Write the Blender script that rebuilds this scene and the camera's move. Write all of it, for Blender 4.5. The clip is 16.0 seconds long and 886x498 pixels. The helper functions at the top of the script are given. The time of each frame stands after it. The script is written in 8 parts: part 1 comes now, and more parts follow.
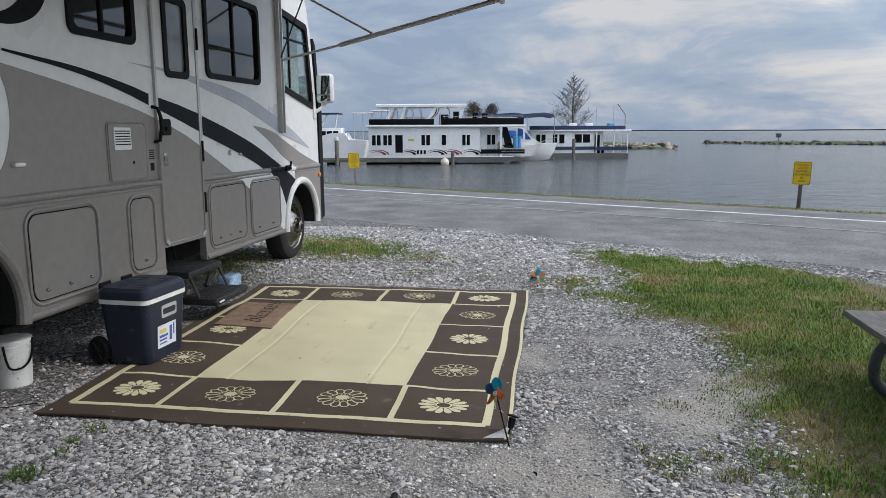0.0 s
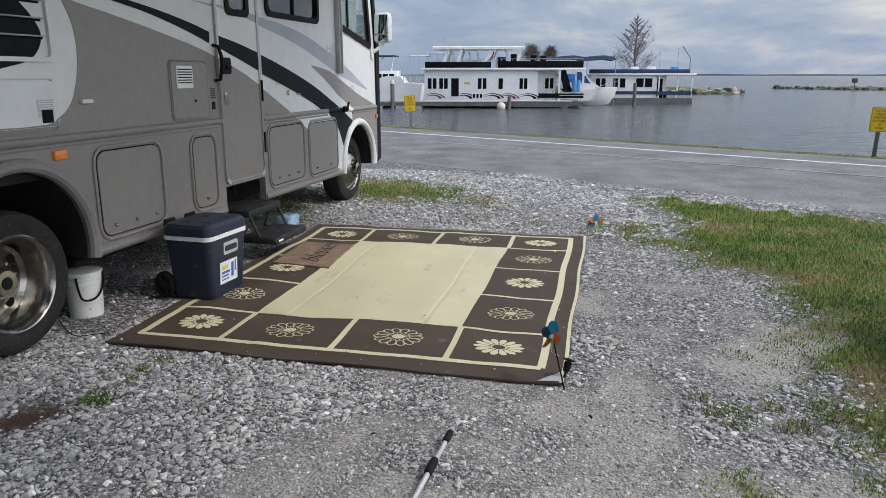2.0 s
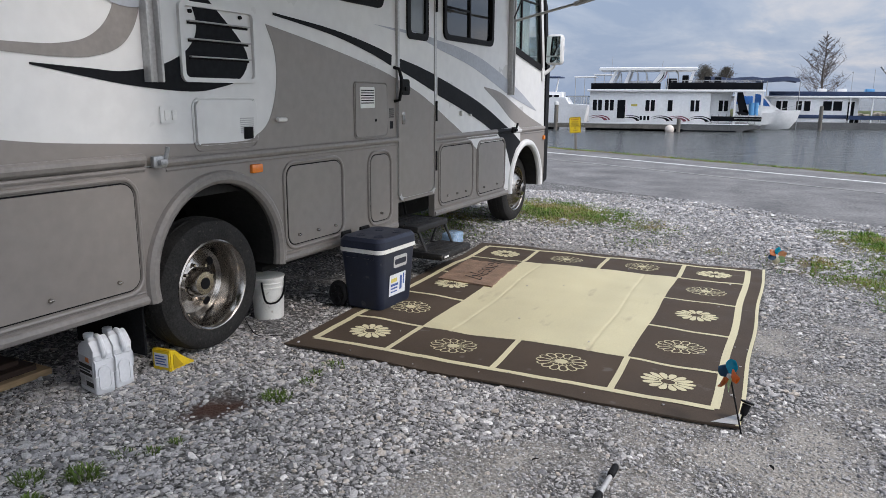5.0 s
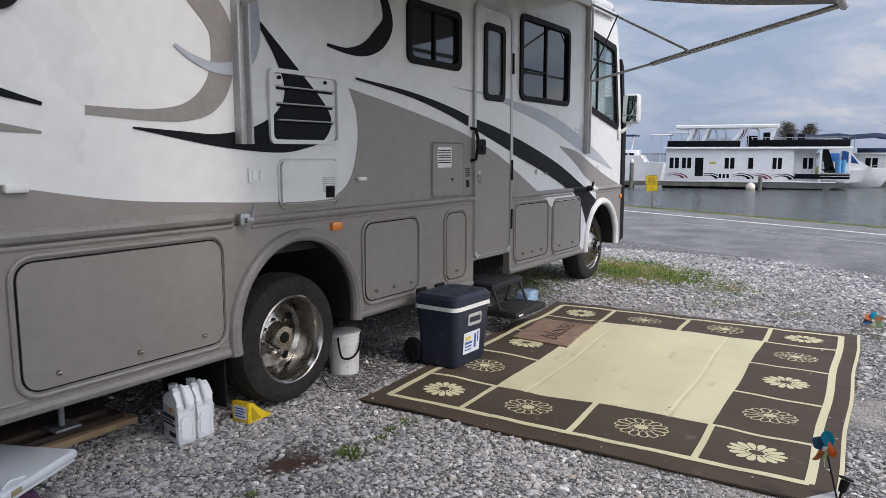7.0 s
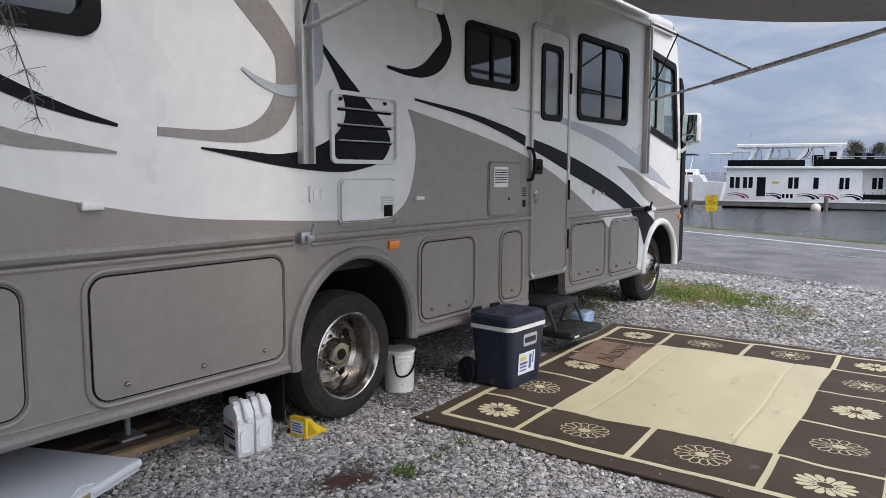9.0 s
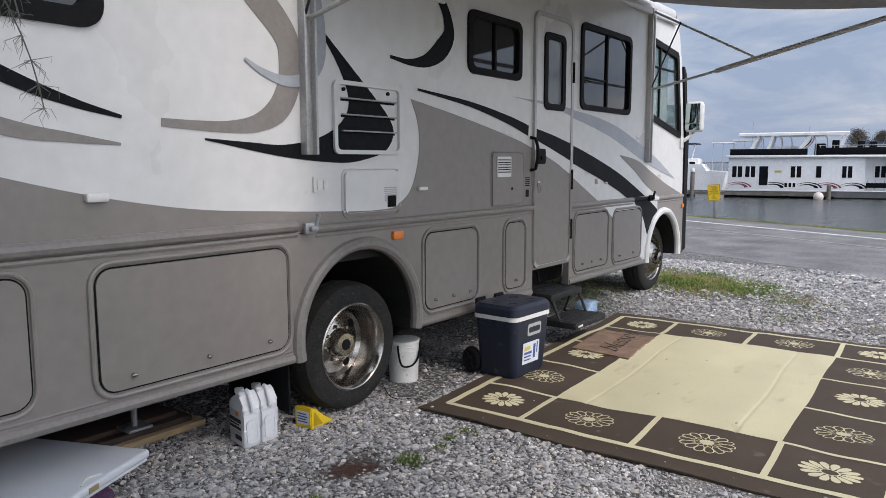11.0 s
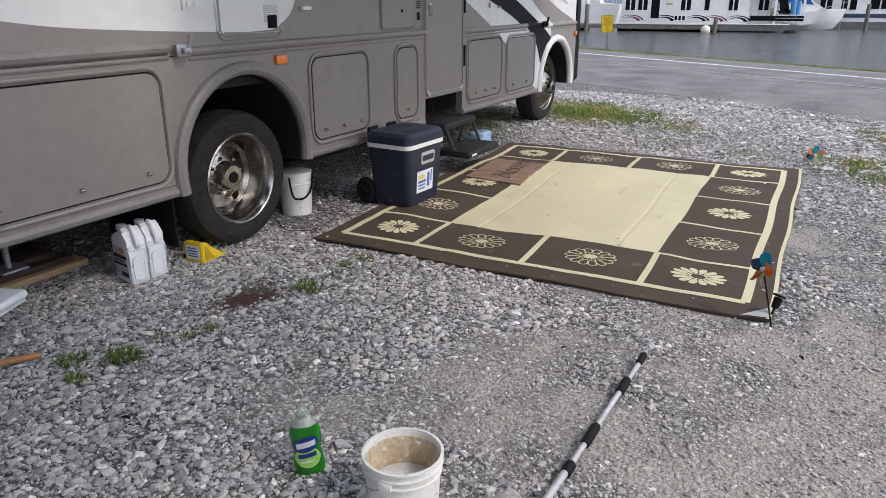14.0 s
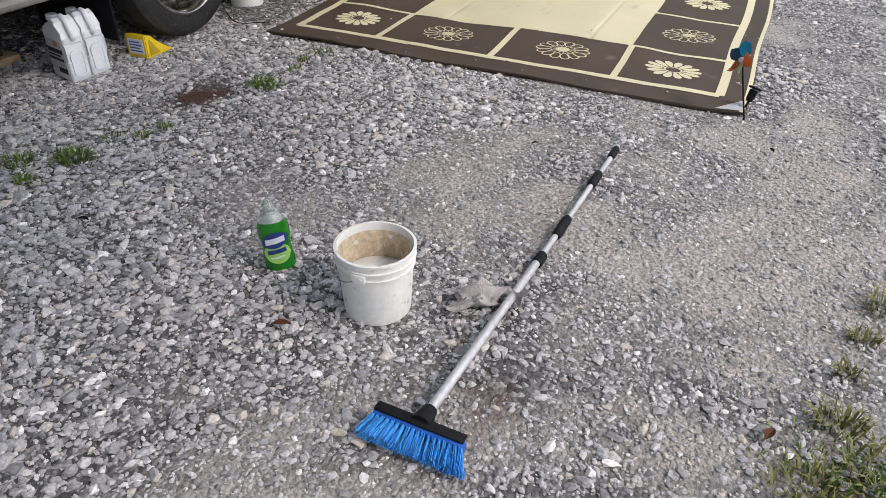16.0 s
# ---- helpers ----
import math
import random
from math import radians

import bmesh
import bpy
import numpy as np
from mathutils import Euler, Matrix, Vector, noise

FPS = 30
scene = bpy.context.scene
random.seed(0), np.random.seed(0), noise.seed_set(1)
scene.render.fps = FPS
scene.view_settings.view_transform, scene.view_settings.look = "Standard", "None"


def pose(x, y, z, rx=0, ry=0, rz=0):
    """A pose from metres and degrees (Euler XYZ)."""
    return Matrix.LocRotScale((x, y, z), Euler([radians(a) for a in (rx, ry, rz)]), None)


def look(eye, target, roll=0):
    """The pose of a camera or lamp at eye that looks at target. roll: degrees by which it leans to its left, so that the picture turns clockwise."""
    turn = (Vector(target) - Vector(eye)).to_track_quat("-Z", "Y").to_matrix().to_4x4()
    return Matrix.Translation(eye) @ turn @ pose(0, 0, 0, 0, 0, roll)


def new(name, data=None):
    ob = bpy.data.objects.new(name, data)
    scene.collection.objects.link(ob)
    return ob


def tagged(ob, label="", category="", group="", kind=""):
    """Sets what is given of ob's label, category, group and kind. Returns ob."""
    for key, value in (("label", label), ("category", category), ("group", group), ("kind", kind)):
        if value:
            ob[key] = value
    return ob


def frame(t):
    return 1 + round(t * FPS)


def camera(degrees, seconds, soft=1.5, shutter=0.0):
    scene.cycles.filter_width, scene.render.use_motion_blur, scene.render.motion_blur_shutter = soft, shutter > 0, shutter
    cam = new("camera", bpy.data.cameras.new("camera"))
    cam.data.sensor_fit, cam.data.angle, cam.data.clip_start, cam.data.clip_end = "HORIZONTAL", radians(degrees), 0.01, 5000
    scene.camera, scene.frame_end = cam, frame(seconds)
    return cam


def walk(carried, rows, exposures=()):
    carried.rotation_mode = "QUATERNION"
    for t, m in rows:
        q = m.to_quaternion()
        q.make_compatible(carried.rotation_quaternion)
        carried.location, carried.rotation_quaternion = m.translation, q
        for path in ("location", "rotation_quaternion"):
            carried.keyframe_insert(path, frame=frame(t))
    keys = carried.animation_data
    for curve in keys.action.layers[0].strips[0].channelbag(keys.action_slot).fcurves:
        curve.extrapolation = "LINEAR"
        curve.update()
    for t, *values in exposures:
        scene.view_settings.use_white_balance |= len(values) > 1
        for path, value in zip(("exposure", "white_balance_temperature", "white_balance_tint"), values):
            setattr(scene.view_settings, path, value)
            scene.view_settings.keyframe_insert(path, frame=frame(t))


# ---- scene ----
cam = camera(63.4, 16.0, soft=0.55)
PATH = [
    (0, (3.236, 0.264, 1.564), (2.885, 2.206, 1.240), -0.23),
    (0.5, (3.231, 0.276, 1.563), (2.848, 2.206, 1.202), -0.33),
    (1, (3.225, 0.286, 1.554), (2.811, 2.203, 1.162), -0.47),
    (1.5, (3.221, 0.287, 1.545), (2.770, 2.188, 1.120), -0.33),
    (2, (3.206, 0.286, 1.535), (2.716, 2.167, 1.063), -0.01),
    (2.5, (3.192, 0.307, 1.516), (2.669, 2.167, 0.997), 0.25),
    (3, (3.183, 0.312, 1.508), (2.633, 2.154, 0.955), 0.42),
    (3.5, (3.186, 0.307, 1.505), (2.586, 2.132, 0.949), 0.35),
    (4, (3.170, 0.298, 1.515), (2.482, 2.100, 0.988), 0.29),
    (4.5, (3.146, 0.280, 1.531), (2.348, 2.051, 1.055), 0.32),
    (5, (3.130, 0.271, 1.540), (2.235, 2.010, 1.121), 0.31),
    (7.5, (3.111, 0.254, 1.552), (1.995, 1.896, 1.310), 0.03),
    (8, (3.107, 0.248, 1.557), (1.954, 1.866, 1.330), 0.08),
    (8.5, (3.110, 0.242, 1.555), (1.926, 1.839, 1.337), 0.08),
    (9, (3.104, 0.238, 1.556), (1.897, 1.818, 1.343), 0.21),
    (11.5, (3.088, 0.229, 1.544), (1.879, 1.802, 1.286), -0.34),
    (12, (3.080, 0.251, 1.528), (1.912, 1.846, 1.224), -0.55),
    (12.5, (3.090, 0.261, 1.507), (1.969, 1.874, 1.130), -0.72),
    (13, (3.092, 0.271, 1.483), (2.030, 1.903, 1.025), -0.66),
    (13.5, (3.097, 0.269, 1.470), (2.102, 1.915, 0.922), -0.35),
    (14, (3.102, 0.275, 1.453), (2.180, 1.921, 0.787), -0.02),
    (14.5, (3.105, 0.284, 1.431), (2.255, 1.902, 0.620), 0.41),
    (15, (3.092, 0.294, 1.399), (2.306, 1.872, 0.453), 0.82),
    (15.5, (3.067, 0.301, 1.376), (2.336, 1.831, 0.316), 1.04),
    (16, (3.044, 0.320, 1.364), (2.331, 1.803, 0.226), 0.96),
]
walk(cam, [(t, look(eye, target, roll)) for t, eye, target, roll in PATH], [(0.0, 0.0, 6500, 10), (4.0, 0.16, 6550, 12), (8.5, 0.18, 6600, 14), (13.0, 0.2, 6600, 14), (15.0, 0.33, 6700, 15), (16.0, 0.42, 6700, 15)])

# ---- world, sun, exposure ----
SUN_EL, SUN_AZ = radians(46), radians(92)      # azimuth: clockwise from +y
world = bpy.data.worlds.new("overcast_sky")
scene.world = world
world.use_nodes = True
wn, wl = world.node_tree.nodes, world.node_tree.links
wn.clear()
w_out = wn.new("ShaderNodeOutputWorld")
w_bg = wn.new("ShaderNodeBackground")
w_bg.inputs["Strength"].default_value = 0.106
sky = wn.new("ShaderNodeTexSky")
sky.sky_type = "NISHITA"
sky.sun_disc = False
sky.sun_elevation, sky.sun_rotation = SUN_EL, SUN_AZ
sky.air_density, sky.dust_density = 1.4, 2.0
w_co = wn.new("ShaderNodeTexCoord")
w_map = wn.new("ShaderNodeMapping")
w_map.inputs["Scale"].default_value = (1.5, 1.5, 5.0)
w_n1 = wn.new("ShaderNodeTexNoise")
w_n1.inputs["Scale"].default_value, w_n1.inputs["Detail"].default_value, w_n1.inputs["Roughness"].default_value = 2.9, 9, 0.6
w_n1.inputs["Distortion"].default_value = 0.35
w_r1 = wn.new("ShaderNodeValToRGB")
w_r1.color_ramp.elements[0].position, w_r1.color_ramp.elements[0].color = 0.4, (3.4, 4.5, 6.3, 1)
w_r1.color_ramp.elements[1].position, w_r1.color_ramp.elements[1].color = 0.66, (7.8, 7.9, 8.1, 1)
w_e = w_r1.color_ramp.elements.new(0.52)
w_e.color = (4.5, 5.5, 7.0, 1)
w_mix = wn.new("ShaderNodeMixRGB")
w_mix.inputs["Fac"].default_value = 0.86
# the cloud cover brightens overhead and towards the veiled sun
sun_way = Vector((math.sin(SUN_AZ) * math.cos(SUN_EL), math.cos(SUN_AZ) * math.cos(SUN_EL), math.sin(SUN_EL)))
w_dot = wn.new("ShaderNodeVectorMath")
w_dot.operation = "DOT_PRODUCT"
w_dot.inputs[1].default_value = sun_way
w_up = wn.new("ShaderNodeMapRange")
w_up.interpolation_type = "SMOOTHSTEP"
w_up.inputs["From Min"].default_value, w_up.inputs["From Max"].default_value = 0.16, 1.0
w_glow = wn.new("ShaderNodeMixRGB")
w_glow.inputs[1].default_value, w_glow.inputs[2].default_value = (0.82, 0.81, 0.82, 1), (3.1, 2.9, 2.65, 1)
wl.new(w_up.outputs[0], w_glow.inputs["Fac"])
w_mul = wn.new("ShaderNodeMixRGB")
w_mul.blend_type, w_mul.inputs["Fac"].default_value = "MULTIPLY", 1.0
wl.new(w_co.outputs["Generated"], w_dot.inputs[0])
wl.new(w_dot.outputs["Value"], w_up.inputs["Value"])
wl.new(w_mix.outputs[0], w_mul.inputs[1])
wl.new(w_glow.outputs[0], w_mul.inputs[2])
for a, b in ((w_co.outputs["Generated"], w_map.inputs["Vector"]), (w_map.outputs[0], w_n1.inputs["Vector"]),
             (w_n1.outputs["Fac"], w_r1.inputs["Fac"]), (sky.outputs[0], w_mix.inputs[1]), (w_r1.outputs[0], w_mix.inputs[2]),
             (w_mul.outputs[0], w_bg.inputs["Color"]), (w_bg.outputs[0], w_out.inputs["Surface"])):
    wl.new(a, b)
sun = new("sun", bpy.data.lights.new("sun", "SUN"))
sun.data.energy, sun.data.angle, sun.data.color = 1.75, radians(11), (1.0, 0.94, 0.88)
sun.matrix_world = look(sun_way * 60, (0, 0, 0))


# ---- mesh tools ----
def part(name, bm, material, parent=None, label="", angle=35, at=None):
    """One bmesh as one mesh object."""
    bmesh.ops.recalc_face_normals(bm, faces=bm.faces)
    me = bpy.data.meshes.new(name)
    bm.to_mesh(me)
    bm.free()
    for p in me.polygons:
        p.use_smooth = True
    me.set_sharp_from_angle(angle=radians(angle))
    for m in (material if isinstance(material, (list, tuple)) else [material]):
        me.materials.append(m)
    ob = new(name, me)
    if parent is not None:
        ob.parent = parent
    if at is not None:
        ob.matrix_basis = at
    if label:
        ob["label"] = label
    return ob


def raw(name, verts, faces, material, parent=None, label="", smooth=False):
    me = bpy.data.meshes.new(name)
    me.from_pydata(verts, [], faces)
    me.materials.append(material)
    me.polygons.foreach_set("use_smooth", [smooth] * len(me.polygons))
    ob = new(name, me)
    if parent is not None:
        ob.parent = parent
    if label:
        ob["label"] = label
    return ob


def thing(name, label, category, group="", kind="", at=None):
    e = new(name)
    e.empty_display_size = 0.1
    if at is not None:
        e.matrix_basis = at
    return tagged(e, label, category, group, kind)


def box(bm, lo, hi, bev=0.0, seg=2, m=None):
    lo, hi = Vector(lo), Vector(hi)
    r = bmesh.ops.create_cube(bm, size=1, matrix=Matrix.Translation((lo + hi) / 2) @ Matrix.Diagonal((*(hi - lo), 1)))
    vs = r["verts"]
    if bev:
        es = list({e for v in vs for e in v.link_edges})
        r = bmesh.ops.bevel(bm, geom=es, offset=bev, segments=seg, profile=0.5, affect="EDGES", clamp_overlap=True)
        vs = list({v for f in r["faces"] for v in f.verts} | {v for v in vs if v.is_valid})
    if m is not None:
        bmesh.ops.transform(bm, matrix=m, verts=vs)
    return vs


def rod(bm, p0, p1, r0, r1=None, seg=12, caps=True):
    p0, p1 = Vector(p0), Vector(p1)
    d = p1 - p0
    m = Matrix.Translation((p0 + p1) / 2) @ d.to_track_quat("Z", "Y").to_matrix().to_4x4()
    return bmesh.ops.create_cone(bm, cap_ends=caps, segments=seg, radius1=r0, radius2=r0 if r1 is None else r1, depth=d.length, matrix=m)["verts"]


def tube(bm, pts, r, seg=8, closed=False, caps=True):
    """A round tube along points; r is a number or one number a point."""
    pts = [Vector(p) for p in pts]
    n = len(pts)
    rs = r if isinstance(r, (list, tuple)) else [r] * n
    rings, up = [], None
    for i, p in enumerate(pts):
        a = pts[(i - 1) % n] if (closed or i) else p
        b = pts[(i + 1) % n] if (closed or i < n - 1) else p
        d = (b - a).normalized()
        if up is None:
            up = Vector((0, 0, 1)) if abs(d.z) < 0.9 else Vector((1, 0, 0))
        s = d.cross(up).normalized()
        up = s.cross(d).normalized()
        rings.append([bm.verts.new(p + rs[i] * (math.cos(6.28318 * k / seg) * s + math.sin(6.28318 * k / seg) * up)) for k in range(seg)])
    for i in range(n if closed else n - 1):
        A, B = rings[i], rings[(i + 1) % n]
        for k in range(seg):
            bm.faces.new((A[k], A[(k + 1) % seg], B[(k + 1) % seg], B[k]))
    if caps and not closed:
        bm.faces.new(rings[0])
        bm.faces.new(rings[-1][::-1])


def lathe(bm, profile, seg=32, m=None, close=False):
    """Profile of (radius, height) turned about z."""
    m = m or Matrix()
    rings = []
    for r, z in profile:
        if r < 1e-5:
            rings.append([bm.verts.new(m @ Vector((0, 0, z)))])
        else:
            rings.append([bm.verts.new(m @ Vector((r * math.cos(6.283185 * k / seg), r * math.sin(6.283185 * k / seg), z))) for k in range(seg)])
    pairs = list(zip(rings, rings[1:])) + ([(rings[-1], rings[0])] if close else [])
    for A, B in pairs:
        for k in range(seg):
            a, b, c, d = A[k % len(A)], A[(k + 1) % len(A)], B[(k + 1) % len(B)], B[k % len(B)]
            vs = []
            for v in (a, b, c, d):
                if v not in vs:
                    vs.append(v)
            if len(vs) > 2:
                bm.faces.new(vs)


def spline(pts, n=8, closed=False):
    """Points on a smooth curve through pts (any number of coordinates)."""
    pts = [np.array(p, float) for p in pts]
    k = len(pts)
    out = []
    for i in range(k if closed else k - 1):
        p1, p2 = pts[i], pts[(i + 1) % k]
        p0 = pts[(i - 1) % k] if (closed or i) else 2 * p1 - p2
        p3 = pts[(i + 2) % k] if (closed or i < k - 2) else 2 * p2 - p1
        for j in range(n):
            t = j / n
            out.append(0.5 * (2 * p1 + (p2 - p0) * t + (2 * p0 - 5 * p1 + 4 * p2 - p3) * t * t + (3 * p1 - p0 - 3 * p2 + p3) * t ** 3))
    if not closed:
        out.append(pts[-1])
    return [tuple(p) for p in out]


def rounded(y0, y1, z0, z1, r, n=5):
    """A rectangle with round corners, anticlockwise."""
    out = []
    for cy, cz, a in ((y1 - r, z0 + r, -90), (y1 - r, z1 - r, 0), (y0 + r, z1 - r, 90), (y0 + r, z0 + r, 180)):
        for i in range(n + 1):
            w = radians(a + 90 * i / n)
            out.append((cy + r * math.cos(w), cz + r * math.sin(w)))
    return out


def slab_x(bm, pts, x0, x1):
    """A polygon in the (y, z) plane with thickness along x."""
    A = [bm.verts.new((x0, y, z)) for y, z in pts]
    B = [bm.verts.new((x1, y, z)) for y, z in pts]
    bm.faces.new(A)
    bm.faces.new(B[::-1])
    for i in range(len(pts)):
        j = (i + 1) % len(pts)
        bm.faces.new((A[i], A[j], B[j], B[i]))


def holed_x(bm, outer, holes, x0, x1):
    """A wall in the (y, z) plane with openings that go through it."""
    loops = [outer] + holes
    front, back, edges, pair = [], [], [], {}
    for lp in loops:
        f = [bm.verts.new((x1, y, z)) for y, z in lp]
        b = [bm.verts.new((x0, y, z)) for y, z in lp]
        for i in range(len(lp)):
            edges.append(bm.edges.new((f[i], f[(i + 1) % len(f)])))
            bm.faces.new((f[i], f[(i + 1) % len(f)], b[(i + 1) % len(f)], b[i]))
            pair[f[i]] = b[i]
    r = bmesh.ops.triangle_fill(bm, use_beauty=True, use_dissolve=False, edges=edges)
    for f in [g for g in r["geom"] if isinstance(g, bmesh.types.BMFace)]:
        bm.faces.new([pair[v] for v in f.verts][::-1])


def ring_x(bm, outer, inner, x0, x1):
    """A frame between two loops of as many points each."""
    n = len(outer)
    L = [[bm.verts.new((x, y, z)) for y, z in lp] for x, lp in ((x0, outer), (x1, outer), (x1, inner), (x0, inner))]
    for a in range(4):
        A, B = L[a], L[(a + 1) % 4]
        for i in range(n):
            bm.faces.new((A[i], A[(i + 1) % n], B[(i + 1) % n], B[i]))


# ---- materials ----
def material(name, color, rough=0.5, metal=0.0, vary=0.12, scale=6.0, fine=60.0, bump=0.1, bump_scale=None, color2=None, coat=0.0, alpha=1.0, trans=0.0, ior=1.45, per="", spots=0.0, spot_color=(0.1, 0.08, 0.06), stretch=(1, 1, 1), depth=0.01):
    """A surface with variation at two scales, fine relief and worn gloss."""
    m = bpy.data.materials.new(name)
    m.use_nodes = True
    N, L = m.node_tree.nodes, m.node_tree.links
    b = N["Principled BSDF"]
    b.inputs["Metallic"].default_value, b.inputs["IOR"].default_value = metal, ior
    b.inputs["Coat Weight"].default_value, b.inputs["Transmission Weight"].default_value = coat, trans
    co = N.new("ShaderNodeTexCoord")
    mp = N.new("ShaderNodeMapping")
    mp.inputs["Scale"].default_value = stretch
    L.new(co.outputs["Object"], mp.inputs["Vector"])
    n1, n2 = N.new("ShaderNodeTexNoise"), N.new("ShaderNodeTexNoise")
    n1.inputs["Scale"].default_value, n1.inputs["Detail"].default_value = scale, 4
    n2.inputs["Scale"].default_value, n2.inputs["Detail"].default_value = fine, 3
    L.new(mp.outputs[0], n1.inputs["Vector"])
    L.new(mp.outputs[0], n2.inputs["Vector"])
    add = N.new("ShaderNodeMath")
    add.operation = "ADD"
    L.new(n1.outputs["Fac"], add.inputs[0])
    L.new(n2.outputs["Fac"], add.inputs[1])
    c = Vector(color)
    lo = tuple(color2) if color2 else tuple(c * (1 - vary * 1.6))
    hi = tuple(c * (1 + vary)) if not color2 else tuple(color)
    ramp = N.new("ShaderNodeMapRange")
    ramp.inputs["From Min"].default_value, ramp.inputs["From Max"].default_value = 0.7, 1.3
    L.new(add.outputs[0], ramp.inputs["Value"])
    mix = N.new("ShaderNodeMixRGB")
    mix.inputs[1].default_value, mix.inputs[2].default_value = (*lo, 1), (*[min(1, h) for h in hi], 1)
    L.new(ramp.outputs[0], mix.inputs["Fac"])
    out = mix.outputs[0]
    if spots:
        n3 = N.new("ShaderNodeTexNoise")
        n3.inputs["Scale"].default_value, n3.inputs["Detail"].default_value = scale * 3.1, 6
        L.new(mp.outputs[0], n3.inputs["Vector"])
        r3 = N.new("ShaderNodeMapRange")
        r3.inputs["From Min"].default_value, r3.inputs["From Max"].default_value = 0.66 - 0.2 * spots, 0.74 - 0.1 * spots
        r3.inputs["To Max"].default_value = 0.75
        L.new(n3.outputs["Fac"], r3.inputs["Value"])
        mx = N.new("ShaderNodeMixRGB")
        mx.inputs[2].default_value = (*spot_color, 1)
        L.new(r3.outputs[0], mx.inputs["Fac"])
        L.new(out, mx.inputs[1])
        out = mx.outputs[0]
    if per:
        src = N.new("ShaderNodeObjectInfo").outputs["Random"] if per == "object" else N.new("ShaderNodeNewGeometry").outputs["Random Per Island"]
        hv = N.new("ShaderNodeMapRange")
        hv.inputs["To Min"].default_value, hv.inputs["To Max"].default_value = 0.55, 1.45
        L.new(src, hv.inputs["Value"])
        mu = N.new("ShaderNodeMixRGB")
        mu.blend_type = "MULTIPLY"
        mu.inputs["Fac"].default_value = 1
        L.new(out, mu.inputs[1])
        L.new(hv.outputs[0], mu.inputs[2])
        out = mu.outputs[0]
    L.new(out, b.inputs["Base Color"])
    rr = N.new("ShaderNodeMapRange")
    rr.inputs["From Min"].default_value, rr.inputs["From Max"].default_value = 0.25, 0.75
    rr.inputs["To Min"].default_value, rr.inputs["To Max"].default_value = max(0.02, rough * 0.8), min(1, rough * 1.2)
    L.new(n1.outputs["Fac"], rr.inputs["Value"])
    L.new(rr.outputs[0], b.inputs["Roughness"])
    if bump:
        bp = N.new("ShaderNodeBump")
        bp.inputs["Strength"].default_value, bp.inputs["Distance"].default_value = bump, depth
        nb = n2
        if bump_scale:
            nb = N.new("ShaderNodeTexNoise")
            nb.inputs["Scale"].default_value = bump_scale
            L.new(mp.outputs[0], nb.inputs["Vector"])
        L.new(nb.outputs["Fac"], bp.inputs["Height"])
        L.new(bp.outputs[0], b.inputs["Normal"])
    return m


WHITE = material("white_gelcoat", (0.66, 0.66, 0.65), 0.3, vary=0.05, scale=1.3, fine=9, bump=0.03, coat=0.15)
TAUPE = material("taupe_paint", (0.225, 0.203, 0.187), 0.36, vary=0.06, scale=1.1, fine=14, bump=0.03, coat=0.1)
TRIM = material("taupe_moulding", (0.215, 0.197, 0.183), 0.45, vary=0.1, scale=4, fine=40, bump=0.05)
CHARCOAL = material("charcoal_vinyl", (0.011, 0.012, 0.014), 0.45, ior=1.15, vary=0.2, scale=3, fine=30, bump=0.02)
SLATE = material("slate_vinyl", (0.36, 0.38, 0.42), 0.4, vary=0.08, scale=3, fine=30, bump=0.02)
GREYV = material("warm_grey_vinyl", (0.235, 0.215, 0.2), 0.4, vary=0.08, scale=3, fine=30, bump=0.02)
BLACK = material("black_rubber", (0.01, 0.01, 0.011), 0.65, ior=1.15, vary=0.3, scale=8, fine=80, bump=0.1)
TYRE = material("tyre_rubber", (0.026, 0.025, 0.024), 0.85, ior=1.3, vary=0.35, scale=9, fine=90, bump=0.25, spots=0.1, spot_color=(0.08, 0.07, 0.06))
BLACKP = material("black_plastic", (0.014, 0.014, 0.015), 0.5, ior=1.15, vary=0.2, scale=8, fine=120, bump=0.1)
STEELBK = material("black_painted_steel", (0.014, 0.014, 0.015), 0.65, vary=0.3, scale=12, fine=90, bump=0.15, spots=0.25, spot_color=(0.12, 0.1, 0.08))
CHROME = material("polished_steel", (0.38, 0.355, 0.325), 0.22, metal=1, vary=0.2, scale=7, fine=25, bump=0.04, spots=0.2, spot_color=(0.24, 0.17, 0.1))
ALU = material("mill_aluminium", (0.5, 0.5, 0.5), 0.45, metal=0.35, vary=0.12, scale=5, fine=60, bump=0.05)
GALV = material("galvanised_steel", (0.35, 0.36, 0.37), 0.45, metal=0.7, vary=0.2, scale=12, fine=60, bump=0.1)
UNDER = material("underbody", (0.011, 0.0105, 0.01), 0.9, vary=0.4, scale=5, fine=40, bump=0.2)
TINT = material("tinted_glass", (0.012, 0.014, 0.016), 0.04, vary=0.1, scale=2, fine=5, bump=0.0, coat=0.4)
GLASS = material("cab_glass", (0.62, 0.72, 0.72), 0.02, vary=0.02, scale=2, fine=5, bump=0, trans=0.95)
DOORGLASS = material("door_glass", (0.17, 0.19, 0.2), 0.12, vary=0.1, scale=2, fine=6, bump=0)
CURTAIN = material("sky_pale_curtain", (0.64, 0.82, 0.82), 0.8, vary=0.15, scale=3, fine=30, bump=0.2)
AMBER = material("amber_lens", (0.75, 0.2, 0.02), 0.2, vary=0.1, scale=20, fine=90, bump=0.1, coat=0.4)
FABRIC = material("awning_vinyl", (0.2, 0.19, 0.18), 0.75, vary=0.15, scale=2, fine=20, bump=0.1)
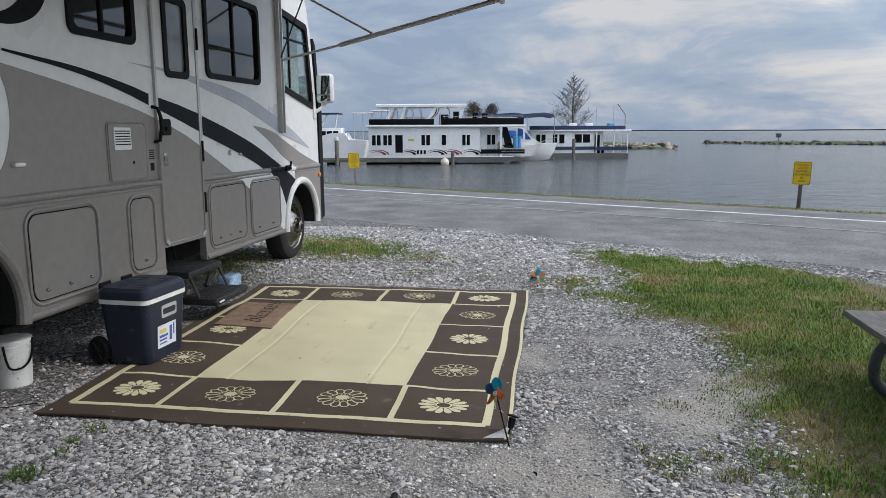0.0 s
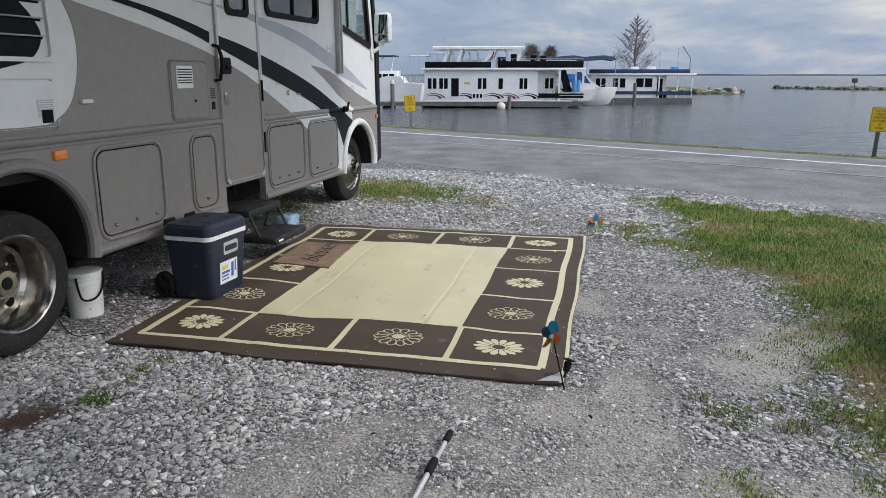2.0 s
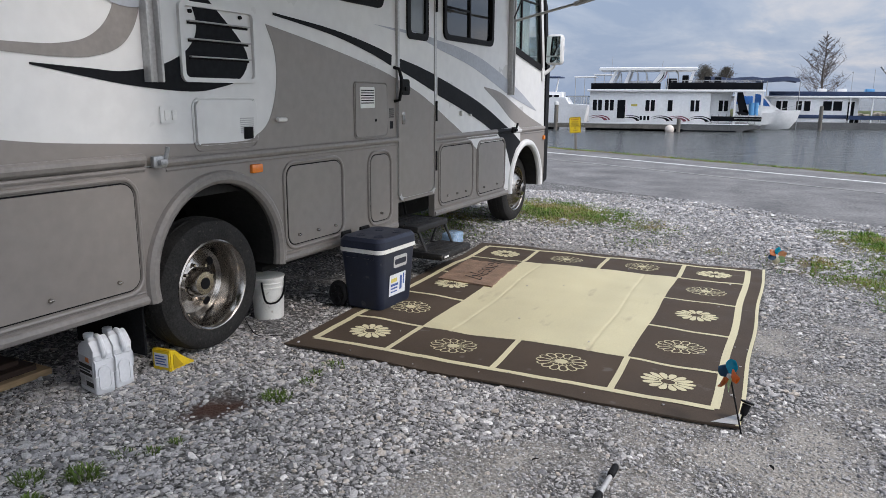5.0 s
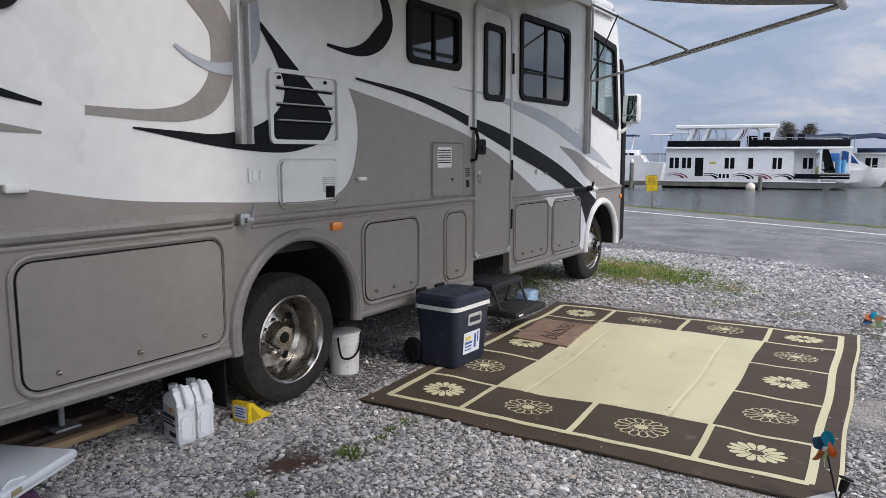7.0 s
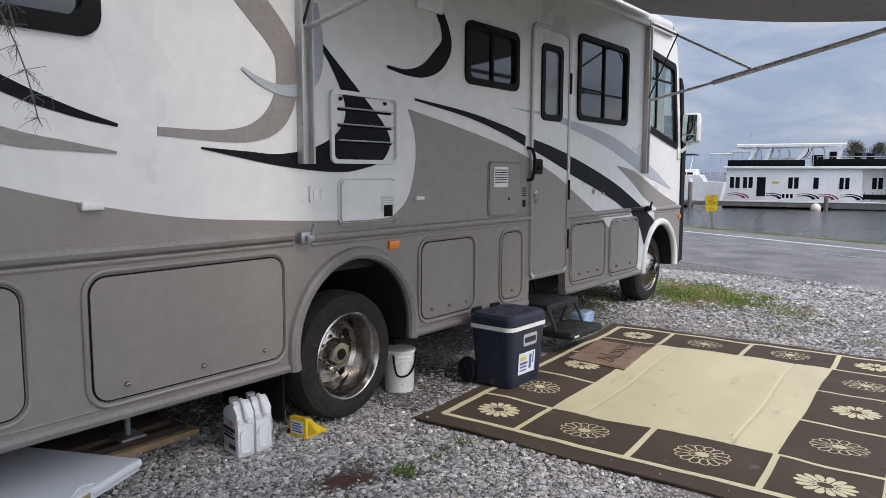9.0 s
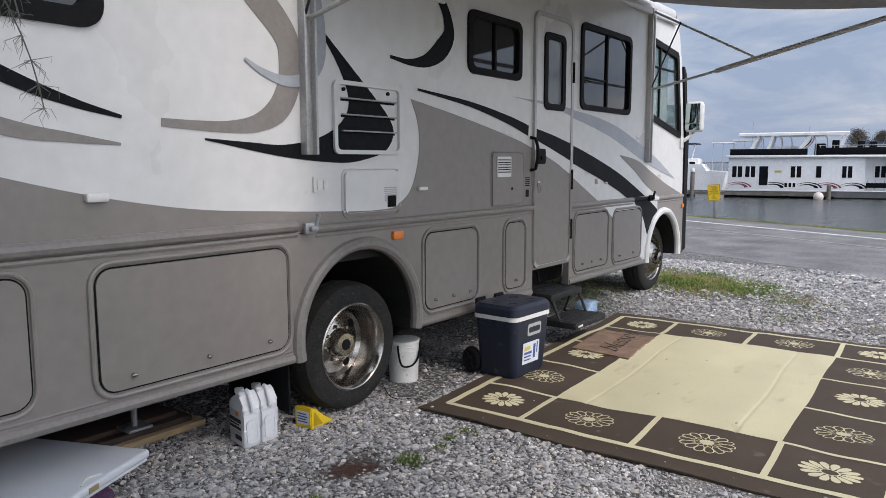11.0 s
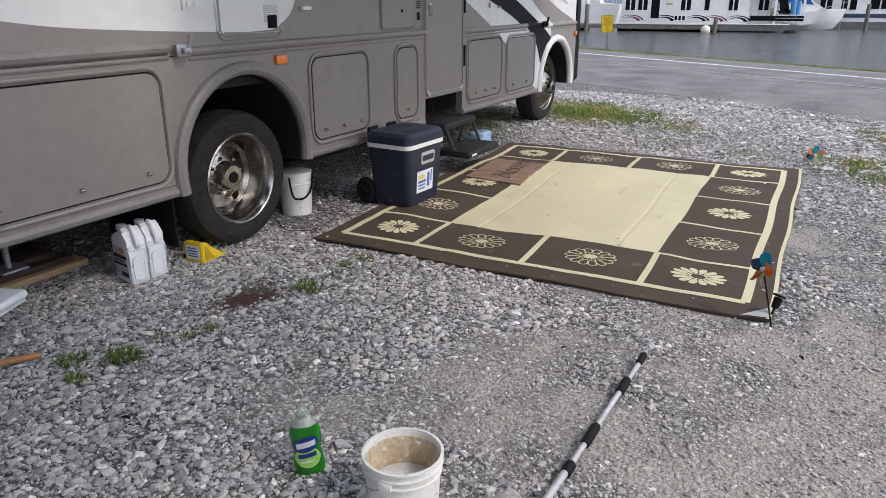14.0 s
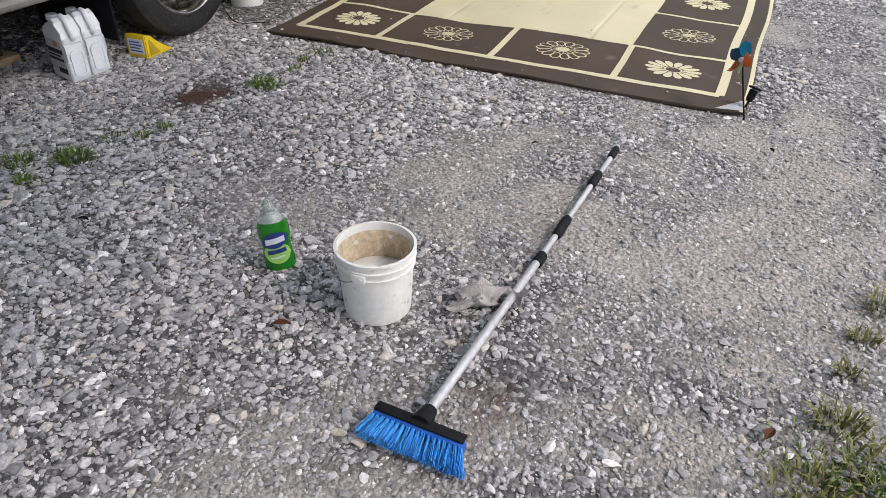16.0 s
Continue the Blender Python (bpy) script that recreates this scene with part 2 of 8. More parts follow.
PLASTIC = material("white_plastic", (0.7, 0.7, 0.68), 0.42, vary=0.06, scale=9, fine=70, bump=0.06, spots=0.12, spot_color=(0.35, 0.31, 0.26))
GREYP = material("grey_plastic", (0.4, 0.4, 0.4), 0.5, vary=0.1, scale=9, fine=70, bump=0.06)


# ---- ground, road, water ----
ROAD = Vector((0.8984, -0.4396))          # along the road
OUT = Vector((0.4396, 0.8984))            # across it, towards the water
WATER_Z = -1.2


def turf(x, y):
    """How grassy the ground is, 0 to 1."""
    n = x * OUT.x + y * OUT.y
    w = 0.42 * noise.noise((x * 0.8, y * 0.8, 0)) + 0.3 * noise.noise((x * 2.6, y * 2.6, 4)) + 0.14 * noise.noise((x * 7, y * 7, 8))
    edge = 4.1 - 0.75 * max(0, min(1, (y - 5.2) / 2.2)) - 0.75 * max(0, min(1, (2.6 - y) / 1.4))
    lawn = (x - edge + w) / 0.6
    lawn = min(lawn, (10.45 - 0.35 * max(0, x - 4) * 0.3 - n + w * 1.4) / 0.4)
    left = 1.25 - math.hypot((x - 0.2) / 0.95, (y - 9.55 + 0.3 * x) / 1.15) + w * 0.9
    back = 1.0 - math.hypot((x + 0.9) / 1.0, (y - 8.2) / 1.6) + w
    weeds = 0.0
    for cx, cy, r, k in (
                         (3.5, 1.62, 0.2, 0.5), (3.7, 2.9, 0.14, 0.5), (3.75, 3.6, 0.1, 0.4),
                         (3.2, 7.6, 0.5, 0.55), (3.6, 7.2, 0.4, 0.55), (2.3, 7.75, 0.3, 0.35), (1.5, 7.95, 0.4, 0.35), (1.4, 8.8, 0.55, 0.4), (-0.3, 3.4, 0.2, 0.2)):
        d = math.hypot(x - cx, y - cy) / r
        if d < 1.6:
            weeds = max(weeds, k * (1.3 - d + 1.4 * w))
    verge = 0.0
    if n > 16.9:
        verge = min(1, (n - 16.95 + w) / 0.3)
    return max(0.0, min(1.0, max(lawn, left, back * 0.8, weeds, verge)))


def fines(x, y):
    """Where tan fines replace the stones (above 0): less near left and far off, more near right."""
    return 0.75 * noise.noise((x * 1.05, y * 1.05, 0)) + 0.5 * noise.noise((x * 2.9, y * 2.9, 6)) + 0.25 * noise.noise((x * 7, y * 7, 2)) + 0.06 - 0.6 * max(0, min(1, (1.9 - x) / 0.8)) * max(0, min(1, (5 - y) / 1.0)) + 0.1 * max(0, min(1, (x - 1.9) / 0.5)) * max(0, min(1, (3.6 - y) / 0.8)) - 0.45 * max(0, min(1, (y - 5.0) / 2.0))


def height(x, y):
    n = x * OUT.x + y * OUT.y
    h = 0.012 * noise.noise((x * 1.3, y * 1.3, 2)) + 0.006 * noise.noise((x * 4.5, y * 4.5, 7))
    h *= max(0.0, min(1.0, (10.6 - n) / 0.8))
    h += 0.03 * turf(x, y) * (1 if n < 10.5 else 0)
    if 10.6 < n < 17.0:
        h += 0.012
    if n > 17.6:
        h -= min(1, (n - 17.6) / 2.2) * 2.0
    return h


def axis(lo, hi, a, b, step, grow):
    out = list(np.arange(a, b, step))
    s, v = step, a
    while v > lo:
        s *= grow
        v -= s
        out.insert(0, v)
    s, v = step, out[-1]
    while v < hi:
        s *= grow
        v += s
        out.append(v)
    return out


xs_, ns_ = axis(-900, 900, -6, 10, 0.13, 1.35), [-900, -500, -250, -120, -60, -30, -15, -8, -5, -3] + list(np.arange(-2, 17.0, 0.13)) + [17.1, 17.3, 17.5, 17.7, 18, 18.5, 19.2, 20.2, 22, 26]
verts, faces, mask = [], [], []
for n in ns_:
    for s in xs_:
        x, y = s * ROAD.x + n * OUT.x, s * ROAD.y + n * OUT.y
        verts.append((x, y, height(x, y)))
        mask.append(turf(x, y))
W = len(xs_)
for j in range(len(ns_) - 1):
    for i in range(W - 1):
        a = j * W + i
        faces.append((a, a + 1, a + W + 1, a + W))

GROUND = bpy.data.materials.new("gravel_lot")
GROUND.use_nodes = True
N, L = GROUND.node_tree.nodes, GROUND.node_tree.links
b = N["Principled BSDF"]
b.inputs["Roughness"].default_value = 0.95
co = N.new("ShaderNodeTexCoord")
vor = N.new("ShaderNodeTexVoronoi")
vor.inputs["Scale"].default_value = 62
vor2 = N.new("ShaderNodeTexVoronoi")
vor2.inputs["Scale"].default_value = 170
big, mid, fin = [N.new("ShaderNodeTexNoise") for _ in range(3)]
for nd, sc, de in ((big, 1.1, 5), (mid, 4.5, 5), (fin, 90, 3)):
    nd.inputs["Scale"].default_value, nd.inputs["Detail"].default_value = sc, de
for nd in (vor, vor2, big, mid, fin):
    L.new(co.outputs["Object"], nd.inputs["Vector"])
# dark tones put the shade of gaps between stones into the colour
pal = N.new("ShaderNodeValToRGB")
el = pal.color_ramp.elements
el[0].position, el[0].color = 0.0, (0.045, 0.044, 0.044, 1)
el[1].position, el[1].color = 1.0, (0.38, 0.37, 0.36, 1)
for p, c in ((0.4, (0.09, 0.088, 0.086, 1)), (0.75, (0.18, 0.174, 0.168, 1))):
    e = el.new(p)
    e.color = c
sep = N.new("ShaderNodeSeparateColor")
L.new(vor.outputs["Color"], sep.inputs[0])
L.new(sep.outputs[0], pal.inputs["Fac"])
dust = N.new("ShaderNodeMapRange")
dust.inputs["From Min"].default_value, dust.inputs["From Max"].default_value, dust.inputs["To Max"].default_value = 0.3, 0.72, 0.8
fa = N.new("ShaderNodeAttribute")
fa.attribute_name = "fines"
fm = N.new("ShaderNodeMath")
fm.operation = "MULTIPLY_ADD"
fm.inputs[1].default_value = 0.7
L.new(mid.outputs["Fac"], fm.inputs[0])
L.new(fa.outputs["Fac"], fm.inputs[2])
L.new(fm.outputs[0], dust.inputs["Value"])
dmix = N.new("ShaderNodeMixRGB")
dmix.inputs[2].default_value = (0.36, 0.335, 0.3, 1)
L.new(dust.outputs[0], dmix.inputs["Fac"])
L.new(pal.outputs[0], dmix.inputs[1])
grit = N.new("ShaderNodeMixRGB")
grit.blend_type = "MULTIPLY"
grit.inputs["Fac"].default_value = 0.8
gr = N.new("ShaderNodeMapRange")
gr.inputs["From Min"].default_value, gr.inputs["From Max"].default_value, gr.inputs["To Min"].default_value, gr.inputs["To Max"].default_value = 0.3, 0.7, 0.55, 1.45
L.new(fin.outputs["Fac"], gr.inputs["Value"])
L.new(dmix.outputs[0], grit.inputs[1])
L.new(gr.outputs[0], grit.inputs[2])
at = N.new("ShaderNodeAttribute")
at.attribute_name = "turf"
tm = N.new("ShaderNodeMath")
tm.operation = "MULTIPLY_ADD"
L.new(mid.outputs["Fac"], tm.inputs[0])
tm.inputs[1].default_value = 0.9
L.new(at.outputs["Fac"], tm.inputs[2])
tr = N.new("ShaderNodeMapRange")
tr.inputs["From Min"].default_value, tr.inputs["From Max"].default_value = 0.72, 1.15
L.new(tm.outputs[0], tr.inputs["Value"])
soil = N.new("ShaderNodeMixRGB")
soil.inputs[1].default_value, soil.inputs[2].default_value = (0.07, 0.062, 0.028, 1), (0.19, 0.14, 0.075, 1)
L.new(fin.outputs["Fac"], soil.inputs["Fac"])
fmix = N.new("ShaderNodeMixRGB")
L.new(tr.outputs[0], fmix.inputs["Fac"])
L.new(grit.outputs[0], fmix.inputs[1])
L.new(soil.outputs[0], fmix.inputs[2])
# dark leaf litter beside the rear wheel
st = N.new("ShaderNodeAttribute")
st.attribute_name = "litter"
sm = N.new("ShaderNodeMath")
sm.operation = "MULTIPLY_ADD"
L.new(mid.outputs["Fac"], sm.inputs[0])
sm.inputs[1].default_value = 1.3
L.new(st.outputs["Fac"], sm.inputs[2])
sr = N.new("ShaderNodeMapRange")
sr.inputs["From Min"].default_value, sr.inputs["From Max"].default_value = 0.95, 1.45
L.new(sm.outputs[0], sr.inputs["Value"])
lmix = N.new("ShaderNodeMixRGB")
lmix.inputs[2].default_value = (0.06, 0.026, 0.016, 1)
L.new(sr.outputs[0], lmix.inputs["Fac"])
L.new(fmix.outputs[0], lmix.inputs[1])
L.new(lmix.outputs[0], b.inputs["Base Color"])
b1, b2 = N.new("ShaderNodeBump"), N.new("ShaderNodeBump")
b1.inputs["Distance"].default_value, b1.inputs["Strength"].default_value, b1.invert = 0.012, 0.7, True
b2.inputs["Distance"].default_value, b2.inputs["Strength"].default_value, b2.invert = 0.004, 0.6, True
L.new(vor.outputs["Distance"], b1.inputs["Height"])
L.new(vor2.outputs["Distance"], b2.inputs["Height"])
L.new(b1.outputs[0], b2.inputs["Normal"])
L.new(b2.outputs[0], b.inputs["Normal"])

ground = tagged(raw("ground", verts, faces, GROUND, smooth=True), "grey crushed-limestone gravel lot with weedy grass edges", "ground", kind="structure")
ga = ground.data.attributes.new("turf", "FLOAT", "POINT")
ga.data.foreach_set("value", mask)
gc = ground.data.attributes.new("fines", "FLOAT", "POINT")
gc.data.foreach_set("value", [fines(v[0], v[1]) for v in verts])
gb = ground.data.attributes.new("litter", "FLOAT", "POINT")
gb.data.foreach_set("value", [max(0, 1 - math.hypot((v[0] - 0.57) / 0.25, (v[1] - 2.74) / 0.4)) + 0.7 * max(0, 1 - math.hypot((v[0] - 2.62) / 0.2, (v[1] - 1.6) / 0.25)) for v in verts])


def ribbon(name, n0, n1, z0, z1, mat, label, s0=-400, s1=400, kind="structure", step=4.0, wob=0.0, cat="road"):
    """A strip beside the shore, between two distances across the road."""
    bm = bmesh.new()
    ss = axis(s0, s1, -14, 22, step, 1.3)
    rows = []
    for s in ss:
        k = wob * noise.noise((s * 0.8, n0, 1))
        k2 = wob * 0.6 * noise.noise((s * 0.9, n1, 3))
        p0, p1 = ROAD * s + OUT * (n0 + k), ROAD * s + OUT * (n1 + k2)
        rows.append([bm.verts.new((p0.x, p0.y, z0 - 0.03)), bm.verts.new((p0.x, p0.y, z0)), bm.verts.new((p1.x, p1.y, z1)), bm.verts.new((p1.x, p1.y, z1 - 0.03))])
    for A, B in zip(rows, rows[1:]):
        for i in range(3):
            bm.faces.new((A[i], A[i + 1], B[i + 1], B[i]))
    return tagged(part(name, bm, mat, angle=60), label, cat, kind=kind)


ASPHALT = material("worn_asphalt", (0.175, 0.17, 0.168), 0.85, vary=0.4, scale=1.3, fine=38, bump=0.6, spots=0.25, spot_color=(0.22, 0.21, 0.2), depth=0.006)
PAINT = material("worn_road_paint", (0.66, 0.66, 0.64), 0.7, vary=0.15, scale=2, fine=25, bump=0.1, spots=0.3, spot_color=(0.2, 0.195, 0.19))
PAINT2 = material("faded_road_paint", (0.3, 0.295, 0.28), 0.8, vary=0.2, scale=2, fine=25, bump=0.1, spots=0.9, spot_color=(0.16, 0.155, 0.155))
ribbon("road", 10.85, 17.0, 0.016, 0.02, ASPHALT, "worn grey asphalt road along the water", step=0.35, wob=0.22)
ribbon("edge_line", 15.72, 15.84, 0.025, 0.025, PAINT, "worn white edge line painted on the road", cat="road marking")
ribbon("centre_line", 14.22, 14.32, 0.025, 0.025, PAINT2, "faded pale line painted on the road", cat="road marking")

WATER = bpy.data.materials.new("lake_water")
WATER.use_nodes = True
N, L = WATER.node_tree.nodes, WATER.node_tree.links
b = N["Principled BSDF"]
b.inputs["Base Color"].default_value, b.inputs["Roughness"].default_value, b.inputs["IOR"].default_value = (0.085, 0.085, 0.078, 1), 0.16, 1.33
co = N.new("ShaderNodeTexCoord")
mp = N.new("ShaderNodeMapping")
mp.inputs["Scale"].default_value, mp.inputs["Rotation"].default_value = (0.5, 1.7, 1), (0, 0, radians(8))
w1, w2 = N.new("ShaderNodeTexNoise"), N.new("ShaderNodeTexNoise")
w1.inputs["Scale"].default_value, w1.inputs["Detail"].default_value = 1.4, 5
w2.inputs["Scale"].default_value, w2.inputs["Detail"].default_value = 0.08, 3
bp = N.new("ShaderNodeBump")
bp.inputs["Strength"].default_value, bp.inputs["Distance"].default_value = 0.75, 0.3
L.new(co.outputs["Object"], mp.inputs["Vector"])
L.new(mp.outputs[0], w1.inputs["Vector"])
L.new(mp.outputs[0], w2.inputs["Vector"])
wm = N.new("ShaderNodeMixRGB")
wm.inputs[1].default_value, wm.inputs[2].default_value = (0.045, 0.058, 0.064, 1), (0.085, 0.085, 0.08, 1)
L.new(w2.outputs["Fac"], wm.inputs["Fac"])
L.new(wm.outputs[0], b.inputs["Base Color"])
L.new(w1.outputs["Fac"], bp.inputs["Height"])
L.new(bp.outputs[0], b.inputs["Normal"])
wy = [14, 20, 30, 45, 70, 110, 180, 300, 600, 1200, 2500, 4400]
wx = [-4400, -2000, -800, -300, -100, -40, 0, 40, 100, 300, 800, 2000, 4400]
wv = [(x, y, WATER_Z) for y in wy for x in wx]
# the sheet starts under the bank: the first rows follow the shore
wv = [((ROAD * x + OUT * (y + 4.0)).x, (ROAD * x + OUT * (y + 4.0)).y, z) for x, y, z in wv]
wf = [(j * 13 + i, j * 13 + i + 1, j * 13 + i + 14, j * 13 + i + 13) for j in range(len(wy) - 1) for i in range(12)]
tagged(raw("water", wv, wf, WATER, smooth=True), "grey rippled lake water under an overcast sky", "lake", kind="structure")

FARWOOD = material("far_woods", (0.085, 0.1, 0.12), 0.9, vary=0.2, scale=0.02, fine=0.2, bump=0)
bm = bmesh.new()
prev = None
for i in range(140):
    a = radians(-75 + i * 1.15)
    h = 4.0 + 2.2 * noise.noise((i * 0.35, 0, 0)) + 3.0 * max(0, noise.noise((i * 0.08, 5, 0)))
    d = 3000
    cur = [bm.verts.new((d * math.sin(a), d * math.cos(a), WATER_Z - 1)), bm.verts.new((d * math.sin(a), d * math.cos(a), WATER_Z + h)), bm.verts.new(((d + 60) * math.sin(a), (d + 60) * math.cos(a), WATER_Z + h * 0.8))]
    if prev:
        bm.faces.new((prev[0], cur[0], cur[1], prev[1]))
        bm.faces.new((prev[1], cur[1], cur[2], prev[2]))
    prev = cur
tagged(part("far_shore", bm, FARWOOD), "dark wooded far shore on the horizon", "shore", kind="structure")


# ---- motorhome ----
rv = thing("motorhome", "white and taupe class A motorhome with charcoal swooshes", "motorhome")
TOP = 3.22
BELT = 1.16
REAR = -0.7


def arch(cy, cz, r, z0, n=14):
    """Points of a wheel opening, from its rear foot to its front foot."""
    a0 = math.asin((z0 - cz) / r)
    return [(cy - r * math.cos(a0 + (math.pi - 2 * a0) * i / n), cz + r * math.sin(a0 + (math.pi - 2 * a0) * i / n)) for i in range(n + 1)]


W_REAR = rounded(0.35, 1.83, 2.15, 2.72, 0.09)
W_ONE = rounded(4.57, 5.265, 2.22, 2.635, 0.06)
W_TWO = rounded(6.345, 7.44, 2.06, 2.81, 0.07)
DOOR_HOLE = rounded(5.5, 6.14, BELT + 0.004, 2.78, 0.09)
W_CAB = [(8.03, 2.05), (8.95, 1.865), (8.97, 1.91), (8.82, 2.78), (8.78, 2.82), (8.03, 2.9)]

bm = bmesh.new()
holed_x(bm, [(REAR, BELT), (9.16, BELT), (9.13, 1.9), (8.98, 2.75), (8.88, 3.05), (8.75, TOP), (REAR, TOP)], [W_REAR, W_ONE, W_TWO, DOOR_HOLE, W_CAB], -0.05, 0.0)
part("side_wall", bm, WHITE, rv, "white gelcoat side wall")
bm = bmesh.new()
lower = [(REAR, 0.43)] + arch(3.42, 0.53, 0.50, 0.43) + [(5.49, 0.43), (5.49, 0.64), (6.15, 0.64), (6.15, 0.43)] + arch(8.5, 0.48, 0.48, 0.43) + [(9.2, 0.45), (9.16, BELT - 0.004)]
lower += [(6.142, BELT - 0.004), (6.142, 0.66), (5.5, 0.66), (5.5, BELT - 0.004), (REAR, BELT - 0.004)]
slab_x(bm, lower, -0.05, 0.012)
part("lower_panel", bm, TAUPE, rv, "taupe painted lower side panel")
# unseen walls, reaching low to keep light from under the floor
bm = bmesh.new()
box(bm, (-2.5, REAR, 0.12), (-2.45, 9.0, TOP), 0.0)
box(bm, (-2.46, REAR, 0.2), (-0.04, REAR + 0.05, TOP), 0.0)
part("rear_and_far_walls", bm, WHITE, rv)
bm = bmesh.new()
box(bm, (-2.5, REAR, TOP - 0.02), (0.01, 8.75, TOP + 0.1), 0.05, 3)
part("roof", bm, WHITE, rv)
bm = bmesh.new()
box(bm, (-2.44, REAR + 0.06, 0.62), (-0.35, 2.6, 0.68))
box(bm, (-2.44, 2.6, 0.95), (-0.06, 4.2, 1.0))
box(bm, (-2.44, 4.2, 0.62), (-0.35, 7.8, 0.68))
box(bm, (-2.44, 7.8, 0.97), (-0.06, 9.1, 1.02))
box(bm, (-1.7, REAR + 0.1, 0.45), (-1.6, 9.0, 0.62))
box(bm, (-0.9, REAR + 0.1, 0.45), (-0.8, 9.0, 0.62))
box(bm, (-2.0, 3.3, 0.36), (-0.3, 3.54, 0.5), 0.04)
box(bm, (-2.4, 8.38, 0.36), (-0.3, 8.6, 0.5), 0.04)
box(bm, (-0.07, 2.9, 0.98), (-0.055, 3.95, 1.1))
part("underbody", bm, UNDER, rv, "dark steel chassis and underbody")
# unseen blocks, added to stop light coming through under the floor
for y0, y1, z0 in ((4.35, 5.3, 0.27), (5.45, 7.5, 0.24), (0.3, 2.5, 0.24)):
    bm = bmesh.new()
    box(bm, (-2.3, y0, z0), (-0.75, y1, 0.6), 0.06)
    part("underfloor_block", bm, UNDER, rv, "unseen black block that darkens the ground beneath")
# front cap, bent round the corner, with the windscreen in it
CAP = [(0.0, 0.0), (-0.03, 0.09), (-0.1, 0.17), (-0.25, 0.24), (-0.6, 0.3), (-1.25, 0.33), (-1.9, 0.3), (-2.25, 0.24), (-2.4, 0.17), (-2.47, 0.09), (-2.5, 0.0)]


def cap_band(bm, z0, z1, y0, y1, prof):
    A = [bm.verts.new((x, y0 + d, z0)) for x, d in prof]
    B = [bm.verts.new((x, y1 + d, z1)) for x, d in prof]
    for i in range(len(prof) - 1):
        bm.faces.new((A[i], A[i + 1], B[i + 1], B[i]))


bm = bmesh.new()
for z0, z1, y0, y1 in ((0.45, 1.16, 9.2, 9.16), (1.16, 1.75, 9.16, 9.137), (2.82, TOP + 0.08, 8.94, 8.72)):
    cap_band(bm, z0, z1, y0, y1, CAP)
for prof in (CAP[:3], CAP[-3:]):
    cap_band(bm, 1.75, 2.82, 9.137, 8.94, prof)
bmesh.ops.remove_doubles(bm, verts=bm.verts, dist=0.002)
part("front_cap", bm, WHITE, rv, "white moulded front cap")
bm = bmesh.new()
cap_band(bm, 1.75, 2.82, 9.137, 8.94, CAP[2:-2])
ws = part("windscreen", bm, GLASS, rv, "clear wide windscreen")
ws.visible_shadow = False
bm = bmesh.new()
for pts in ([(9.17, 0.44), (9.29, 0.47), (9.28, 1.9), (9.24, 2.0), (9.16, 2.0)], [(9.15, 2.0), (9.22, 2.0), (9.12, 2.62), (9.05, 2.7), (9.02, 2.7)]):
    slab_x(bm, pts, -0.1, 0.016)
part("front_corner_trim", bm, BLACKP, rv, "black plastic corner trim")

# mouldings
for y0, y1, z, r in ((REAR, 2.9, 1.203, 0.033), (3.04, 5.48, 1.175, 0.026), (6.165, 7.6, 1.155, 0.026), (8.32, 9.14, 1.14, 0.026)):
    bm = bmesh.new()
    tube(bm, [(0.006, y0, z), (0.006, y1, z)], r, 10)
    tube(bm, [(0.008, y0, z - r * 1.5), (0.008, y1, z - r * 1.5)], r * 0.45, 8)
    part("belt_moulding", bm, TRIM, rv, "taupe belt moulding")
bm = bmesh.new()
tube(bm, [(0.006, 7.6, 1.155), (0.006, 8.02, 1.15)], 0.026, 10)
part("belt_moulding", bm, CHARCOAL, rv, "charcoal stretch of the belt moulding")
bm = bmesh.new()
tube(bm, [(0.006, 8.03, 1.15), (0.006, 8.315, 1.14)], 0.026, 10)
part("belt_moulding", bm, WHITE, rv, "white stretch of the belt moulding")
for y0, y1 in ((REAR, 2.9), (3.95, 5.48), (6.16, 7.96)):
    bm = bmesh.new()
    tube(bm, [(-0.006, y0, 0.452), (-0.006, y1, 0.452)], 0.032, 10)
    tube(bm, [(0.008, y0, 0.497), (0.008, y1, 0.497)], 0.008, 6)
    part("rocker_moulding", bm, TRIM, rv, "rounded taupe rocker moulding")
for cy, cz, r, m in ((3.42, 0.53, 0.50, TRIM), (8.5, 0.48, 0.48, WHITE)):
    bm = bmesh.new()
    a = arch(cy, cz, r + 0.03, 0.43, 26)
    tube(bm, [(0.012, y, z) for y, z in a], 0.04, 10)
    part("wheel_arch_trim", bm, m, rv)
    bm = bmesh.new()
    o, i2 = arch(cy, cz, r + 0.01, 0.43, 26), arch(cy, cz, r - 0.012, 0.43, 26)
    for (y0, z0), (y1, z1) in zip(i2, i2[1:]):
        v = [bm.verts.new(p) for p in ((-0.01, y0, z0), (-0.01, y1, z1), (-0.75, y1, z1), (-0.75, y0, z0))]
        bm.faces.new(v)
    part("wheel_well", bm, UNDER, rv)


# painted graphics, each a thin vinyl sheet
def decal(name, pts, x, mat, label):
    bm = bmesh.new()
    slab_x(bm, pts, x - 0.002, x)
    part(name, bm, mat, rv, label, angle=20)


